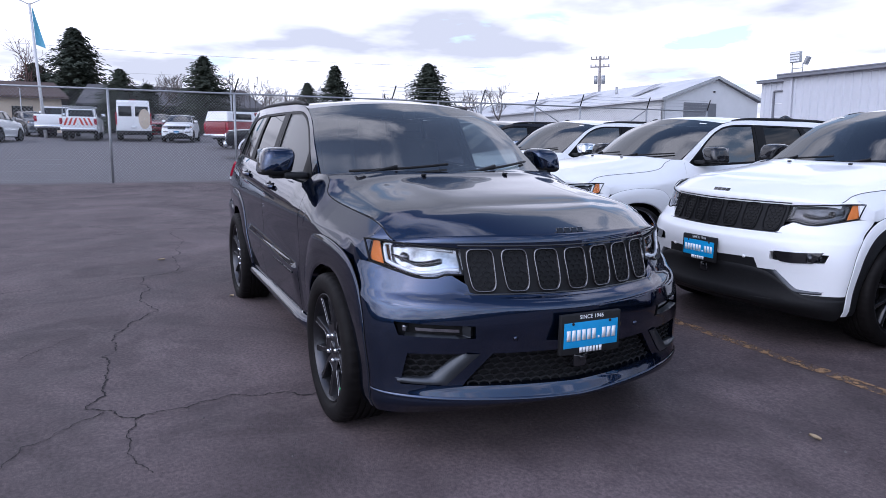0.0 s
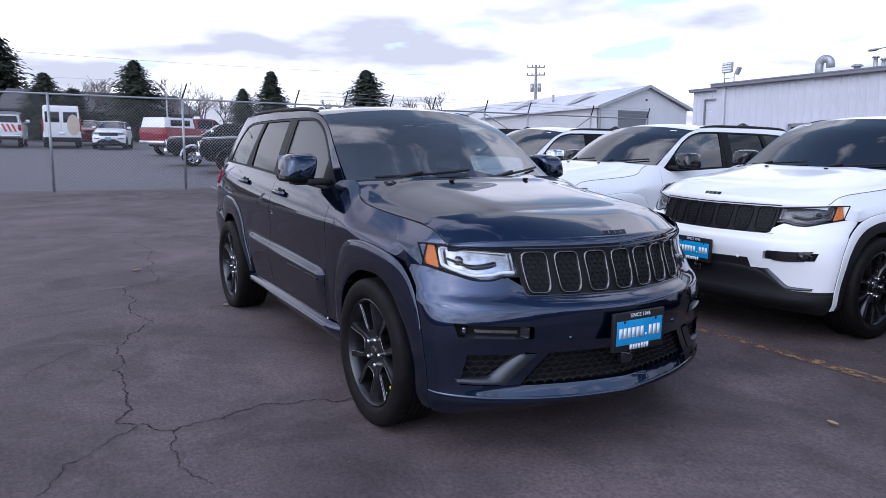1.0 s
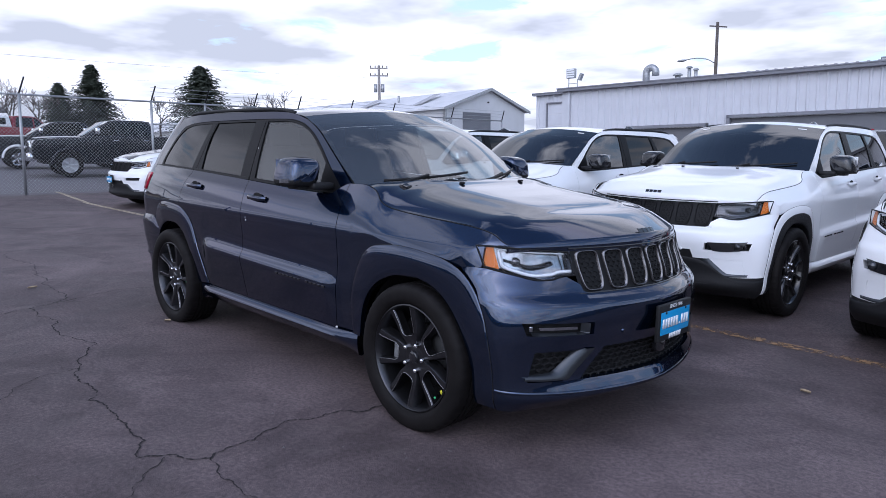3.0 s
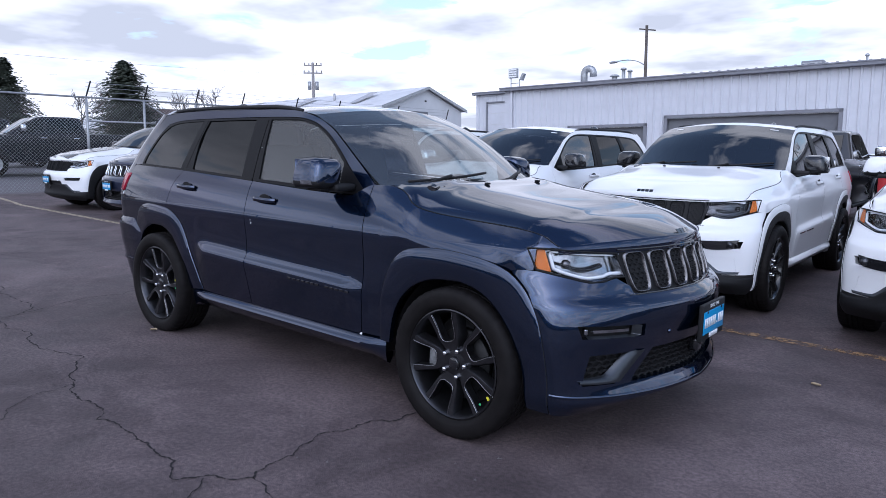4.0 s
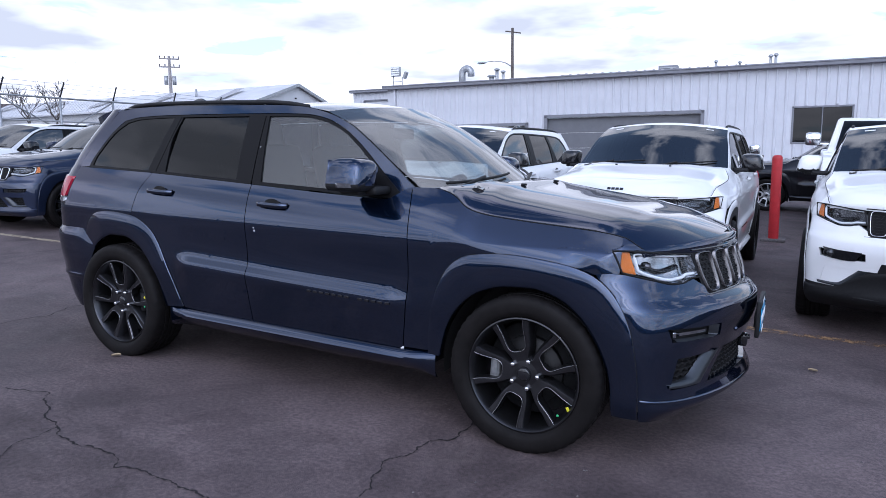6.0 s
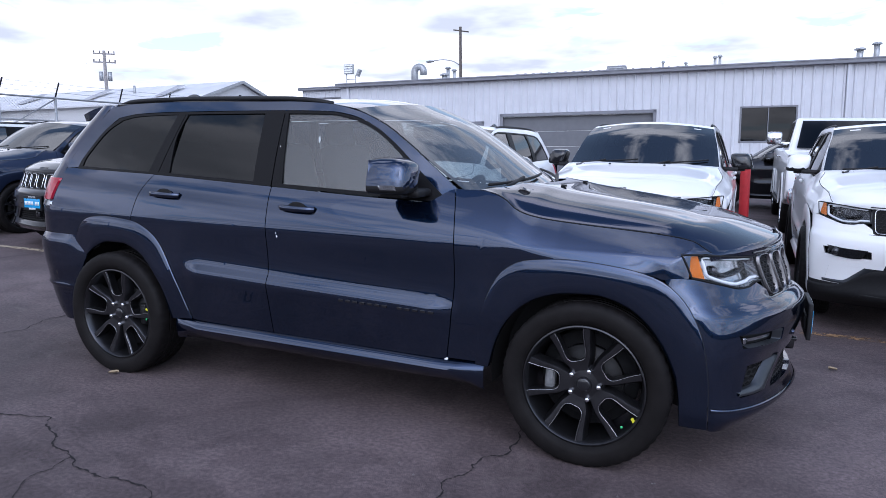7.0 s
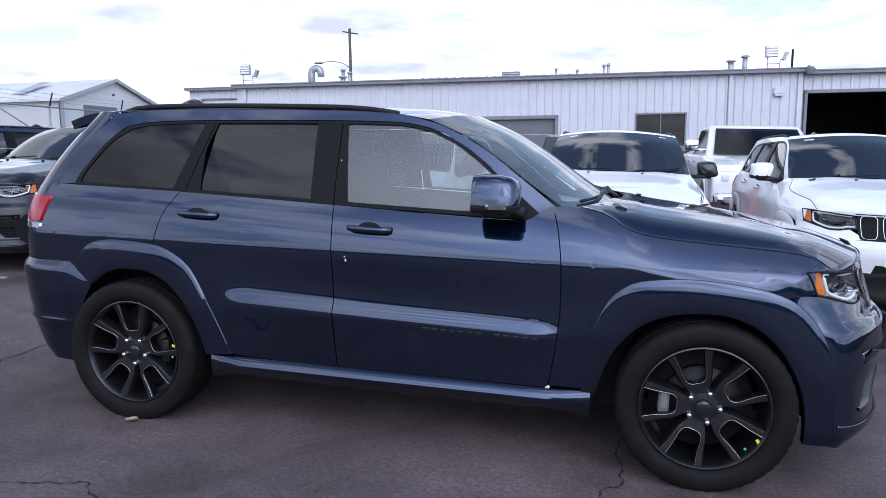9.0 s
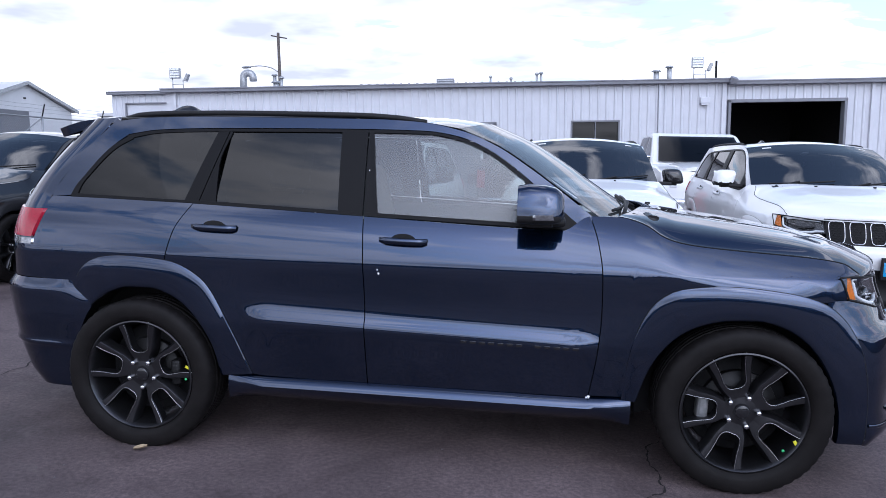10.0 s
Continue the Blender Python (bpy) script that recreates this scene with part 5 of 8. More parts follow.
        gg.append([(x - ins, -0.71 * a_, z) for x, z in ((1.02, 1.16), (0.85, 1.185), (0.62, 1.175), (0.50, 1.13), (0.47, 1.02), (0.52, 0.70))])
    da.sheet(gg)
    da.ob("dashboard", PLASTIC, car)
    Geo().box(0.18, 0, 0.82, 0.8, 0.26, 0.34, 0.05).ob("centre_console", PLASTIC, car)
    st = Geo()
    M_ = pose(0.36, 0.37, 1.08, 0, -62, 0)
    st.tube([M_ @ Vector((0.185 * math.cos(t), 0.185 * math.sin(t), 0)) for t in lin(0, 2 * math.pi * 31 / 32, 32)], 0.016, 8, closed=True)
    st.box(0, 0, -0.02, 0.12, 0.16, 0.05, 0.02, M_)
    for t in (0, math.pi, -math.pi / 2):
        st.tube([M_ @ Vector((0.05 * math.cos(t + math.pi / 2), 0.05 * math.sin(t + math.pi / 2), -0.01)), M_ @ Vector((0.18 * math.cos(t + math.pi / 2), 0.18 * math.sin(t + math.pi / 2), 0))], 0.016, 6)
    st.ob("steering_wheel", PLASTIC, car)
    for y in (-0.37, 0.37):
        for x, par in ((-0.30, "front_seat"), (-1.18, "rear_seat")):
            se = Geo()
            se.box(x + 0.12, y, 0.80, 0.52, 0.52 if x > -1 else 0.62, 0.16, 0.05)
            se.box(0, 0, 0.32, 0.15, 0.50 if x > -1 else 0.62, 0.66, 0.06, pose(x - 0.16, y, 0.80, 0, -14, 0))
            se.box(0, 0, 0.0, 0.10, 0.27, 0.18, 0.04, pose(x - 0.345, y, 1.50, 0, -10, 0))
            se.rod((x - 0.32, y - 0.06, 1.35), (x - 0.34, y - 0.06, 1.47), 0.007).rod((x - 0.32, y + 0.06, 1.35), (x - 0.34, y + 0.06, 1.47), 0.007)
            se.ob(par, LINER, car, "dark seat with headrest")
    Geo().box(0.20, 0, 1.52, 0.03, 0.25, 0.07, 0.015).ob("inside_mirror", PLASTIC, car)
    pp = Geo().box(0, 0, 0, 0.20, 0.28, 0.002, 0, pose(0.80, 0.30, 1.195, 4, 8, 10))
    pp.ob("dash_paper", PAPER, car)
    return car
# ---------- ground ----------
def lot_z(x, y=0.0):
    """Height over the lot's plane: flat round the cars, a ramp up to the fence, then a slow rise; a little higher under the second row."""
    row = float(np.interp(y, [1.2, 3.2], [0.0, 0.05])) * float(np.interp(x, [-2.0, 1.0], [0.0, 1.0]))
    return float(np.interp(x, [-400, -60, -14.5, -12.6], [1.02, 1.02, 0.11, 0.0])) + row


def spot(x, y, dz=0.0):
    """A place on the lot's ground, in the world."""
    return LOT @ Vector((x, y, lot_z(x, y) + dz))


def stand(x, y, rz=0.0, dz=0.0):
    """An upright pose on the lot's ground."""
    p = spot(x, y, dz)
    return pose(p.x, p.y, p.z, 0, 0, rz)


def ground_mat():
    m = bpy.data.materials.new("old_asphalt")
    m.use_nodes = True
    nt = m.node_tree
    b = nt.nodes["Principled BSDF"]
    co = nt.nodes.new("ShaderNodeTexCoord")

    def noise_(scale, detail=6, rough=0.6, dist=0.0):
        n = nt.nodes.new("ShaderNodeTexNoise")
        n.inputs["Scale"].default_value, n.inputs["Detail"].default_value = scale, detail
        n.inputs["Roughness"].default_value, n.inputs["Distortion"].default_value = rough, dist
        nt.links.new(co.outputs["Object"], n.inputs["Vector"])
        return n

    def ramp(src, p0, c0, p1, c1):
        r = nt.nodes.new("ShaderNodeValToRGB")
        r.color_ramp.elements[0].position, r.color_ramp.elements[0].color = p0, (*c0, 1)
        r.color_ramp.elements[1].position, r.color_ramp.elements[1].color = p1, (*c1, 1)
        nt.links.new(src, r.inputs[0])
        return r.outputs[0]

    def mixc(kind, fac, a, b_):
        x = nt.nodes.new("ShaderNodeMix")
        x.data_type, x.blend_type = "RGBA", kind
        if isinstance(fac, float):
            x.inputs["Factor"].default_value = fac
        else:
            nt.links.new(fac, x.inputs["Factor"])
        for sock, v in ((6, a), (7, b_)):
            if isinstance(v, tuple):
                x.inputs[sock].default_value = (*v, 1)
            else:
                nt.links.new(v, x.inputs[sock])
        return x.outputs[2]
    big = noise_(0.55, 6, 0.62, 0.8)
    mid = noise_(2.2, 6, 0.6, 0.3)
    fine = noise_(45, 3, 0.7)
    grit = noise_(190, 2, 0.7)
    col = ramp(big.outputs["Fac"], 0.35, (0.071, 0.0535, 0.056), 0.66, (0.143, 0.112, 0.1155))
    col = mixc("MULTIPLY", 0.8, col, ramp(mid.outputs["Fac"], 0.33, (0.72, 0.71, 0.72), 0.66, (1.12, 1.1, 1.1)))
    col = mixc("MULTIPLY", 0.7, col, ramp(fine.outputs["Fac"], 0.36, (0.55, 0.54, 0.55), 0.64, (1.45, 1.42, 1.39)))
    col = mixc("MULTIPLY", 0.6, col, ramp(grit.outputs["Fac"], 0.36, (0.45, 0.45, 0.45), 0.64, (1.6, 1.57, 1.53)))
    # oil and damp stains with soft edges, then dust
    stain = noise_(0.9, 9, 0.68, 1.4)
    col = mixc("MULTIPLY", 0.75, col, ramp(stain.outputs["Fac"], 0.40, (0.62, 0.60, 0.61), 0.50, (1.0, 1.0, 1.0)))
    dust_ = noise_(3.3, 9, 0.72, 0.9)
    col = mixc("MIX", ramp(dust_.outputs["Fac"], 0.56, (0, 0, 0), 0.74, (0.42, 0.42, 0.42)), col, (0.165, 0.135, 0.125))
    # pale grey older asphalt behind the fence
    sp = nt.nodes.new("ShaderNodeSeparateXYZ")
    nt.links.new(co.outputs["Object"], sp.inputs[0])
    ad = nt.nodes.new("ShaderNodeMath"); ad.operation = "ADD"
    sc = nt.nodes.new("ShaderNodeMath"); sc.operation = "MULTIPLY"; sc.inputs[1].default_value = 0.5
    nt.links.new(mid.outputs["Fac"], sc.inputs[0])
    nt.links.new(sp.outputs["X"], ad.inputs[0]); nt.links.new(sc.outputs[0], ad.inputs[1])
    mr = nt.nodes.new("ShaderNodeMapRange")
    mr.inputs["From Min"].default_value, mr.inputs["From Max"].default_value = -14.1, -14.35
    nt.links.new(ad.outputs[0], mr.inputs["Value"])
    far = mixc("MULTIPLY", 0.8, (0.122, 0.113, 0.118), ramp(fine.outputs["Fac"], 0.3, (0.7, 0.7, 0.7), 0.7, (1.15, 1.15, 1.15)))
    col = mixc("MIX", mr.outputs[0], col, far)
    nt.links.new(col, b.inputs["Base Color"])
    rr = nt.nodes.new("ShaderNodeMapRange")
    rr.inputs["To Min"].default_value, rr.inputs["To Max"].default_value = 0.62, 0.92
    nt.links.new(mid.outputs["Fac"], rr.inputs["Value"])
    nt.links.new(rr.outputs[0], b.inputs["Roughness"])
    bp = nt.nodes.new("ShaderNodeBump")
    bp.inputs["Strength"].default_value, bp.inputs["Distance"].default_value = 0.5, 0.006
    nt.links.new(grit.outputs["Fac"], bp.inputs["Height"])
    bp2 = nt.nodes.new("ShaderNodeBump")
    bp2.inputs["Strength"].default_value, bp2.inputs["Distance"].default_value = 0.5, 0.03
    nt.links.new(mid.outputs["Fac"], bp2.inputs["Height"])
    nt.links.new(bp.outputs[0], bp2.inputs["Normal"])
    nt.links.new(bp2.outputs[0], b.inputs["Normal"])
    return m


ASPHALT = ground_mat()
CRACK = mat("crack_shadow", (0.022, 0.019, 0.020), 0.95, var=0.3, scale=30)


def worn_paint(name, color, keep):
    m = mat(name, color, 0.7, var=0.2, scale=12)
    nt = m.node_tree
    b = nt.nodes["Principled BSDF"]
    co = nt.nodes.new("ShaderNodeTexCoord")
    n = nt.nodes.new("ShaderNodeTexNoise")
    n.inputs["Scale"].default_value, n.inputs["Detail"].default_value, n.inputs["Roughness"].default_value = 14, 8, 0.75
    nt.links.new(co.outputs["Object"], n.inputs["Vector"])
    r = nt.nodes.new("ShaderNodeValToRGB")
    r.color_ramp.elements[0].position, r.color_ramp.elements[1].position = keep, keep + 0.10
    nt.links.new(n.outputs["Fac"], r.inputs[0])
    nt.links.new(r.outputs[0], b.inputs["Alpha"])
    return m


ORANGE = worn_paint("worn_orange_line", (0.27, 0.165, 0.085), 0.45)
CREAM = worn_paint("worn_cream_line", (0.42, 0.35, 0.25), 0.40)
WHITELINE = worn_paint("worn_white_line", (0.5, 0.5, 0.5), 0.46)

gx = sorted(set([float(v) for v in np.arange(-60, 14, 1.0)] + [-14.5, -12.6, -400, -250, -150, -100, -80, 20, 30, 50, 100, 200, 400]))
gy = sorted(set([float(v) for v in np.arange(-14, 26, 2.0)] + [1.2, 1.6, 2.4, 2.8, 3.2] + [-400, -200, -100, -50, -30, -20, 30, 40, 60, 100, 200, 400]))
ground = Geo().sheet([[(x, y, lot_z(x, y)) for y in gy] for x in gx]).ob("ground", ASPHALT, m=LOT)
tagged(ground, "worn dark grey asphalt of a parking lot", "ground", kind="structure")


def ribbon(pts, w0, w1, rng, rough=0.05, depth=4, z=0.004):
    """A jagged flat strip over the ground along a line of points."""
    P = [np.array(p, float) for p in pts]
    for d in range(depth):
        Q = [P[0]]
        for a_, b_ in zip(P, P[1:]):
            L = np.linalg.norm(b_ - a_)
            n_ = np.array([-(b_ - a_)[1], (b_ - a_)[0]]) / max(L, 1e-6)
            Q += [(a_ + b_) / 2 + n_ * L * rng.uniform(-rough, rough) * 2, b_]
        P = Q
    g_ = []
    for i, p in enumerate(P):
        d = P[min(i + 1, len(P) - 1)] - P[max(i - 1, 0)]
        n_ = np.array([-d[1], d[0]]) / max(np.linalg.norm(d), 1e-6)
        w = rng.uniform(w0, w1) / 2
        a_, b_ = p + n_ * w, p - n_ * w
        g_.append([(a_[0], a_[1], lot_z(a_[0], a_[1]) + z), (b_[0], b_[1], lot_z(b_[0], b_[1]) + z)])
    return Geo().sheet(g_, flip=True)


rng = random.Random(4)
crack_lines = [
    [(-2.62, -1.70), (-1.95, -1.66), (-1.14, -1.63), (-0.66, -1.89), (-0.25, -1.94), (0.2, -1.99), (0.52, -2.0), (0.87, -2.09)],
    [(0.87, -2.09), (1.1, -1.85), (1.06, -1.6), (0.96, -1.37), (1.02, -1.15), (1.13, -0.97), (1.2, -0.4)],
    [(-2.2, -2.95), (-2.45, -2.2), (-2.6, -1.7), (-2.78, -1.2), (-2.83, -0.6), (-2.9, 0.5)],
    [(-6.13, -1.06), (-4.9, -1.1), (-4.0, -1.24), (-3.0, -1.3), (-2.7, -1.5)],
    [(-7.5, -3.5), (-6.84, -2.36), (-6.2, -1.5), (-6.0, -0.3)],
    [(1.1, -1.85), (1.5, -1.9), (1.75, -1.8)],
    [(-9.6, -5.0), (-9.3, -2.0), (-9.5, 0.5)], [(-0.9, -2.9), (-0.4, -3.1), (0.1, -3.0), (0.4, -3.3)],
    [(0.95, -2.0), (1.25, -2.35), (1.5, -2.45), (1.75, -2.7)], [(-0.66, -1.89), (-0.5, -2.3), (-0.2, -2.5)]]
for k, c in enumerate(crack_lines):
    ob = ribbon(c, 0.001, 0.013 if k < 5 else 0.008, rng, 0.08, 5).ob("crack", CRACK, m=LOT)
    tagged(ob, "thin jagged crack in the asphalt", "crack", group="cracks in the asphalt", kind="structure")
for c, w in (([(-15, 1.84), (-10, 1.89), (-5.3, 1.95)], 0.11), ([(-0.2, 2.1), (3, 2.11), (9.5, 2.16)], 0.105)):
    ob = ribbon(c, w * 0.93, w * 1.05, rng, 0.002, 5, 0.005).ob("parking_line", ORANGE if c[0][0] > -5 else CREAM, m=LOT)
    tagged(ob, "worn orange painted parking line" if c[0][0] > -5 else "worn cream painted parking line", "line", kind="structure")
for k in range(7):
    ob = ribbon([(-33 + 2.9 * k, -7.5), (-33 + 2.9 * k, -3.2)], 0.09, 0.11, rng, 0.003, 3, 0.006).ob("stall_line", WHITELINE, m=LOT)
    tagged(ob, "worn white stall line", "line", kind="structure")
# small stones and grit by the line
gv = Geo()
for k in range(2200):
    x, y = (rng.uniform(0.5, 5.5), rng.gauss(1.55, 0.35)) if k < 900 else (rng.uniform(-7, 5), rng.uniform(-4.2, 3.5))
    r = rng.uniform(0.002, 0.008)
    gv.add([(x + r, y, 0.001), (x - r * 0.6, y + r, 0.001), (x - r * 0.6, y - r, 0.001), (x, y, r)], [(0, 1, 3), (1, 2, 3), (2, 0, 3)])
STONE = mat("grit_stone", (0.11, 0.10, 0.10), 0.9, var=0.4, scale=40)
tagged(gv.ob("grit", STONE, smooth=False, m=LOT), "scattered grit and small stones on asphalt", "gravel", kind="stuff")
LEAF = mat("dry_leaf", (0.35, 0.27, 0.17), 0.8, var=0.3, scale=60)
for x, y, r, a_ in ((-1.423, -1.0, 0.02, 20), (-3.49, -1.467, 0.025, 70), (0.8, 1.35, 0.02, 120), (2.7, 1.2, 0.018, 200)):
    lf = Geo()
    g_ = [[(r * (2 * u - 1) * 1.6, r * (2 * v - 1) * math.sin(math.pi * (0.08 + 0.84 * u)), 0.004 + 0.012 * (2 * v - 1) ** 2 + 0.008 * u) for v in lin(0, 1, 5)] for u in lin(0, 1, 7)]
    ob = lf.sheet(g_, (0, 0, -0.001)).ob("dry_leaf", LEAF, m=LOT @ pose(x, y, 0.003, 0, 0, a_))
    tagged(ob, "small dry brown leaf lying on asphalt", "leaf", group="dry leaves")


# ---------- the cars on the lot ----------
def repaint(root, table):
    for o in (root, *root.children_recursive):
        if o.type == "MESH":
            for sl in o.material_slots:
                if sl.material in table:
                    new_m = table[sl.material]
                    sl.link = "OBJECT"
                    sl.material = new_m


main_car = sport_utility("dark slate blue sport utility car with dark wheels", "car", BLUE)
main_car.matrix_basis = LOT


def parked(label, x, y, rz, table, group="parked cars", black_arches=False, slim_arches=False, black_mirror=False, chrome_mirror=False, chrome_grille=False, drop=()):
    c = copy_thing(main_car, LOT @ pose(x, y, lot_z(x, y), 0, 0, rz))
    tagged(c, label, "car", group)
    for o in c.children_recursive:
        base = o.name.split(".")[0]
        if (black_arches and base.endswith("arch_trim")) or (black_mirror and base == "mirror_housing"):
            o.material_slots[0].link = "OBJECT"
            o.material_slots[0].material = PLASTIC if base.endswith("arch_trim") else GLOSSBLK
        if slim_arches and base.endswith("arch_trim"):
            # only the inner part of the trim is black
            o.data = o.data.copy()
            o.data.materials.append(PLASTIC)
            for f_ in o.data.polygons:
                f_.material_index = 1 if f_.index % 9 >= 3 else 0
        if (chrome_mirror and base == "mirror_housing") or (chrome_grille and base == "grille_slot_frame"):
            o.material_slots[0].link = "OBJECT"
            o.material_slots[0].material = CHROME
    repaint(c, table)
    if table.get(BLUE) is WHITE and x > -6:
        for u0, v0, w_, h_ in ((-0.80, 0.075, 0.11, 0.022), (0.66, 0.07, 0.13, 0.03)):
            g_ = [[SCREEN_AT[0](u0 + w_ * a_, v0 + h_ * b_, 0.003) for b_ in (0, 1)] for a_ in (0, 0.5, 1)]
            Geo().sheet(g_, (0, 0, -0.001)).ob("windscreen_sticker", PAPER, c, "small white sticker")
        for s in (-1, 1):
            bez = quad_patch(([(0.565, 0.600), (0.62, 0.596), (0.745, 0.606)], [(0.525, 0.668), (0.66, 0.670), (0.785, 0.682)]), 16, 5, lambda y_, z_: (lambda q_: (q_[0], q_[1] * s, q_[2]))(nose(y_, z_, 0.007)))
            bz = Geo().sheet(bez, (-0.03, 0, 0), flip=(s < 0)).ob("fog_bezel", GLOSSBLK, c, "black fog lamp bezel")
            q_ = nose(0.72, 0.640, 0.012)
            Geo().lathe([(0, -0.012), (0.024, -0.010), (0.030, 0.0), (0.032, 0.012)], 16).ob("fog_lamp", LAMPDK, bz, m=Matrix.Translation((q_[0], q_[1] * s, q_[2])) @ pose(0, 0, 0, 0, 0, 90 - s * 35))
    if table.get(LOWER) is PLASTIC:
        # black lower apron, high in the middle and low under the corners
        edge_z = pch((0.0, 0.538), (0.28, 0.536), (0.40, 0.515), (0.50, 0.455), (0.58, 0.395), (0.66, 0.372), (0.80, 0.366), (1.0, 0.372))
        g_ = []
        for q in lin(-0.97, 0.97, 61):
            top = edge_z(abs(q))
            g_.append([(lambda r_: (r_[0], math.copysign(r_[1], q), r_[2]))(nose_q(abs(q), 0.215 + (top - 0.215) * v, 0.010 if v < 0.97 else 0.002)) for v in (0, 0.15, 0.3, 0.45, 0.6, 0.75, 0.88, 0.96, 1.0)])
        Geo().sheet(g_).ob("lower_apron", GRILLEBLK, c, "black plastic lower apron")
    return c


SCREEN = glassm("shaded_windscreen", (0.10, 0.11, 0.13), 0.0, 2.55, 0.005)
white_t = {LAMPW: LAMPDK, DKCHROME: GRILLEBLK, EDGEM: BLKWHEEL, BLUE: WHITE, LOWER: PLASTIC, WHEELM: BLKWHEEL, CLEARED: WHITE, GLASS: SCREEN, FRONTGLASS: SCREEN, LAMPIN: LAMPDK}
parked("white sport utility car with black grille and wheels", 1.04, 4.47, -90, white_t, black_mirror=True, slim_arches=True)
parked("white sport utility car with chrome-ringed grille", 3.525, 4.33, -91, {BLUE: WHITE, LOWER: PLASTIC, CLEARED: WHITE, GLASS: SCREEN, FRONTGLASS: SCREEN, LAMPIN: LAMPDK}, chrome_grille=True, black_arches=False)
parked("white sport utility car with black door mirrors", -1.53, 4.4, -91.5, {BLUE: WHITE, LOWER: PLASTIC, CLEARED: WHITE, GLASS: SCREEN, FRONTGLASS: SCREEN, LAMPIN: LAMPDK}, black_mirror=True)
parked("white sport utility car with chrome door mirrors", -4.2, 4.7, -90, {BLUE: WHITE, LOWER: WHITE, CLEARED: WHITE, GLASS: SCREEN, FRONTGLASS: SCREEN, LAMPIN: LAMPDK}, chrome_mirror=True)
parked("black sport utility car with chrome grille rings", -6.15, 4.30, -90, {BLUE: BLACKP, LOWER: BLACKP, GLASS: SCREEN, FRONTGLASS: SCREEN, LAMPIN: LAMPDK}, chrome_grille=True)
parked("dark navy sport utility car with black wheels", -8.77, 4.38, -90, {BLUE: NAVY, LOWER: NAVY, GLASS: SCREEN, FRONTGLASS: SCREEN, LAMPIN: LAMPDK}, chrome_grille=True)
tr = parked("white sport utility car with black bonnet decal", -11.35, 4.34, -90, {BLUE: WHITE, LOWER: PLASTIC, CLEARED: WHITE, GLASS: SCREEN, FRONTGLASS: SCREEN, LAMPIN: LAMPDK, DKCHROME: GRILLEBLK}, black_arches=True, black_mirror=True)
# the decal follows the bonnet's middle
bon = next(o for o in tr.children if o.name.startswith("bonnet") and "seal" not in o.name)
dv, df, dn = [], [], {}
for f_ in bon.data.polygons:
    if abs(f_.center.y) < 0.47 and 1.12 < f_.center.x < 2.16 and f_.normal.z > 0.5:
        for i_ in f_.vertices:
            if i_ not in dn:
                dn[i_] = len(dv)
                q_ = bon.data.vertices[i_].co
                dv.append((q_.x, q_.y, q_.z + 0.004))
        df.append(tuple(dn[i_] for i_ in f_.vertices))
mesh_ob("bonnet_decal", dv, df, GLOSSBLK, bon, "black bonnet decal")
# ---------- building material set ----------
METAL = mat("ribbed_metal_wall", (0.58, 0.59, 0.63), 0.45, 0.0, var=0.07, scale=1.3, rvar=0.1)
EAVE = mat("grey_eave_trim", (0.20, 0.205, 0.23), 0.5, var=0.1, scale=3)
ROOFM = mat("metal_roof", (0.42, 0.42, 0.44), 0.5, 0.2, var=0.1, scale=2)
DOORM = mat("grey_roll_door", (0.14, 0.145, 0.16), 0.5, var=0.08, scale=4)
SHEDW = mat("white_metal_wall", (0.60, 0.60, 0.61), 0.5, var=0.06, scale=0.8)
SHEDR = mat("pale_metal_roof", (0.62, 0.62, 0.64), 0.45, var=0.12, scale=0.5)
GALV = mat("galvanised_steel", (0.36, 0.37, 0.38), 0.45, 0.6, var=0.2, scale=12)
POLEG = mat("sun_bleached_pole", (0.26, 0.24, 0.23), 0.85, var=0.25, scale=6)
WOODP = mat("weathered_pole_wood", (0.10, 0.085, 0.075), 0.85, var=0.35, scale=6, bump=0.3, bscale=40)
BRICKR = mat("brown_shingle_roof", (0.09, 0.062, 0.055), 0.9, var=0.25, scale=8)
GREYR = mat("grey_shingle_roof", (0.12, 0.115, 0.12), 0.9, var=0.25, scale=8)
BEIGE = mat("beige_stucco", (0.55, 0.46, 0.36), 0.85, var=0.1, scale=2)
REDB = mat("red_bollard_paint", (0.42, 0.02, 0.025), 0.4, var=0.15, scale=10)
CLOTHB = mat("blue_flag_cloth", (0.13, 0.38, 0.52), 0.8, var=0.15, scale=5)
WINDARK = glassm("dark_shop_window", (0.10, 0.10, 0.11), 0.0, 1.5)
CLOSING = mat("plain_dark_wall", (0.09, 0.085, 0.085), 0.8, var=0.2, scale=0.5)

# ---------- service building ----------
# local frame: u along the wall from its left corner, v inwards, height from the level floor
BLD = pose(-14.05, 21.45, 0.0, 0, 0, 3.6)
U1 = 21.5                                # length of the long wall
EAVE_Z, BASE_Z = 4.26, -1.0


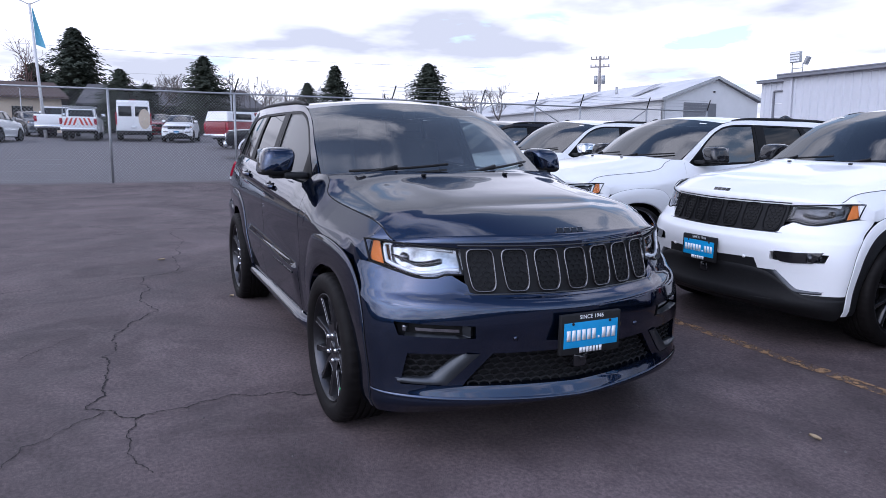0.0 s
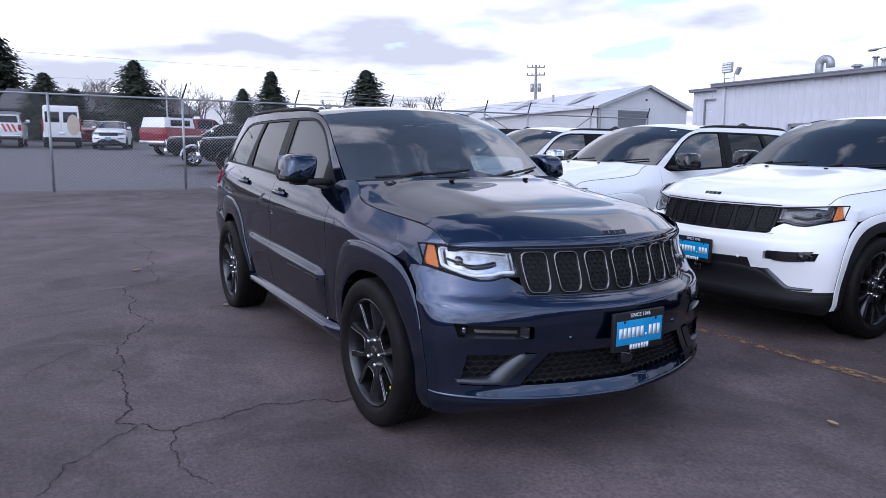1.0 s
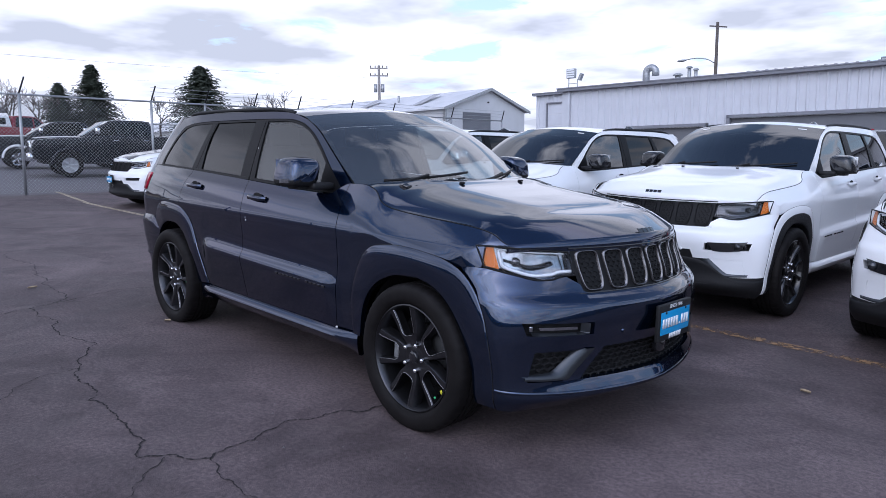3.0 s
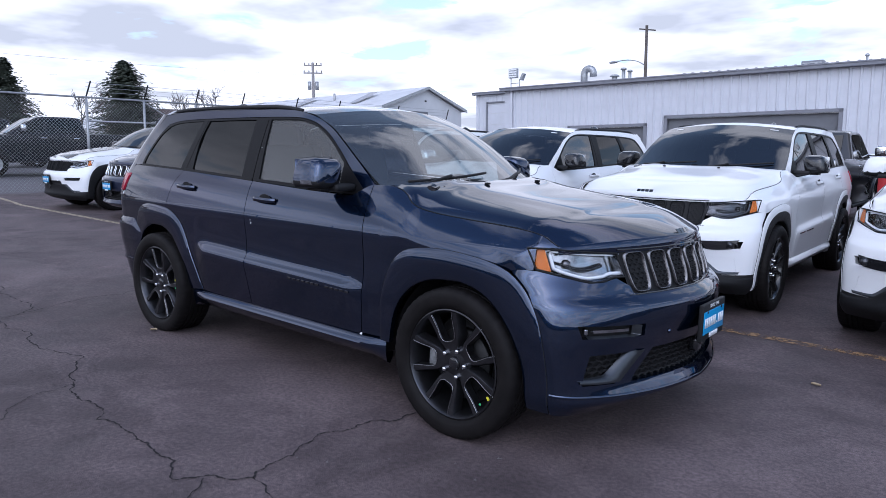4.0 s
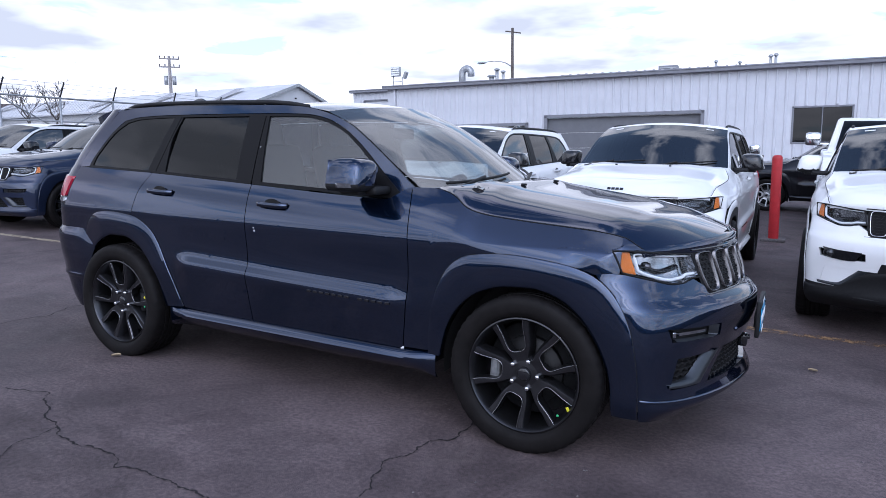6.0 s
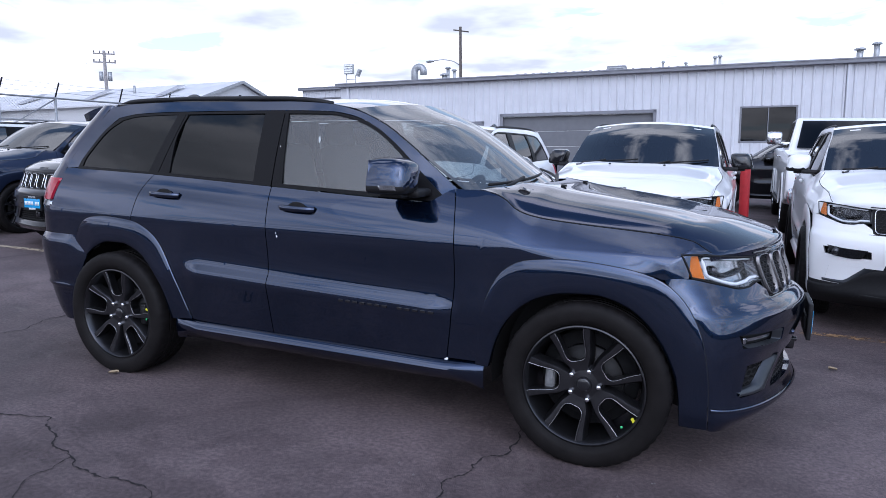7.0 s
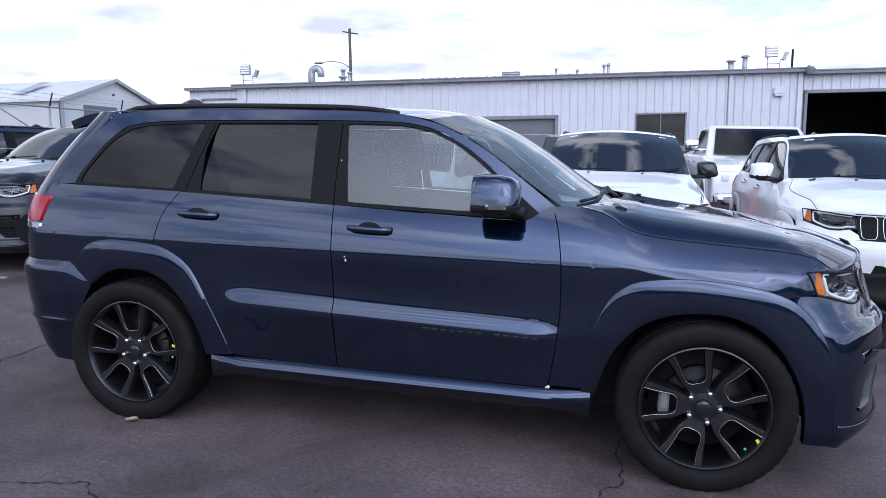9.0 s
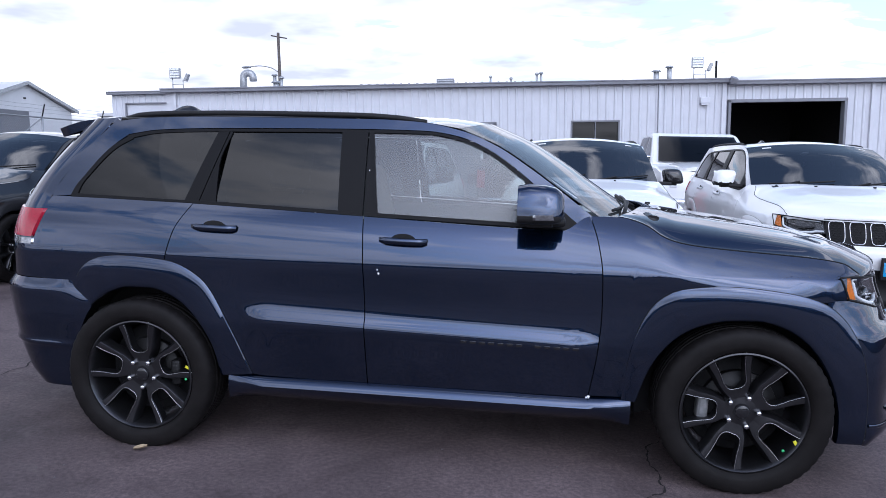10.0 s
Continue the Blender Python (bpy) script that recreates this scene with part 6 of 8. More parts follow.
def wall_run(name, u0, u1, z0, z1, openings, v=0.0, t=0.2, label=""):
    """A wall along u with openings (u0, u1, z0, z1) cut through it."""
    us = sorted({u0, u1, *[o[0] for o in openings], *[o[1] for o in openings]})
    zs = sorted({z0, z1, *[o[2] for o in openings], *[o[3] for o in openings]})
    ge = Geo()
    for a_, b_ in zip(us, us[1:]):
        for c_, d_ in zip(zs, zs[1:]):
            um, zm = (a_ + b_) / 2, (c_ + d_) / 2
            if any(o[0] < um < o[1] and o[2] < zm < o[3] for o in openings):
                continue
            ge.box(um, v + t / 2, zm, b_ - a_, t, d_ - c_)
    ob = ge.ob(name, METAL, m=BLD, smooth=False)
    return tagged(ob, label, "wall", kind="structure")


door_a = (7.26, 13.12, BASE_Z, 2.92)
door_b = (3.3, 6.6, BASE_Z, 2.66)
shop_w = (15.9, 17.72, 1.68, 2.93)
openings1 = [door_a, door_b, shop_w]
wall_1 = wall_run("wall_north", 0.25, U1, BASE_Z, EAVE_Z, openings1, label="pale grey ribbed metal wall of a service building")
door_c = (21.7, 25.93, BASE_Z, 3.60)
wall_2 = wall_run("wall_east", U1, 40, BASE_Z, EAVE_Z - 0.05, [door_c], v=0.25, label="pale grey ribbed metal wall with an open bay")
wall_3 = wall_run("wall_west", -6.15, 0.25, BASE_Z, 4.98, [(-5.48, -3.0, BASE_Z, 4.54)], v=7.4, label="pale grey ribbed metal wall of a lower annex")
# ribs standing proud of the wall, in pairs
for wall, u0, u1, zt, v, ops in ((wall_1, 0.75, U1, EAVE_Z, 0.0, openings1), (wall_2, U1 + 0.2, 40, EAVE_Z - 0.05, 0.25, [door_c]), (wall_3, -5.95, 0, 4.98, 7.4, [(-5.48, -3.0, BASE_Z, 4.54)])):
    u = u0
    rib_meshes = {}
    while u < u1 - 0.1:
        zb = BASE_Z
        for o in ops:
            if o[0] - 0.05 < u < o[1] + 0.05:
                zb = max(zb, o[3] + 0.02) if o[2] <= BASE_Z else None
                if zb is None:
                    break
        spans = [(zb, zt)] if zb is not None else [(BASE_Z, 1.66), (2.95, zt)]
        for a_, b_ in spans:
            key = (round(a_, 2), round(b_, 2))
            if key not in rib_meshes:
                rb = Geo().add([(-0.05, 0, a_), (-0.022, -0.035, a_), (0.022, -0.035, a_), (0.05, 0, a_), (-0.05, 0, b_), (-0.022, -0.035, b_), (0.022, -0.035, b_), (0.05, 0, b_)],
                               [(0, 4, 5, 1), (1, 5, 6, 2), (2, 6, 7, 3), (4, 7, 6, 5), (0, 1, 2, 3)])
                ob = rb.ob("wall_rib", METAL, wall, smooth=False, m=pose(u, v - 0.001, 0))
                rib_meshes[key] = ob.data
            else:
                ob = new("wall_rib", rib_meshes[key])
                ob.parent = wall
                ob.matrix_basis = pose(u, v - 0.001, 0)
        u += 0.305
# roof, eaves, gutters
rf = Geo()
rf.add([(0.12, -0.25, EAVE_Z + 0.10), (U1 + 0.1, -0.25, EAVE_Z + 0.10), (U1 + 0.1, 12, EAVE_Z + 1.1), (0.12, 12, EAVE_Z + 1.1)], [(0, 1, 2, 3)])
rf.add([(U1 + 0.1, 0.0, EAVE_Z + 0.05), (40, 0.0, EAVE_Z + 0.05), (40, 12, EAVE_Z + 1.0), (U1 + 0.1, 12, EAVE_Z + 1.0)], [(0, 1, 2, 3)])
rf.add([(-6.3, 7.2, 5.06), (0.1, 7.2, 5.06), (0.1, 12, 5.36), (-6.3, 12, 5.36)], [(0, 1, 2, 3)])
tagged(rf.ob("roof", ROOFM, m=BLD, smooth=False), "low-pitched grey metal roof of the service building", "roof", kind="structure")
for nm, u0, u1, v, z in (("eave_trim", 0.12, U1 + 0.12, -0.13, EAVE_Z), ("eave_trim", U1 + 0.14, 40, 0.12, EAVE_Z - 0.06), ("eave_trim", -6.3, 0.1, 7.27, 4.98)):
    ev = Geo().box((u0 + u1) / 2, v, z + 0.02, u1 - u0, 0.25, 0.13, 0.02).box((u0 + u1) / 2, v - 0.12, z + 0.09, u1 - u0, 0.05, 0.05, 0.01)
    tagged(ev.ob(nm, EAVE, m=BLD, smooth=False), "dark grey gutter and eave trim", "trim", kind="structure")
# roof sheet ends along the eave
re = Geo()
u = 8.0
while u < 14.5:
    re.box(u, -0.12, EAVE_Z + 0.125, 0.07, 0.3, 0.035)
    u += 0.305
tagged(re.ob("roof_rib_ends", ROOFM, m=BLD, smooth=False), "row of small rib ends along the roof edge", "trim", kind="stuff")
for u in (0.62, 19.16, 26.85):
    dp = Geo().box(u, -0.06 if u < U1 else 0.2, (EAVE_Z + BASE_Z) / 2, 0.11, 0.09, EAVE_Z - BASE_Z, 0.015)
    tagged(dp.ob("downpipe", METAL, m=BLD, smooth=False), "pale grey metal downpipe on the wall", "downpipe", group="downpipes")
cn = Geo().box(U1 - 0.03, -0.03, (EAVE_Z + BASE_Z) / 2, 0.16, 0.12, EAVE_Z - BASE_Z, 0.01)
tagged(cn.ob("corner_trim", METAL, m=BLD, smooth=False), "pale grey corner trim", "trim", kind="structure")


def roll_door(name, o, v, label):
    d = thing(name, label, "door", kind="structure", m=BLD)
    fr = Geo().box(o[0] + 0.06, v + 0.02, (o[2] + o[3]) / 2, 0.12, 0.2, o[3] - o[2], 0.01).box(o[1] - 0.06, v + 0.02, (o[2] + o[3]) / 2, 0.12, 0.2, o[3] - o[2], 0.01).box((o[0] + o[1]) / 2, v + 0.02, o[3] - 0.06, o[1] - o[0], 0.2, 0.12, 0.01)
    fr.ob("door_frame", EAVE, d, smooth=False)
    z = o[3] - 0.12
    k = 0
    sl = Geo().box(0, 0, -0.29, o[1] - o[0] - 0.24, 0.05, 0.575, 0.012)
    first = None
    while z > 0.0:
        if k in (3,):
            n = 5
            w = (o[1] - o[0] - 0.24) / n
            for i in range(n):
                um = o[0] + 0.12 + w * (i + 0.5)
                pf = Geo()
                for dz in (-0.05, -0.53):
                    pf.box(um, v + 0.12, z + dz, w, 0.05, 0.10)
                for du in (-w / 2 + 0.06, w / 2 - 0.06):
                    pf.box(um + du, v + 0.12, z - 0.29, 0.12, 0.05, 0.38)
                pn = pf.ob("door_panel", DOORM, d, smooth=False)
                Geo().box(um, v + 0.13, z - 0.29, w - 0.24, 0.012, 0.38).ob("pane", WINDARK, pn, smooth=False)
        else:
            if first is None:
                ob = sl.ob("door_panel", DOORM, d, smooth=False)
                first = ob.data
            else:
                ob = new("door_panel", first)
                ob.parent = d
            ob.matrix_basis = pose((o[0] + o[1]) / 2, v + 0.12, z)
        z -= 0.58
        k += 1
    return d


roll_door("door_1", door_a, 0.0, "closed grey sectional garage door with a window row")
roll_door("door_2", door_b, 0.0, "closed dark grey sectional garage door")
# near-black walls paint the shade of the bay behind the open door
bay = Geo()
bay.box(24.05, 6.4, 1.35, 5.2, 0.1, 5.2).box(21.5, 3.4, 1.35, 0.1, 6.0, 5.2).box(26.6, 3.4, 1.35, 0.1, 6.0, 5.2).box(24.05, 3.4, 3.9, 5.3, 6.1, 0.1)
tagged(bay.ob("bay_inside", DARK, m=BLD, smooth=False), "near-black box painting the shade of the open service bay", "wall", kind="structure")
bf = Geo().box(door_c[0] + 0.04, 0.25, 1.3, 0.1, 0.3, 4.6, 0.01).box(door_c[1] - 0.04, 0.25, 1.3, 0.1, 0.3, 4.6, 0.01).box((door_c[0] + door_c[1]) / 2, 0.25, door_c[3] - 0.03, 4.25, 0.3, 0.12, 0.01)
tagged(bf.ob("door_3", EAVE, m=BLD, smooth=False), "open bay doorway with a dark grey frame", "door", kind="structure")
# annex door
ad_ = thing("door_4", "pale annex door with flat panels", "door", kind="structure", m=BLD)
for k in range(7):
    Geo().box(-4.24, 7.5, 4.2 - 0.62 * k, 2.36, 0.05, 0.60, 0.012).ob("door_panel", METAL, ad_, smooth=False)
Geo().box(-5.45, 7.43, 2.0, 0.07, 0.12, 5.0, 0.01).box(-3.03, 7.43, 2.0, 0.07, 0.12, 5.0, 0.01).box(-4.24, 7.43, 4.51, 2.35, 0.12, 0.07, 0.01).ob("door_frame", EAVE, ad_, smooth=False)
# shop window
wn_ = thing("window_1", "dark office window in two panes", "window", kind="structure", m=BLD)
um, zm = (shop_w[0] + shop_w[1]) / 2, (shop_w[2] + shop_w[3]) / 2
wf_ = Geo()
for zz in (shop_w[2] + 0.03, shop_w[3] - 0.03):
    wf_.box(um, 0.05, zz, shop_w[1] - shop_w[0], 0.16, 0.06, 0.01)
for uu in (shop_w[0] + 0.03, shop_w[1] - 0.03, um):
    wf_.box(uu, 0.05, zm, 0.06 if uu != um else 0.03, 0.16, shop_w[3] - shop_w[2], 0.01)
wf_.ob("window_frame", EAVE, wn_, smooth=False)
for s in (-1, 1):
    Geo().box(um + s * 0.44, 0.07, zm, 0.84, 0.012, 1.18).ob("pane", WINDARK, wn_, smooth=False)
# near-black board paints the room's shade behind the panes
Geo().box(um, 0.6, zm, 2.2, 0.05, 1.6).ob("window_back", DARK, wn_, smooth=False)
for du, dz, w_, h_ in ((-0.55, 0.1, 0.12, 0.5), (0.15, -0.1, 0.3, 0.12), (0.45, 0.25, 0.25, 0.2)):
    Geo().box(um + du, 0.16, zm + dz, w_, 0.004, h_).ob("window_notice", GREYR, wn_, smooth=False)
# wall box and lamps
wb = Geo().box(20.77, -0.08, 3.60, 0.34, 0.16, 0.22, 0.02).box(20.77, -0.1, 3.45, 0.28, 0.10, 0.06, 0.01)
tagged(wb.ob("wall_lamp", METAL, m=BLD, smooth=False), "pale wall lamp box on the metal wall", "lamp")


def flood(u, v, z, label="floodlights on a short bracket"):
    f = thing("floodlight", label, "floodlight", group="roof floodlights", m=BLD @ pose(u, v, z))
    hd = Geo().box(0, 0, 0.62, 0.42, 0.14, 0.40, 0.02).ob("lamp_head", GALV, f, smooth=False)
    for k in range(4):
        Geo().box(0, -0.078, 0.48 + 0.095 * k, 0.36, 0.015, 0.06, 0.004).ob("lamp_bar", LAMPW, hd, smooth=False)
    Geo().rod((-0.12, 0, 0), (-0.12, 0, 0.45), 0.02).rod((0.3, 0, 0), (0.3, 0, 0.36), 0.018).rod((-0.12, 0, 0.2), (0.3, 0, 0.2), 0.014).ob("bracket", GALV, f)
    Geo().box(0, 0, 0, 0.11, 0.2, 0.30, 0.02, pose(0.46, 0, 0.45, 0, 25, 0)).ob("side_lamp", GALV, f, smooth=False)


flood(0.62, 0.1, EAVE_Z + 0.10)
flood(20.55, 0.25, EAVE_Z + 0.12)
# gooseneck duct
gd = thing("roof_duct", "shiny metal gooseneck duct on the roof", "duct", m=BLD @ pose(1.2, 5.95, EAVE_Z + 0.50))
pts = [(0, 0, 0), (0, 0, 0.62)] + [(0.24 - 0.24 * math.cos(t), 0, 0.70 + 0.24 * math.sin(t)) for t in lin(0, math.pi * 0.95, 10)] + [(0.48, 0, 0.55)]
Geo().tube(pts, 0.17, 18).ob("duct_pipe", GALV, gd)
Geo().tube([(0, 0, -0.1), (0, 0, 0.12)], 0.20, 18).ob("duct_collar", GALV, gd)


def vent(u, v, h, r, cap=True):
    ve = thing("roof_vent", "small metal roof vent pipe with a cap", "vent", group="roof vents", m=BLD @ pose(u, v, EAVE_Z + 0.1 + v * 0.083))
    Geo().rod((0, 0, -0.1), (0, 0, h), r, n=12).ob("vent_pipe", GALV, ve)
    if cap:
        Geo().lathe([(0, 0.0), (r * 1.7, 0.0), (r * 1.8, 0.03), (r * 1.2, 0.09), (0, 0.11)], 14, pose(0, 0, h, 90, 0, 0)).ob("vent_cap", GALV, ve)


for u, v, h, r in ((2.8, 5.9, 0.36, 0.13), (0.8, 12.0, 0.95, 0.10), (1.25, 11.8, 0.80, 0.09), (12.87, 9.0, 0.52, 0.05), (13.9, 9.0, 0.42, 0.05), (15.19, 9.0, 0.62, 0.06), (15.40, 9.0, 0.66, 0.06), (21.3, 10.0, 0.68, 0.14), (21.95, 10.0, 0.88, 0.12)):
    vent(u, v, h, r)
hv = thing("roof_cooler", "box-shaped roof cooler with louvres", "cooler", m=BLD @ pose(10.4, 11.9, EAVE_Z + 1.05) @ Matrix.Scale(1.12, 4))
Geo().box(0, 0, 0.28, 0.85, 0.7, 0.55, 0.03).ob("cooler_body", EAVE, hv, smooth=False)
for k in range(4):
    Geo().box(0, -0.36, 0.12 + 0.11 * k, 0.75, 0.03, 0.05, 0.005).ob("louvre", GALV, hv, smooth=False)
st_ = Geo()
st_.rod((-1.7, 0, 0.02), (1.5, 0, 0.06), 0.025)
for k in range(4):
    st_.rod((-1.4 + 0.8 * k, 0, -0.1), (-1.4 + 0.8 * k, 0, 0.10), 0.02)
tagged(st_.ob("roof_pipe", GALV, m=BLD @ pose(11.0, 3.5, EAVE_Z + 0.45)), "thin pipe run on the roof", "pipe")
st2 = Geo()
st2.rod((-0.9, 0, 0.02), (0.9, 0, 0.03), 0.03)
for k in range(4):
    st2.add([(-0.8 + 0.45 * k, 0, 0), (-0.6 + 0.45 * k, 0, 0), (-0.6 + 0.45 * k, 0, 0.13), (-0.8 + 0.45 * k, 0.3, 0), (-0.6 + 0.45 * k, 0.3, 0), (-0.6 + 0.45 * k, 0.3, 0.13)], [(0, 1, 2), (5, 4, 3), (0, 2, 5, 3), (1, 4, 5, 2), (0, 3, 4, 1)])
tagged(st2.ob("roof_flashing", GALV, m=BLD @ pose(17.8, 4.0, EAVE_Z + 0.50), smooth=False), "bent metal flashing pieces on the roof", "flashing")
ps = Geo().box(0, 0, 0.35, 0.07, 0.07, 0.8, 0.01)
tagged(ps.ob("roof_post", DARK, m=BLD @ pose(21.5, 1.1, EAVE_Z + 0.16), smooth=False), "short dark post standing on the roof", "post")
hn = Geo().box(0, -0.1, 0, 0.22, 0.35, 0.2, 0.03)
tagged(hn.ob("corner_lamp", EAVE, m=BLD @ pose(U1 + 0.2, -0.25, EAVE_Z + 0.05, 20, 15, 0), smooth=False), "dark lamp on the building corner", "lamp")

# ---------- gabled shed ----------
SX, SY0, SY1, SYM = -35.0, 35.25, 45.15, 40.4
SZ_E, SZ_A, SZ_B = 5.46, 7.18, 0.5
shed = thing("shed", "white metal gable shed with a grey roller door", "shed")
Geo().add([(SX, SY0, SZ_B), (SX, SY1, SZ_B), (SX, SY1, SZ_E), (SX, SYM, SZ_A), (SX, SY0, SZ_E), (SX - 0.2, SY0, SZ_B), (SX - 0.2, SY1, SZ_B), (SX - 0.2, SY1, SZ_E), (SX - 0.2, SYM, SZ_A), (SX - 0.2, SY0, SZ_E)],
          [(0, 1, 2, 3, 4), (9, 8, 7, 6, 5), (0, 4, 9, 5), (1, 6, 7, 2)]).ob("gable_wall", SHEDW, shed, smooth=False)
Geo().box(SX - 40, SY0 + 0.1, (SZ_E + SZ_B) / 2, 79.9, 0.2, SZ_E - SZ_B).ob("long_wall", SHEDW, shed, smooth=False)
rr = Geo()
for y0_, y1_ in ((SY0 - 0.4, SYM), (SY1 + 0.4, SYM)):
    dz = (SZ_A - SZ_E) / (SYM - SY0)
    ze = SZ_A - dz * abs(y1_ - y0_) + 0.02
    rr.add([(SX + 0.35, y0_, ze), (SX - 80, y0_, ze), (SX - 80, y1_, SZ_A + 0.02), (SX + 0.35, y1_, SZ_A + 0.02), (SX + 0.35, y0_, ze + 0.12), (SX - 80, y0_, ze + 0.12), (SX - 80, y1_, SZ_A + 0.14), (SX + 0.35, y1_, SZ_A + 0.14)],
           [(4, 5, 6, 7), (0, 3, 2, 1), (0, 4, 7, 3), (0, 1, 5, 4)])
rr.ob("roof", SHEDR, shed, smooth=False)
for y0_ in (SY0 - 0.4, SY1 + 0.4):
    dz = (SZ_A - SZ_E) / (SYM - SY0)
    ze = SZ_A - dz * abs(SYM - y0_) + 0.02
    Geo().add([(SX + 0.37, y0_, ze - 0.08), (SX + 0.37, SYM, SZ_A - 0.08), (SX + 0.37, SYM, SZ_A + 0.15), (SX + 0.37, y0_, ze + 0.15), (SX + 0.30, y0_, ze - 0.08), (SX + 0.30, SYM, SZ_A - 0.08), (SX + 0.30, SYM, SZ_A + 0.15), (SX + 0.30, y0_, ze + 0.15)],
              [(0, 1, 2, 3), (7, 6, 5, 4), (0, 3, 7, 4), (0, 4, 5, 1)]).ob("barge_board", GALV, shed, smooth=False)
for k in range(9):
    xx = SX - 4 - 8 * k
    Geo().add([(xx, SY0 + 1.0, SZ_E + 0.43 + 0.14), (xx - 1.0, SY0 + 1.0, SZ_E + 0.43 + 0.14), (xx - 1.0, SY0 + 3.6, SZ_E + 1.50 + 0.14), (xx, SY0 + 3.6, SZ_E + 1.50 + 0.14)], [(3, 2, 1, 0)]).ob("roof_light", ROOFM, shed, smooth=False)
Geo().box(SX + 0.03, 38.9, 3.3, 0.1, 3.3, 3.9, 0.01).ob("roller_door", DOORM, shed, smooth=False)
Geo().box(SX + 0.05, 40.3, 6.15, 0.1, 0.16, 0.12, 0.02).ob("gable_vent", DARK, shed, smooth=False)
Geo().rod((SX - 9, SYM - 2.2, 6.3), (SX - 9, SYM - 2.2, 7.2), 0.10).ob("roof_pipe", GALV, shed)
Geo().box(SX + 0.06, SY0 - 0.02, (SZ_E + SZ_B) / 2, 0.2, 0.14, SZ_E - SZ_B, 0.01).ob("downpipe", GALV, shed, smooth=False)
sb = Geo().box(-31.0, 52.0, 3.0, 9, 5, 5.0, 0.02).box(-31, 52, 5.6, 9.4, 5.4, 0.25, 0.02)
tagged(sb.ob("outbuilding", SHEDW, smooth=False), "low white outbuilding behind the shed", "building")

# ---------- chain-link fence ----------
FX = -14.5
fence = thing("fence", "galvanised chain-link fence with barbed-wire arms", "fence", m=LOT)
fz = lot_z(FX)
posts = [-17.2, -14.2, -11.1, -8.1, -5.0, -1.97, 1.08, 4.12, 5.6, 7.1, 8.6, 10.6, 12.4, 15.3, 18.2]
pm = None
for k, y in enumerate(posts):
    if pm is None:
        ob = Geo().rod((0, 0, -0.05), (0, 0, 2.36), 0.032, n=12).ob("post", GALV, fence)
        pm = ob.data
    else:
        ob = new("post", pm)
        ob.parent = fence
    ob.matrix_basis = pose(FX, y, fz)
    if y > 0.5:
        Geo().rod((0, 0, 2.34), (-0.0, 0.13, 2.74), 0.02, n=8).ob("barb_arm", DARK, fence, m=pose(FX, y, fz))
Geo().rod((FX, posts[0], fz + 2.33), (FX, posts[-1], fz + 2.33), 0.024, n=10).ob("top_rail", GALV, fence)
Geo().rod((FX - 0.03, 4.12, fz + 1.75), (FX - 0.03, posts[-1], fz + 1.75), 0.02, n=8).ob("mid_rail", GALV, fence)
for y0_, y1_, z0_, z1_ in ((5.6, 7.1, 2.3, 1.5), (8.6, 7.2, 2.3, 1.5), (10.6, 12.2, 2.3, 1.5), (15.3, 13.8, 2.3, 1.4)):
    Geo().rod((FX - 0.03, y0_, fz + z0_), (FX - 0.03, y1_, fz + z1_), 0.018, n=8).ob("brace", GALV, fence)
for k in range(3):
    z = 2.48 + 0.11 * k
    Geo().tube([(FX, y, fz + z - 0.01 * (i % 2)) for i, y in enumerate(lin(4.12, 18.2, 30))], 0.006, 4).ob("barbed_wire", GALV, fence)
# the net: two families of slanting wires
net = Geo()
P_ = 0.085
H_ = 2.27
r_ = 0.0024
y = posts[0]
V, F = [], []
nseg = 1
while y < posts[-1]:
    for sgn in (-1, 1):
        ya, yb = y, y + sgn * H_ * 1.0
        # keep inside the ends
        za, zb = 0.03, H_
        if yb < posts[0]:
            f = (posts[0] - ya) / (yb - ya); yb, zb = posts[0], za + (H_ - za) * f
        if yb > posts[-1]:
            f = (posts[-1] - ya) / (yb - ya); yb, zb = posts[-1], za + (H_ - za) * f
        o = len(V)
        dx = 0.002 * sgn
        for yy, zz in ((ya, za), (yb, zb)):
            V += [(FX + dx + r_, yy, fz + zz), (FX + dx - r_ * 0.5, yy + r_ * 1.2, fz + zz), (FX + dx - r_ * 0.5, yy - r_ * 1.2, fz + zz)]
        F += [(o, o + 1, o + 4, o + 3), (o + 1, o + 2, o + 5, o + 4), (o + 2, o, o + 3, o + 5)]
    y += P_
nt_ob = mesh_ob("chain_link", V, F, GALV, fence, "thin galvanised wire net", smooth=False)
nt_ob["kind"] = "stuff"

# ---------- red bollard ----------
bo = thing("bollard", "bright red steel bollard on the asphalt", "bollard", m=stand(2.1, 8.15))
Geo().lathe([(0, 1.36), (0.05, 1.355), (0.072, 1.33), (0.076, 1.30), (0.076, 0.0)], 20, Matrix(((1, 0, 0, 0), (0, 0, 1, 0), (0, 1, 0, 0), (0, 0, 0, 1)))).ob("bollard_post", REDB, bo)
Geo().box(0, 0, 0.02, 0.36, 0.36, 0.05, 0.02).ob("bollard_footing", STONE, bo, smooth=False)
# plain unseen walls, added out of view to close the horizon in reflections
for nm, x, y, w, rz, hh in (("wall_south", 0, -24, 80, 0, 1.9), ("wall_far_east", 26, 0, 50, 90, 1.2)):
    ob = Geo().box(0, 0, hh / 2 - 1.0, w, 0.3, hh + 2.0).ob(nm, CLOSING, m=pose(x, y, 0, 0, 0, rz), smooth=False)
    tagged(ob, "plain dark wall added out of view", "wall", kind="structure")
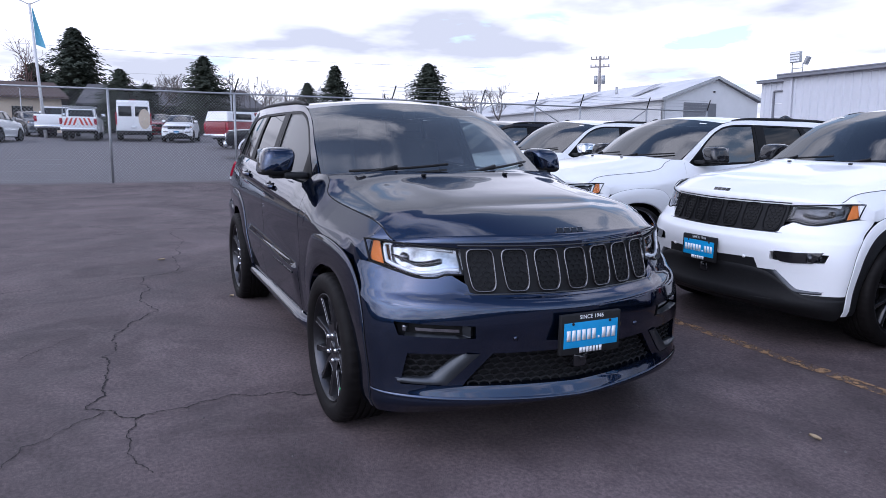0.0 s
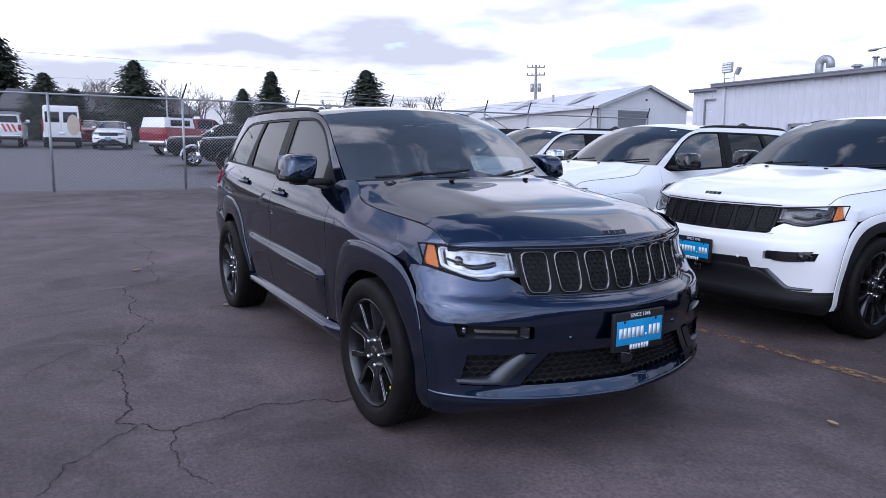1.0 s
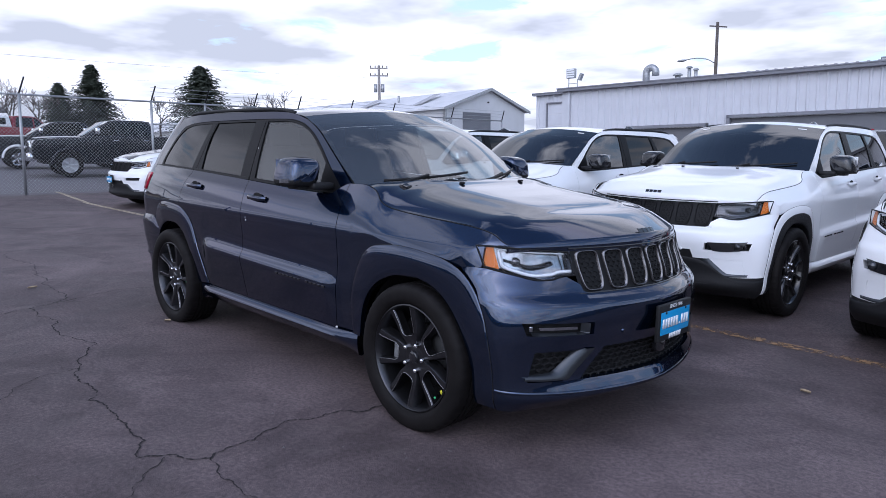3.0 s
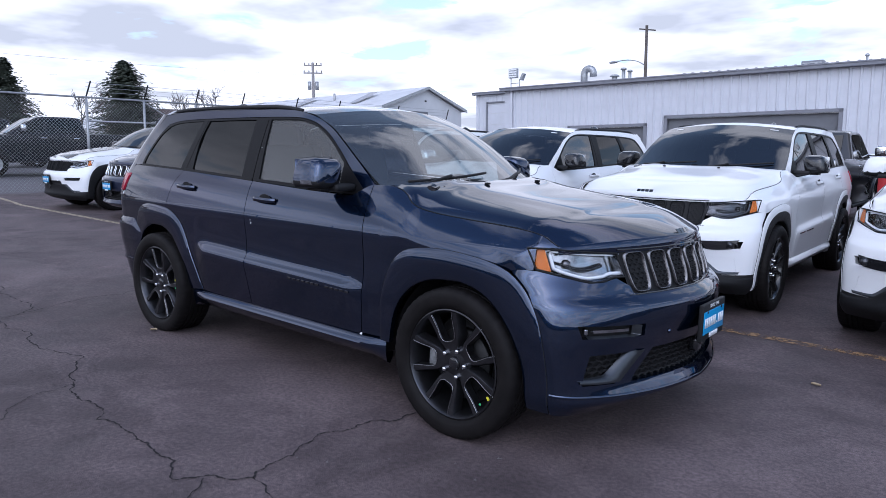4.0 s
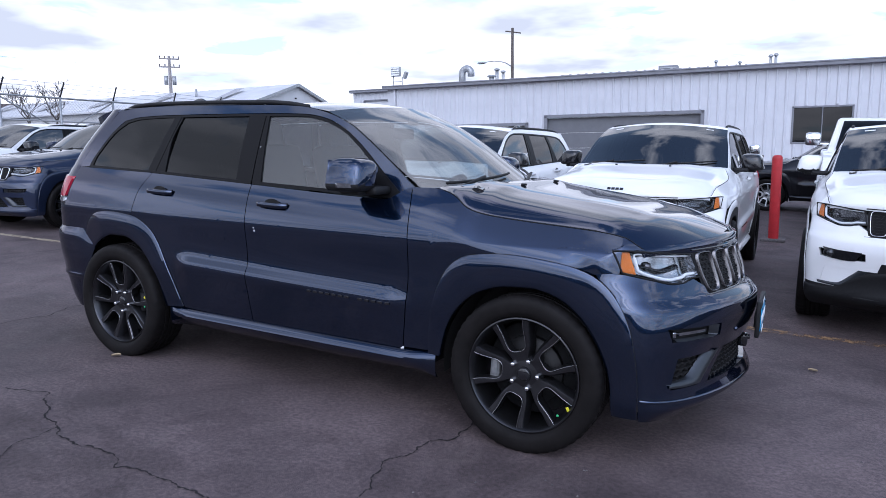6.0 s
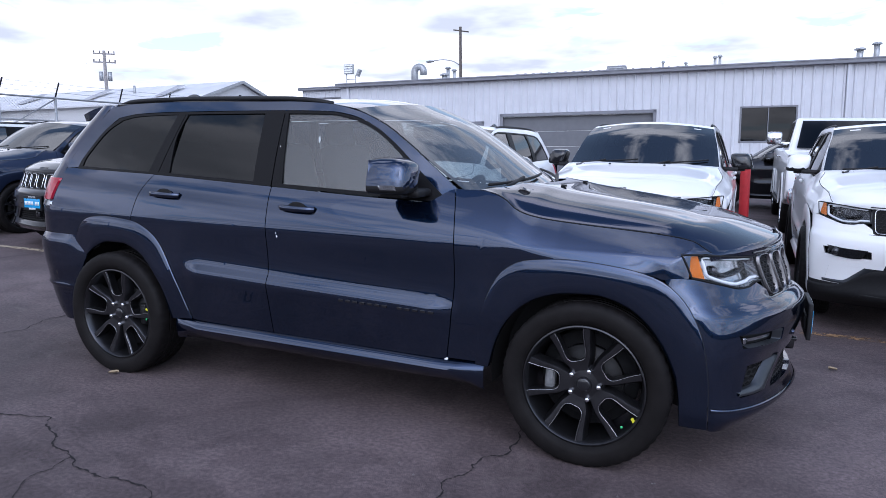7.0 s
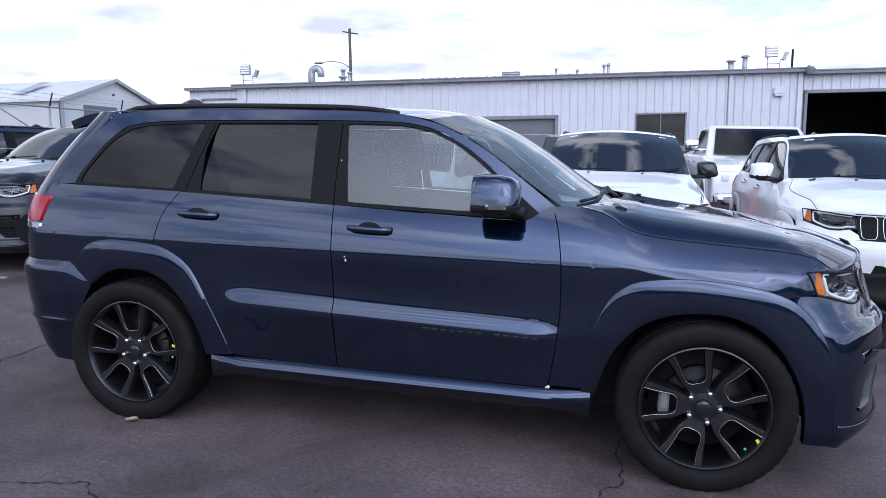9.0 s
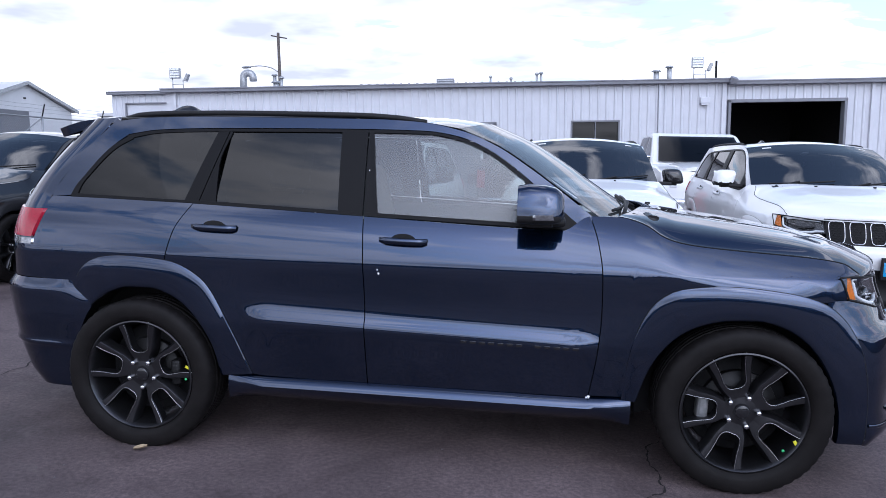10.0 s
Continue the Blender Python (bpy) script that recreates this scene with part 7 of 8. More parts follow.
# ---------- trucks and vans ----------
def prism(poly, y0, y1, bevel=0.0, top_in=0.0, z_in=1.0):
    """A side outline (x, z) drawn out across y; top_in: how far the sides lean in above z_in."""
    bm = bmesh.new()
    zt = max(p[1] for p in poly)

    def lean(y, z):
        f = max(0.0, (z - z_in) / max(zt - z_in, 1e-6))
        return y - math.copysign(top_in * f, y) if top_in else y
    a_ = [bm.verts.new((x, lean(y0, z), z)) for x, z in poly]
    b_ = [bm.verts.new((x, lean(y1, z), z)) for x, z in poly]
    fa = bm.faces.new(a_)
    fb = bm.faces.new(b_[::-1])
    n = len(poly)
    for i in range(n):
        bm.faces.new((a_[(i + 1) % n], a_[i], b_[i], b_[(i + 1) % n]))
    bmesh.ops.recalc_face_normals(bm, faces=list(bm.faces))
    if bevel:
        es = [e_ for e_ in bm.edges if fa in e_.link_faces or fb in e_.link_faces]
        bmesh.ops.bevel(bm, geom=es, offset=bevel, segments=3, profile=0.6, affect="EDGES", clamp_overlap=True)
    bm.verts.index_update()
    ge = Geo().add([tuple(v.co) for v in bm.verts], [tuple(v.index for v in f.verts) for f in bm.faces])
    bm.free()
    return ge


def arch(cx, cz, r, n=10, a0=180, a1=0):
    return [(cx + r * math.cos(radians(a)), cz + r * math.sin(radians(a))) for a in lin(a0, a1, n)]


def far_wheel(parent, x, y, r, rim, side):
    w = 0.13
    t = Geo().lathe([(r * 0.62, -w), (r * 0.8, -w * 1.05), (r * 0.97, -w * 0.9), (r, -w * 0.6), (r, w * 0.6), (r * 0.97, w), (r * 0.62, w)], 28).ob("tyre", RUBBER, parent, m=pose(x, y, r, 0, 0, 0 if side < 0 else 180))
    rm = Geo().lathe([(r * 0.63, -w * 0.95), (r * 0.60, -w * 0.7), (r * 0.56, -w * 0.3), (r * 0.2, -w * 0.2)], 24)
    for k in range(5):
        a_ = 2 * math.pi * k / 5
        rm.box(0, 0, 0, r * 0.5, 0.03, r * 0.17, 0.01, Matrix.Rotation(a_, 4, "Y") @ Matrix.Translation((r * 0.34, -w * 0.75, 0)))
    rm.lathe([(0, -w * 0.9), (r * 0.14, -w * 0.85), (r * 0.17, -w * 0.6)], 16)
    sharp(rm.ob("rim", rim, t), 35)


def pickup(label, body, rim, low=None, cap=None, stripes=False, chrome=CHROME, group="parked trucks"):
    """A crew-cab pickup, x ahead, origin on the ground in the middle."""
    p = thing("pickup_truck", label, "truck", group)
    low = low or body
    poly = [(2.86, 0.62), (2.90, 0.80), (2.88, 1.10), (2.80, 1.22), (2.3, 1.29), (1.35, 1.33), (1.30, 1.36), (-0.95, 1.38), (-0.98, 1.40), (-2.88, 1.40), (-2.92, 1.36), (-2.90, 0.62), (-2.4, 0.55)]
    poly += arch(-1.72, 0.42, 0.50, 10, 165, 15) + [(-1.15, 0.50), (1.20, 0.48)] + arch(1.80, 0.42, 0.50, 10, 170, 10) + [(2.36, 0.55)]
    sharp(prism(poly, -1.0, 1.0, 0.06).ob("body", body, p), 30)
    cab = [(1.38, 1.33), (0.55, 1.90), (0.30, 1.945), (-0.55, 1.945), (-0.80, 1.91), (-0.97, 1.36)]
    sharp(prism(cab, -0.93, 0.93, 0.07, 0.15, 1.34).ob("cab", body, p), 30)

    def side_y(z):
        return 0.93 - 0.15 * max(0, (z - 1.34) / 0.605) + 0.004
    for s in (-1, 1):
        for poly_w in ([(1.10, 1.40), (0.50, 1.84), (0.34, 1.87), (0.30, 1.40)], [(0.22, 1.40), (0.26, 1.87), (-0.52, 1.87), (-0.66, 1.84), (-0.80, 1.40)]):
            vs = [(x, s * side_y(z), z) for x, z in poly_w]
            Geo().add(vs + [(x, y - s * 0.01, z) for x, y, z in vs], [tuple(range(len(vs))), tuple(range(2 * len(vs) - 1, len(vs) - 1, -1))]).ob("side_window", TINT, p, smooth=False)
    fw = [(1.34, 0.80, 1.385), (0.62, 0.70, 1.865)]
    Geo().sheet([[(fw[0][0] + (fw[1][0] - fw[0][0]) * v + 0.02 + 0.03 * (1 - u * u), -u * (fw[0][1] + (fw[1][1] - fw[0][1]) * v), fw[0][2] + (fw[1][2] - fw[0][2]) * v + 0.012) for v in lin(0, 1, 5)] for u in lin(-1, 1, 9)], flip=True).ob("windscreen", FARGLASS, p)
    Geo().sheet([[(-0.955 + 0.13 * v - 0.012, -u * 0.70, 1.45 + 0.40 * v) for v in (0, 1)] for u in lin(-1, 1, 5)], flip=True).ob("rear_window", TINT, p)
    # bonnet bulge, grille, lamps, bumpers
    Geo().sheet([[(1.40 + 1.36 * v, -u * 0.62, 1.338 - 0.07 * v ** 2 + 0.045 * (1 - u ** 4)) for v in lin(0, 1, 8)] for u in lin(-1, 1, 11)], (0, 0, -0.06)).ob("bonnet", body, p)
    g = Geo().box(2.885, 0, 0.98, 0.06, 1.05, 0.40, 0.05)
    gr = g.ob("grille", chrome, p)
    for i in (-1, 1):
        for k in (-1, 1):
            Geo().box(2.91, i * 0.24, 0.98 + k * 0.09, 0.03, 0.42, 0.14, 0.02).ob("grille_opening", DARK, gr)
    for s in (-1, 1):
        hl = Geo().box(2.80, s * 0.76, 1.02, 0.16, 0.34, 0.22, 0.05).ob("headlamp", LAMPIN, p, "clear headlamp")
        Geo().box(2.87, s * 0.80, 1.02, 0.06, 0.13, 0.13, 0.03).ob("lamp_bulb", LAMPW, hl)
        Geo().box(2.80, s * 0.93, 0.98, 0.12, 0.05, 0.14, 0.02).ob("turn_signal", AMBER, hl)
        Geo().box(-2.90, s * 0.92, 1.13, 0.06, 0.17, 0.36, 0.02).ob("tail_lamp", REDLENS, p, "red tail lamp")
        Geo().box(0.95, s * 1.14, 1.56, 0.14, 0.24, 0.22, 0.05).box(0.97, s * 0.98, 1.47, 0.07, 0.2, 0.05, 0.02).ob("door_mirror", chrome, p)
        for x in (0.35, -0.62):
            Geo().box(x, s * 1.005, 1.25, 0.17, 0.03, 0.035, 0.01).ob("door_handle", chrome, p)
        Geo().box(0.0, s * 0.99, 0.47, 2.2, 0.10, 0.06, 0.02).ob("side_step", PLASTIC, p)
        for cx in (1.80, -1.72):
            tr_ = Geo().sheet([[(cx + r * math.cos(t), s * (1.003 + o_), 0.42 + r * math.sin(t)) for r, o_ in ((0.49, 0.0), (0.505, 0.02), (0.56, 0.02), (0.575, 0.0))] for t in lin(math.pi * 0.98, 0.02 * math.pi, 20)], flip=(s > 0))
            tr_.ob("wheel_arch", low, p)
            far_wheel(p, cx, s * 0.86, 0.41, rim, s)
    Geo().box(2.90, 0, 0.66, 0.22, 1.94, 0.26, 0.07).ob("front_bumper", chrome, p)
    Geo().box(-2.95, 0, 0.66, 0.18, 1.90, 0.20, 0.05).ob("rear_bumper", chrome, p)
    Geo().box(-2.925, 0, 1.10, 0.04, 1.60, 0.50, 0.02).ob("tailgate", body, p)
    Geo().box(-1.95, 0, 1.385, 1.75, 1.70, 0.04, 0.01).ob("bed_cover", PLASTIC if not cap else body, p)
    Geo().box(0, 0, 0.62, 5.2, 1.5, 0.34, 0.05).ob("chassis", DARK, p)
    Geo().box(1.0, 0, 1.55, 0.3, 0.1, 0.02).ob("inside_mirror", PLASTIC, p)
    if cap:
        cp = [(-0.98, 1.40), (-1.02, 1.93), (-2.80, 1.93), (-2.90, 1.42)]
        c_ = sharp(prism(cp, -0.93, 0.93, 0.06, 0.12, 1.40).ob("bed_cap", cap, p, "white bed cap"), 30)
        for s in (-1, 1):
            Geo().box(-1.9, s * 0.90, 1.66, 1.2, 0.02, 0.30, 0.01).ob("cap_window", TINT, c_)
    if stripes:
        for k in range(6):
            mt = REDP2 if k % 2 == 0 else LAMPW
            for s in (-1, 1):
                y0_, y1_ = s * (0.12 * k + 0.02), s * (0.12 * k + 0.13)
                Geo().add([(-2.952, y0_, 1.34), (-2.952, y1_, 1.34), (-2.952, y1_ + s * 0.18, 0.90), (-2.952, y0_ + s * 0.18, 0.90), (-2.946, y0_, 1.34), (-2.946, y1_, 1.34), (-2.946, y1_ + s * 0.18, 0.90), (-2.946, y0_ + s * 0.18, 0.90)],
                          [(0, 1, 2, 3), (7, 6, 5, 4), (0, 4, 5, 1), (2, 6, 7, 3)]).ob("tailgate_stripe", mt, p, smooth=False)
        ld = Geo()
        for s in (-1, 1):
            ld.rod((-1.1, s * 0.85, 1.4), (-1.1, s * 0.8, 2.0), 0.03).rod((-2.8, s * 0.85, 1.4), (-2.8, s * 0.8, 2.0), 0.03).rod((-2.85, s * 0.8, 2.0), (0.9, s * 0.8, 2.05), 0.03)
        for x in (-2.8, -1.1, 0.8):
            ld.rod((x, -0.8, 2.02), (x, 0.8, 2.02), 0.03)
        ld.ob("ladder_rack", GALV, p)
    return p


REDP2 = mat("red_stripe", (0.55, 0.05, 0.03), 0.4, var=0.1, scale=8)
M_OF = lambda x, y, rz: LOT @ pose(x, y, lot_z(x, y), 0, 0, rz)
white_truck = pickup("white crew-cab pickup with chrome trim", WHITE, CHROME, chrome=CHROME)
white_truck.matrix_basis = M_OF(3.72, 11.4, -90) @ Matrix.Scale(1.06, 4)
dk = pickup("black crew-cab pickup with silver wheels", BLACKP, SILVERWHEEL)
dk.matrix_basis = M_OF(-20.3, 5.35, -98) @ Matrix.Scale(0.94, 4)
dk2 = copy_thing(dk, M_OF(-24.9, 4.85, -97) @ Matrix.Scale(0.94, 4))
tagged(dk2, "black crew-cab pickup with chrome wheels", "truck")
for o in dk2.children_recursive:
    if o.name.startswith("wheel_arch"):
        o.material_slots[0].link = "OBJECT"; o.material_slots[0].material = WHITE
    if o.name.startswith("rim"):
        o.material_slots[0].link = "OBJECT"; o.material_slots[0].material = CHROME
rd_ = pickup("red pickup with a white bed cap", REDP, SILVERWHEEL, cap=WHITE)
rd_.matrix_basis = M_OF(-34.8, 5.5, 120)
st_t = pickup("white service pickup with red striped tailgate", WHITE, GALV, stripes=True)
st_t.matrix_basis = M_OF(-45.5, -3.66, 177)
wp = copy_thing(white_truck, M_OF(-50.5, -5.3, 176))
tagged(wp, "white pickup with chrome rear bumper", "truck")
dk3 = copy_thing(dk, M_OF(0.3, 12.0, 90))
tagged(dk3, "black pickup parked tail outwards", "truck")
Geo().box(-0.83, 0, 1.945, 0.05, 0.34, 0.03, 0.01).ob("brake_lamp", REDLENS, dk3)


def van(label):
    """A tall delivery van."""
    v = thing("van", label, "van")
    poly = [(2.95, 0.45), (2.98, 0.95), (2.75, 1.15), (2.10, 1.32), (1.25, 2.25), (1.0, 2.40), (-2.85, 2.48), (-2.98, 2.30), (-3.0, 0.45), (-2.5, 0.40)]
    poly += arch(-1.75, 0.36, 0.42, 10, 170, 10) + [(1.55, 0.36)] + arch(2.05, 0.36, 0.42, 10, 170, 10) + [(2.6, 0.40)]
    sharp(prism(poly, -1.02, 1.02, 0.08, 0.10, 1.2).ob("body", WHITE, v), 30)
    Geo().sheet([[(2.16 - 0.80 * k + 0.015, -u * 0.84, 1.36 + 0.80 * k + 0.02) for k in (0, 0.5, 1)] for u in lin(-1, 1, 5)], flip=True).ob("windscreen", FARGLASS, v)
    for s in (-1, 1):
        d_ = Geo().box(-3.01, s * 0.47, 1.42, 0.03, 0.90, 1.9, 0.015).ob("rear_door", WHITE, v)
        Geo().box(-3.03, s * 0.47, 1.80, 0.012, 0.74, 0.62, 0.01).ob("door_window", TINT, d_)
        Geo().box(-3.0, s * 0.98, 1.35, 0.06, 0.09, 0.75, 0.02).ob("tail_lamp", REDLENS, v)
        Geo().box(1.55, s * 1.03, 1.65, 0.7, 0.02, 0.5, 0.01).ob("side_window", TINT, v)
        Geo().box(1.9, s * 1.18, 1.6, 0.1, 0.2, 0.32, 0.04).ob("door_mirror", PLASTIC, v)
        for cx in (2.05, -1.75):
            far_wheel(v, cx, s * 0.88, 0.35, GALV, s)
    Geo().box(-3.03, 0, 0.50, 0.14, 2.0, 0.24, 0.04).ob("rear_bumper", PLASTIC, v)
    Geo().box(-3.04, 0, 0.85, 0.012, 0.34, 0.17).ob("number_plate", PLATEW, v)
    Geo().box(-2.98, 0.0, 2.50, 0.05, 0.30, 0.05, 0.01).ob("brake_lamp", REDLENS, v)
    # faded picture patch on one rear corner, as plain shapes
    sp_ = Geo().sheet([[(-3.048, -0.62 + 0.34 * r * math.cos(t), 1.35 + 0.62 * r * math.sin(t)) for r in (0.05, 0.5, 1)] for t in lin(0, 2 * math.pi, 20)], (0.006, 0, 0))
    sp_.ob("painted_patch", BEIGE, v)
    Geo().box(0, 0, 0.5, 5.4, 1.5, 0.3, 0.05).ob("chassis", DARK, v)
    return v


vn = van("white delivery van with a tan painted patch")
vn.matrix_basis = M_OF(-45.5, -0.64, 178)
parked("white sport utility car parked facing the fence", -43.0, 2.05, -12, {BLUE: WHITE, LOWER: PLASTIC, CLEARED: WHITE, GLASS: SCREEN, FRONTGLASS: SCREEN}, group="cars in the far lot")
parked("white sport utility car in the far row", -41.0, -8.0, 168, {BLUE: WHITE, LOWER: WHITE, CLEARED: WHITE, GLASS: SCREEN, FRONTGLASS: SCREEN}, group="cars in the far lot")
parked("dark red sport utility car in the far row", -50.0, 1.3, 0, {BLUE: REDP, LOWER: REDP, GLASS: SCREEN, FRONTGLASS: SCREEN}, group="cars in the far lot")
parked("grey sport utility car in the far row", -52.0, -7.0, 20, {BLUE: GREYP, LOWER: GREYP, GLASS: SCREEN, FRONTGLASS: SCREEN}, group="cars in the far lot")
parked("black sport utility car by the service building", 3.1, 15.2, 178, {BLUE: BLACKP, LOWER: BLACKP, GLASS: SCREEN, FRONTGLASS: SCREEN, WHEELM: SILVERWHEEL}, group="cars in the far lot")
parked("white sport utility car behind the fence", -17.5, 9.3, -90, {BLUE: WHITE, LOWER: WHITE, CLEARED: WHITE, GLASS: SCREEN, FRONTGLASS: SCREEN}, group="cars in the far lot")

# ---------- poles and wires ----------
# street lamp pole behind the service building
lp = thing("street_lamp", "dark wooden pole with a cobra-head street lamp", "street lamp", m=pose(-19.9, 49.8, -0.75))
Geo().rod((0, 0, 0), (0, 0, 12.5), 0.17, 0.11, n=12).ob("pole", WOODP, lp)
Geo().rod((-0.5, -0.3, 12.25), (0.6, 0.35, 12.1), 0.05, n=6).ob("cross_arm", WOODP, lp)
Geo().tube(resample([(-0.1, 0, 9.45), (-0.7, -0.1, 9.80), (-1.6, -0.2, 9.95), (-2.3, -0.3, 9.90)], 12), 0.04, 8).ob("lamp_arm", GALV, lp)
Geo().lathe([(0.02, -0.45), (0.14, -0.3), (0.19, 0.0), (0.16, 0.3), (0.05, 0.45)], 14, pose(-2.6, -0.35, 9.85, 0, 0, 80) @ Matrix.Diagonal((1, 1, 0.55, 1))).ob("lamp_head", GALV, lp)
# utility pole with transformers
up = thing("utility_pole", "weathered wooden utility pole with two transformers", "utility pole", m=pose(-55.0, 44.9, 0.0))
Geo().rod((0, 0, 0), (0, 0, 11.6), 0.20, 0.14, n=12).ob("pole", POLEG, up)
for z, L in ((11.3, 0.95), (10.5, 1.0)):
    Geo().box(0, 0, z, 0.12, 2 * L, 0.13, 0.01, Matrix.Rotation(-0.7, 4, "Z")).ob("cross_arm", POLEG, up)
    for k in (-1, -0.45, 0.45, 1):
        Geo().lathe([(0.03, 0.0), (0.07, 0.06), (0.05, 0.12), (0.07, 0.18), (0.02, 0.24)], 8, Matrix.Rotation(-0.7, 4, "Z") @ Matrix.Translation((0, k * L * 0.92, z + 0.06)) @ Matrix(((1, 0, 0, 0), (0, 0, 1, 0), (0, 1, 0, 0), (0, 0, 0, 1)))).ob("insulator", GREYR, up)
for s in (-1, 1):
    Geo().rod((s * 0.25, s * 0.29, 8.75), (s * 0.25, s * 0.29, 9.6), 0.19, n=14).ob("transformer", GALV, up)
# wires
def wire(p, q, sag, n=24, r=0.02):
    p, q = Vector(p), Vector(q)
    return [p.lerp(q, t) - Vector((0, 0, sag * 4 * t * (1 - t))) for t in lin(0, 1, n)]
for k, (p, q, sg) in enumerate((((-55, 43.8, 10.2), (-62, -42, 11.6), 1.2), ((-90, -30, 12), (-80, 30, 11), 0.8))):
    tagged(Geo().tube(wire(p, q, sg), 0.011, 4).ob("overhead_wire", DARK), "thin dark overhead wire", "wire", group="overhead wires")
# lot light pole with a blue banner
fp_ = spot(-48.0, -6.0)
lpf = thing("lot_light_pole", "white lot light pole with a blue banner", "light pole", m=pose(fp_.x, fp_.y, fp_.z, 2.4, 0, 0))
Geo().rod((0, 0, 0), (0, 0, 8.6), 0.11, 0.07, n=12).ob("pole", SHEDW, lpf)
for s in (-1, 1):
    Geo().tube(resample([(0, 0, 8.5), (0, s * 1.0, 8.95), (0, s * 2.5, 9.2)], 8), 0.04, 6).ob("lamp_arm", SHEDW, lpf)
    Geo().box(0, s * 2.9, 9.18, 0.40, 0.85, 0.20, 0.07).ob("lamp_head", GALV, lpf)
Geo().sheet([[(0.02 + 0.06 * math.sin(3 * u + 4 * v), 0.10 + 0.55 * u * (0.10 + 0.90 * v), 8.3 - 2.3 * v - 0.25 * u * v) for v in lin(0, 1, 12)] for u in lin(0, 1, 7)], (0.004, 0, 0)).ob("banner", CLOTHB, lpf)
for y, z0 in ((4.65, 0.0), (-8.5, 0.0)):
    q_ = spot(-39.0 if y > 0 else -60, y)
    pl = Geo().rod((0, 0, 0), (0, 0, 3.5), 0.05, 0.04, n=8).tube(resample([(0, 0, 3.45), (0, -0.08, 3.56), (0, -0.2, 3.58)], 6), 0.025, 6)
    tagged(pl.ob("thin_pole", GALV, m=pose(q_.x, q_.y, q_.z)), "thin galvanised pole with a bent top", "pole", group="thin poles")

# ---------- houses ----------
def house(label, x, y, rz, L, D, h, rh, wall_m, roof_m, windows=3):
    q_ = spot(x, y)
    hs = thing("house", label, "house", group="houses behind the far lot", m=pose(q_.x, q_.y, q_.z - 0.2, 0, 0, rz))
    Geo().box(0, 0, h / 2, D, L, h).ob("wall", wall_m, hs, smooth=False)
    e_ = 0.6
    Geo().add([(D / 2 + e_, -L / 2 - e_, h), (D / 2 + e_, L / 2 + e_, h), (0, L / 2 - 0.5, h + rh), (0, -L / 2 + 0.5, h + rh), (-D / 2 - e_, -L / 2 - e_, h), (-D / 2 - e_, L / 2 + e_, h)],
              [(0, 1, 2, 3), (5, 4, 3, 2), (1, 5, 2), (4, 0, 3), (0, 4, 5, 1)]).ob("roof", roof_m, hs, smooth=False)
    Geo().box(D / 2 + e_, 0, h - 0.06, 0.06, L + 2 * e_, 0.18).ob("fascia", roof_m, hs, smooth=False)
    for k in range(windows):
        yy = -L / 2 + L * (k + 0.5) / windows
        w_ = Geo().box(D / 2 + 0.03, yy, h * 0.55, 0.08, 1.5, 1.1).ob("window", DARK, hs, smooth=False)
        Geo().box(D / 2 + 0.08, yy, h * 0.55, 0.03, 1.3, 0.9).ob("pane", TINT, w_, smooth=False)


house("beige stucco house with a brown shingle roof", -66, -14.5, 3, 17, 9, 3.0, 1.6, BEIGE, BRICKR)
house("low house with a grey shingle roof", -72, 3.5, 2, 16, 9, 2.7, 2.2, GREYP, GREYR)
house("low house with a brown shingle roof", -76, 44, -8, 20, 9, 2.4, 1.8, BEIGE, BRICKR)

# ---------- trees ----------
NEEDLE = mat("dark_spruce_needles", (0.060, 0.072, 0.050), 0.85, var=0.5, scale=1.2)
BARK = mat("grey_bark", (0.075, 0.062, 0.055), 0.9, var=0.3, scale=5)
TWIG = mat("bare_twigs", (0.13, 0.108, 0.10), 0.9, var=0.25, scale=3)
TWIGR = mat("reddish_twigs", (0.13, 0.075, 0.068), 0.9, var=0.25, scale=3)


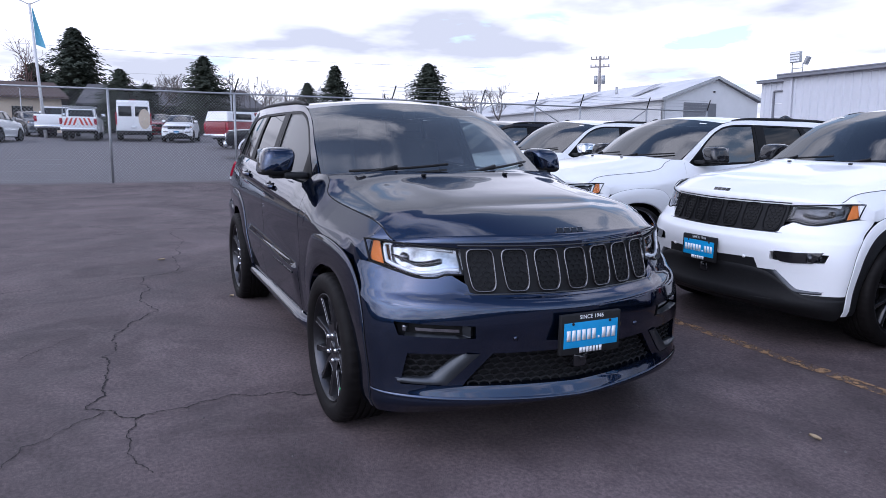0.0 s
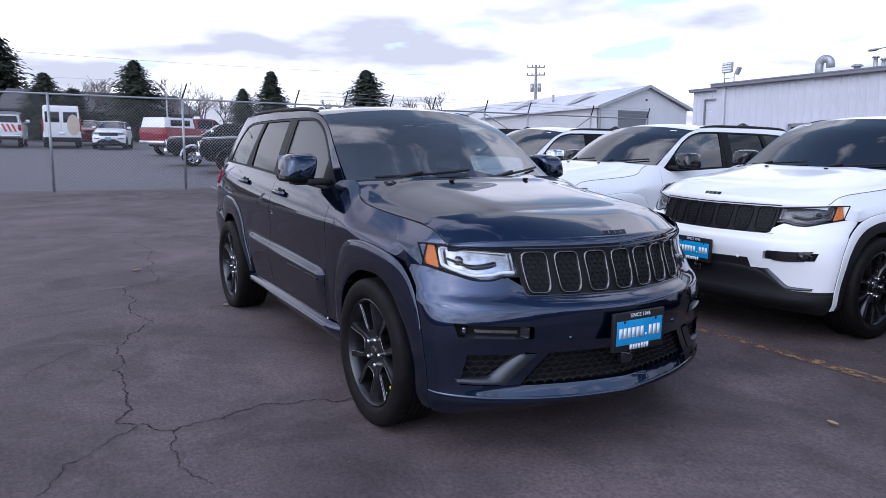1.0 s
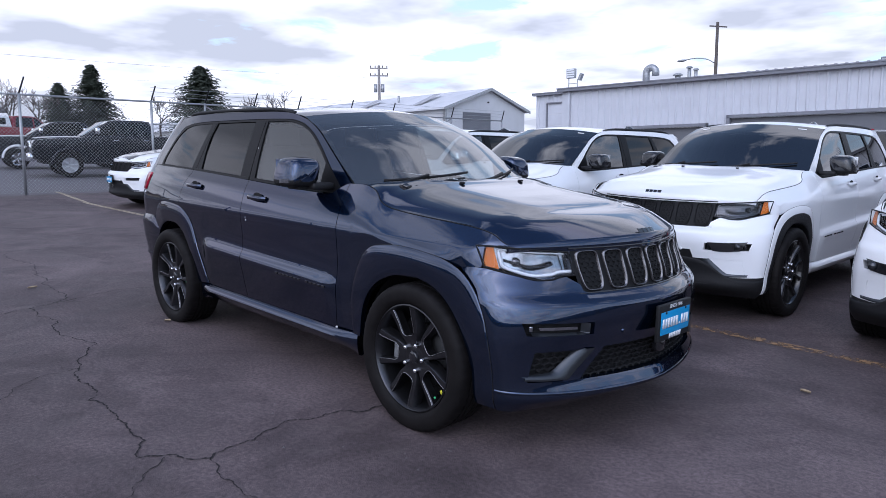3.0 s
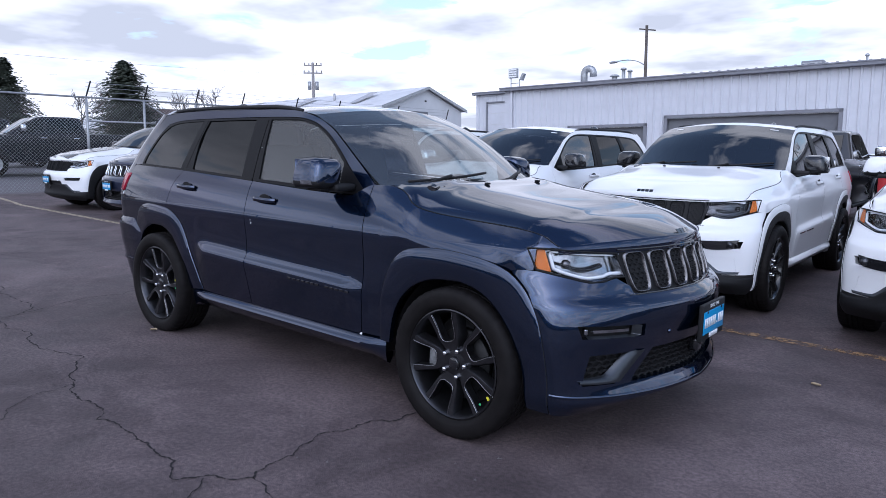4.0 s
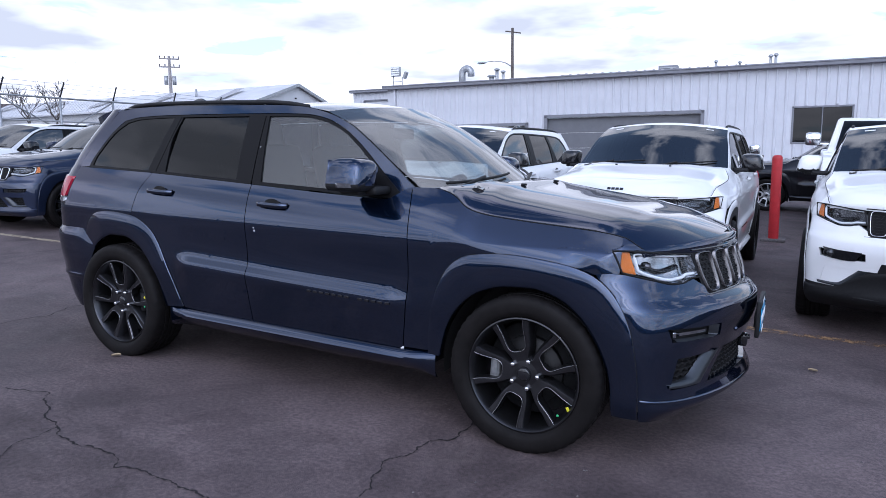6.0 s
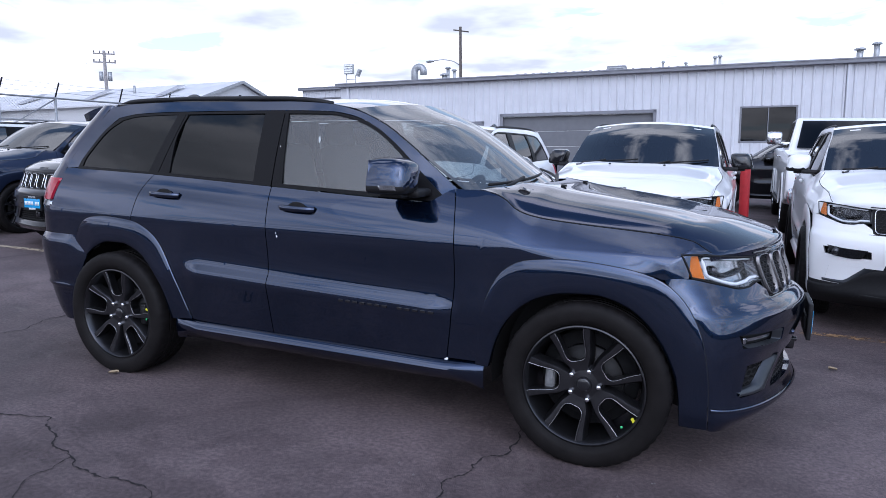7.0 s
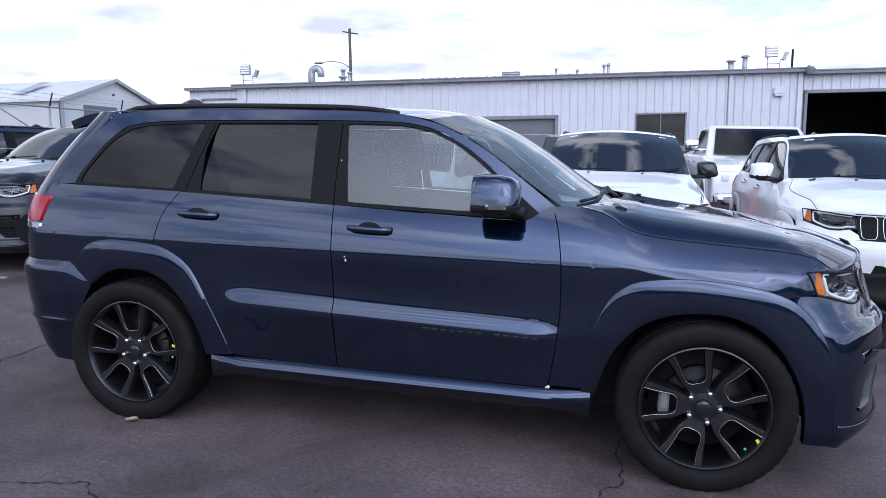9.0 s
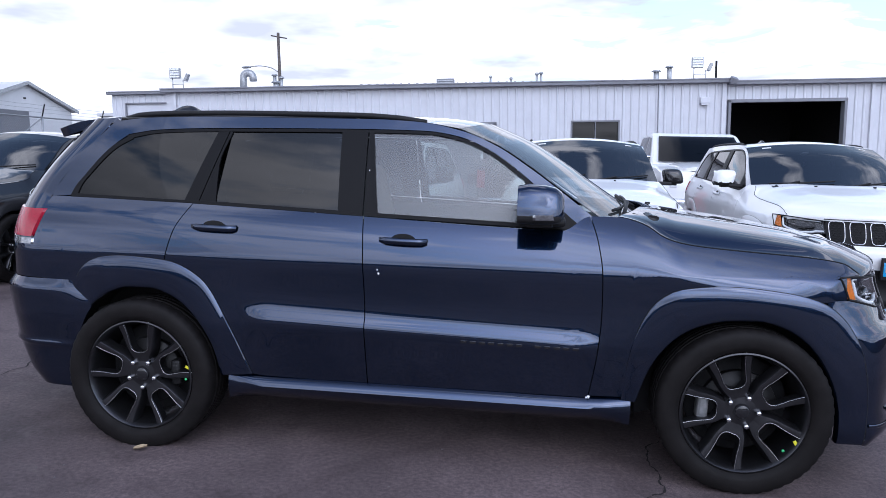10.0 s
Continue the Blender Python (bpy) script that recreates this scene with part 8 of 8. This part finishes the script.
def conifer(label, x, y, h, r, seed, blunt=0.8):
    q_ = spot(x, y)
    rg = random.Random(seed)
    t = thing("spruce_tree", label, "tree", group="spruces", m=pose(q_.x, q_.y, q_.z, 0, 0, rg.uniform(0, 360)))
    Geo().rod((0, 0, 0), (0, 0, h * 0.97), 0.022 * h, 0.004 * h, n=8).ob("trunk", BARK, t)
    V, F = [], []
    n = int(620 + h * 60)
    for i in range(n):
        f = (i + rg.random()) / n
        f = f ** 0.85
        z = h * (0.06 + 0.93 * f)
        L = r * (1 - f) ** blunt * rg.uniform(0.45, 1.08) + 0.012 * h
        if rg.random() < 0.12:
            L *= 1.18
        a_ = rg.uniform(0, 2 * math.pi)
        up_ = 0.25 * f + rg.uniform(-0.15, 0.1)
        ca, sa = math.cos(a_), math.sin(a_)
        m_ = max(4, int(L / (0.035 * h)))
        for k in range(m_):
            s_ = (k + rg.random() * 0.8) / m_
            rr_ = L * (0.12 + 0.88 * s_)
            zz = z + rr_ * (up_ - 0.13 * s_) + rg.uniform(-0.02, 0.02) * h
            sz = h * 0.030 * rg.uniform(0.7, 1.5) * (1.15 - 0.5 * s_)
            cx, cy = rr_ * ca + rg.uniform(-1, 1) * sz * 0.6, rr_ * sa + rg.uniform(-1, 1) * sz * 0.6
            # a small spray: two crossed blades drooping outwards
            for b_ in range(2):
                w = a_ + rg.uniform(-0.9, 0.9)
                dx, dy = math.cos(w), math.sin(w)
                px, py = -dy, dx
                o = len(V)
                V += [(cx - dx * sz * 0.4, cy - dy * sz * 0.4, zz + sz * 0.15), (cx + px * sz * 0.45, cy + py * sz * 0.45, zz - sz * rg.uniform(0.0, 0.3)),
                      (cx + dx * sz * 1.3, cy + dy * sz * 1.3, zz - sz * rg.uniform(0.2, 0.7)), (cx - px * sz * 0.45, cy - py * sz * 0.45, zz + sz * rg.uniform(-0.2, 0.2))]
                F += [(o, o + 1, o + 2, o + 3)]
    mesh_ob("crown", V, F, NEEDLE, t, smooth=False)


def bare_tree(label, x, y, h, seed, mt=TWIG, spread=0.55):
    q_ = spot(x, y)
    rg = random.Random(seed)
    t = thing("bare_tree", label, "tree", group="bare trees", m=pose(q_.x, q_.y, q_.z))
    limb, tw = Geo(), Geo()

    def grow(p, d, L, r, lev):
        k = 4
        pts = [p]
        dd = d.copy()
        for i in range(k):
            dd = (dd + Vector((rg.uniform(-1, 1), rg.uniform(-1, 1), rg.uniform(-0.3, 0.6))) * 0.14).normalized()
            pts.append(pts[-1] + dd * L / k)
        (limb if lev < 2 else tw).tube(pts, [max(0.015, q) for q in lin(r, r * 0.6, k + 1)], 6 if lev < 2 else 3)
        if lev >= 5:
            return
        for _ in range(3 if lev < 4 else 2):
            nd = (dd + Vector((rg.uniform(-1, 1), rg.uniform(-1, 1), rg.uniform(-0.35, 0.75))) * spread * 1.3).normalized()
            grow(pts[rg.choice((2, 3, 4))] if lev else pts[rg.choice((3, 4))], nd, L * rg.uniform(0.6, 0.8), r * 0.55, lev + 1)
    grow(Vector((0, 0, 0)), Vector((0, 0, 1)), h * 0.34, h * 0.022, 0)
    limb.ob("trunk", BARK, t)
    tagged(tw.ob("twig_mass", mt, t), kind="stuff")


def az_place(az, d):
    return 4.78 + d * math.cos(radians(az)), -1.87 + d * math.sin(radians(az))


for k, (az, d, h, r, bl) in enumerate(((-177.7, 80, 10.3, 6.6, 0.8), (-175.2, 82, 6.8, 5.0, 0.55), (179.4, 64, 5.3, 3.9, 0.75), (173.5, 64, 6.7, 4.6, 0.74), (163.4, 84, 8.1, 4.6, 0.85), (165.6, 80, 5.8, 3.3, 0.7), (155.8, 84.7, 8.7, 5.2, 0.62), (177.6, 66, 4.3, 2.0, 0.45))):
    x, y = az_place(az, d)
    conifer("dark green spruce behind the far lot", x, y, h, r, 20 + k, bl)
for k, (az, d, h, mt) in enumerate(((176.9, 72, 5.3, TWIG), (176.0, 74, 5.0, TWIG), (169.6, 70, 4.5, TWIG), (168.3, 72, 4.6, TWIG), (167.2, 70, 4.4, TWIG), (159.0, 72, 4.2, TWIG), (151.6, 66, 4.2, TWIG), (150.2, 66, 4.4, TWIG), (-174.2, 80, 7.0, TWIGR), (170.9, 68, 4.2, TWIG))):
    x, y = az_place(az, d)
    bare_tree("bare leafless tree with fine twigs", x, y, h * 1.35, 60 + k, mt, 0.7)


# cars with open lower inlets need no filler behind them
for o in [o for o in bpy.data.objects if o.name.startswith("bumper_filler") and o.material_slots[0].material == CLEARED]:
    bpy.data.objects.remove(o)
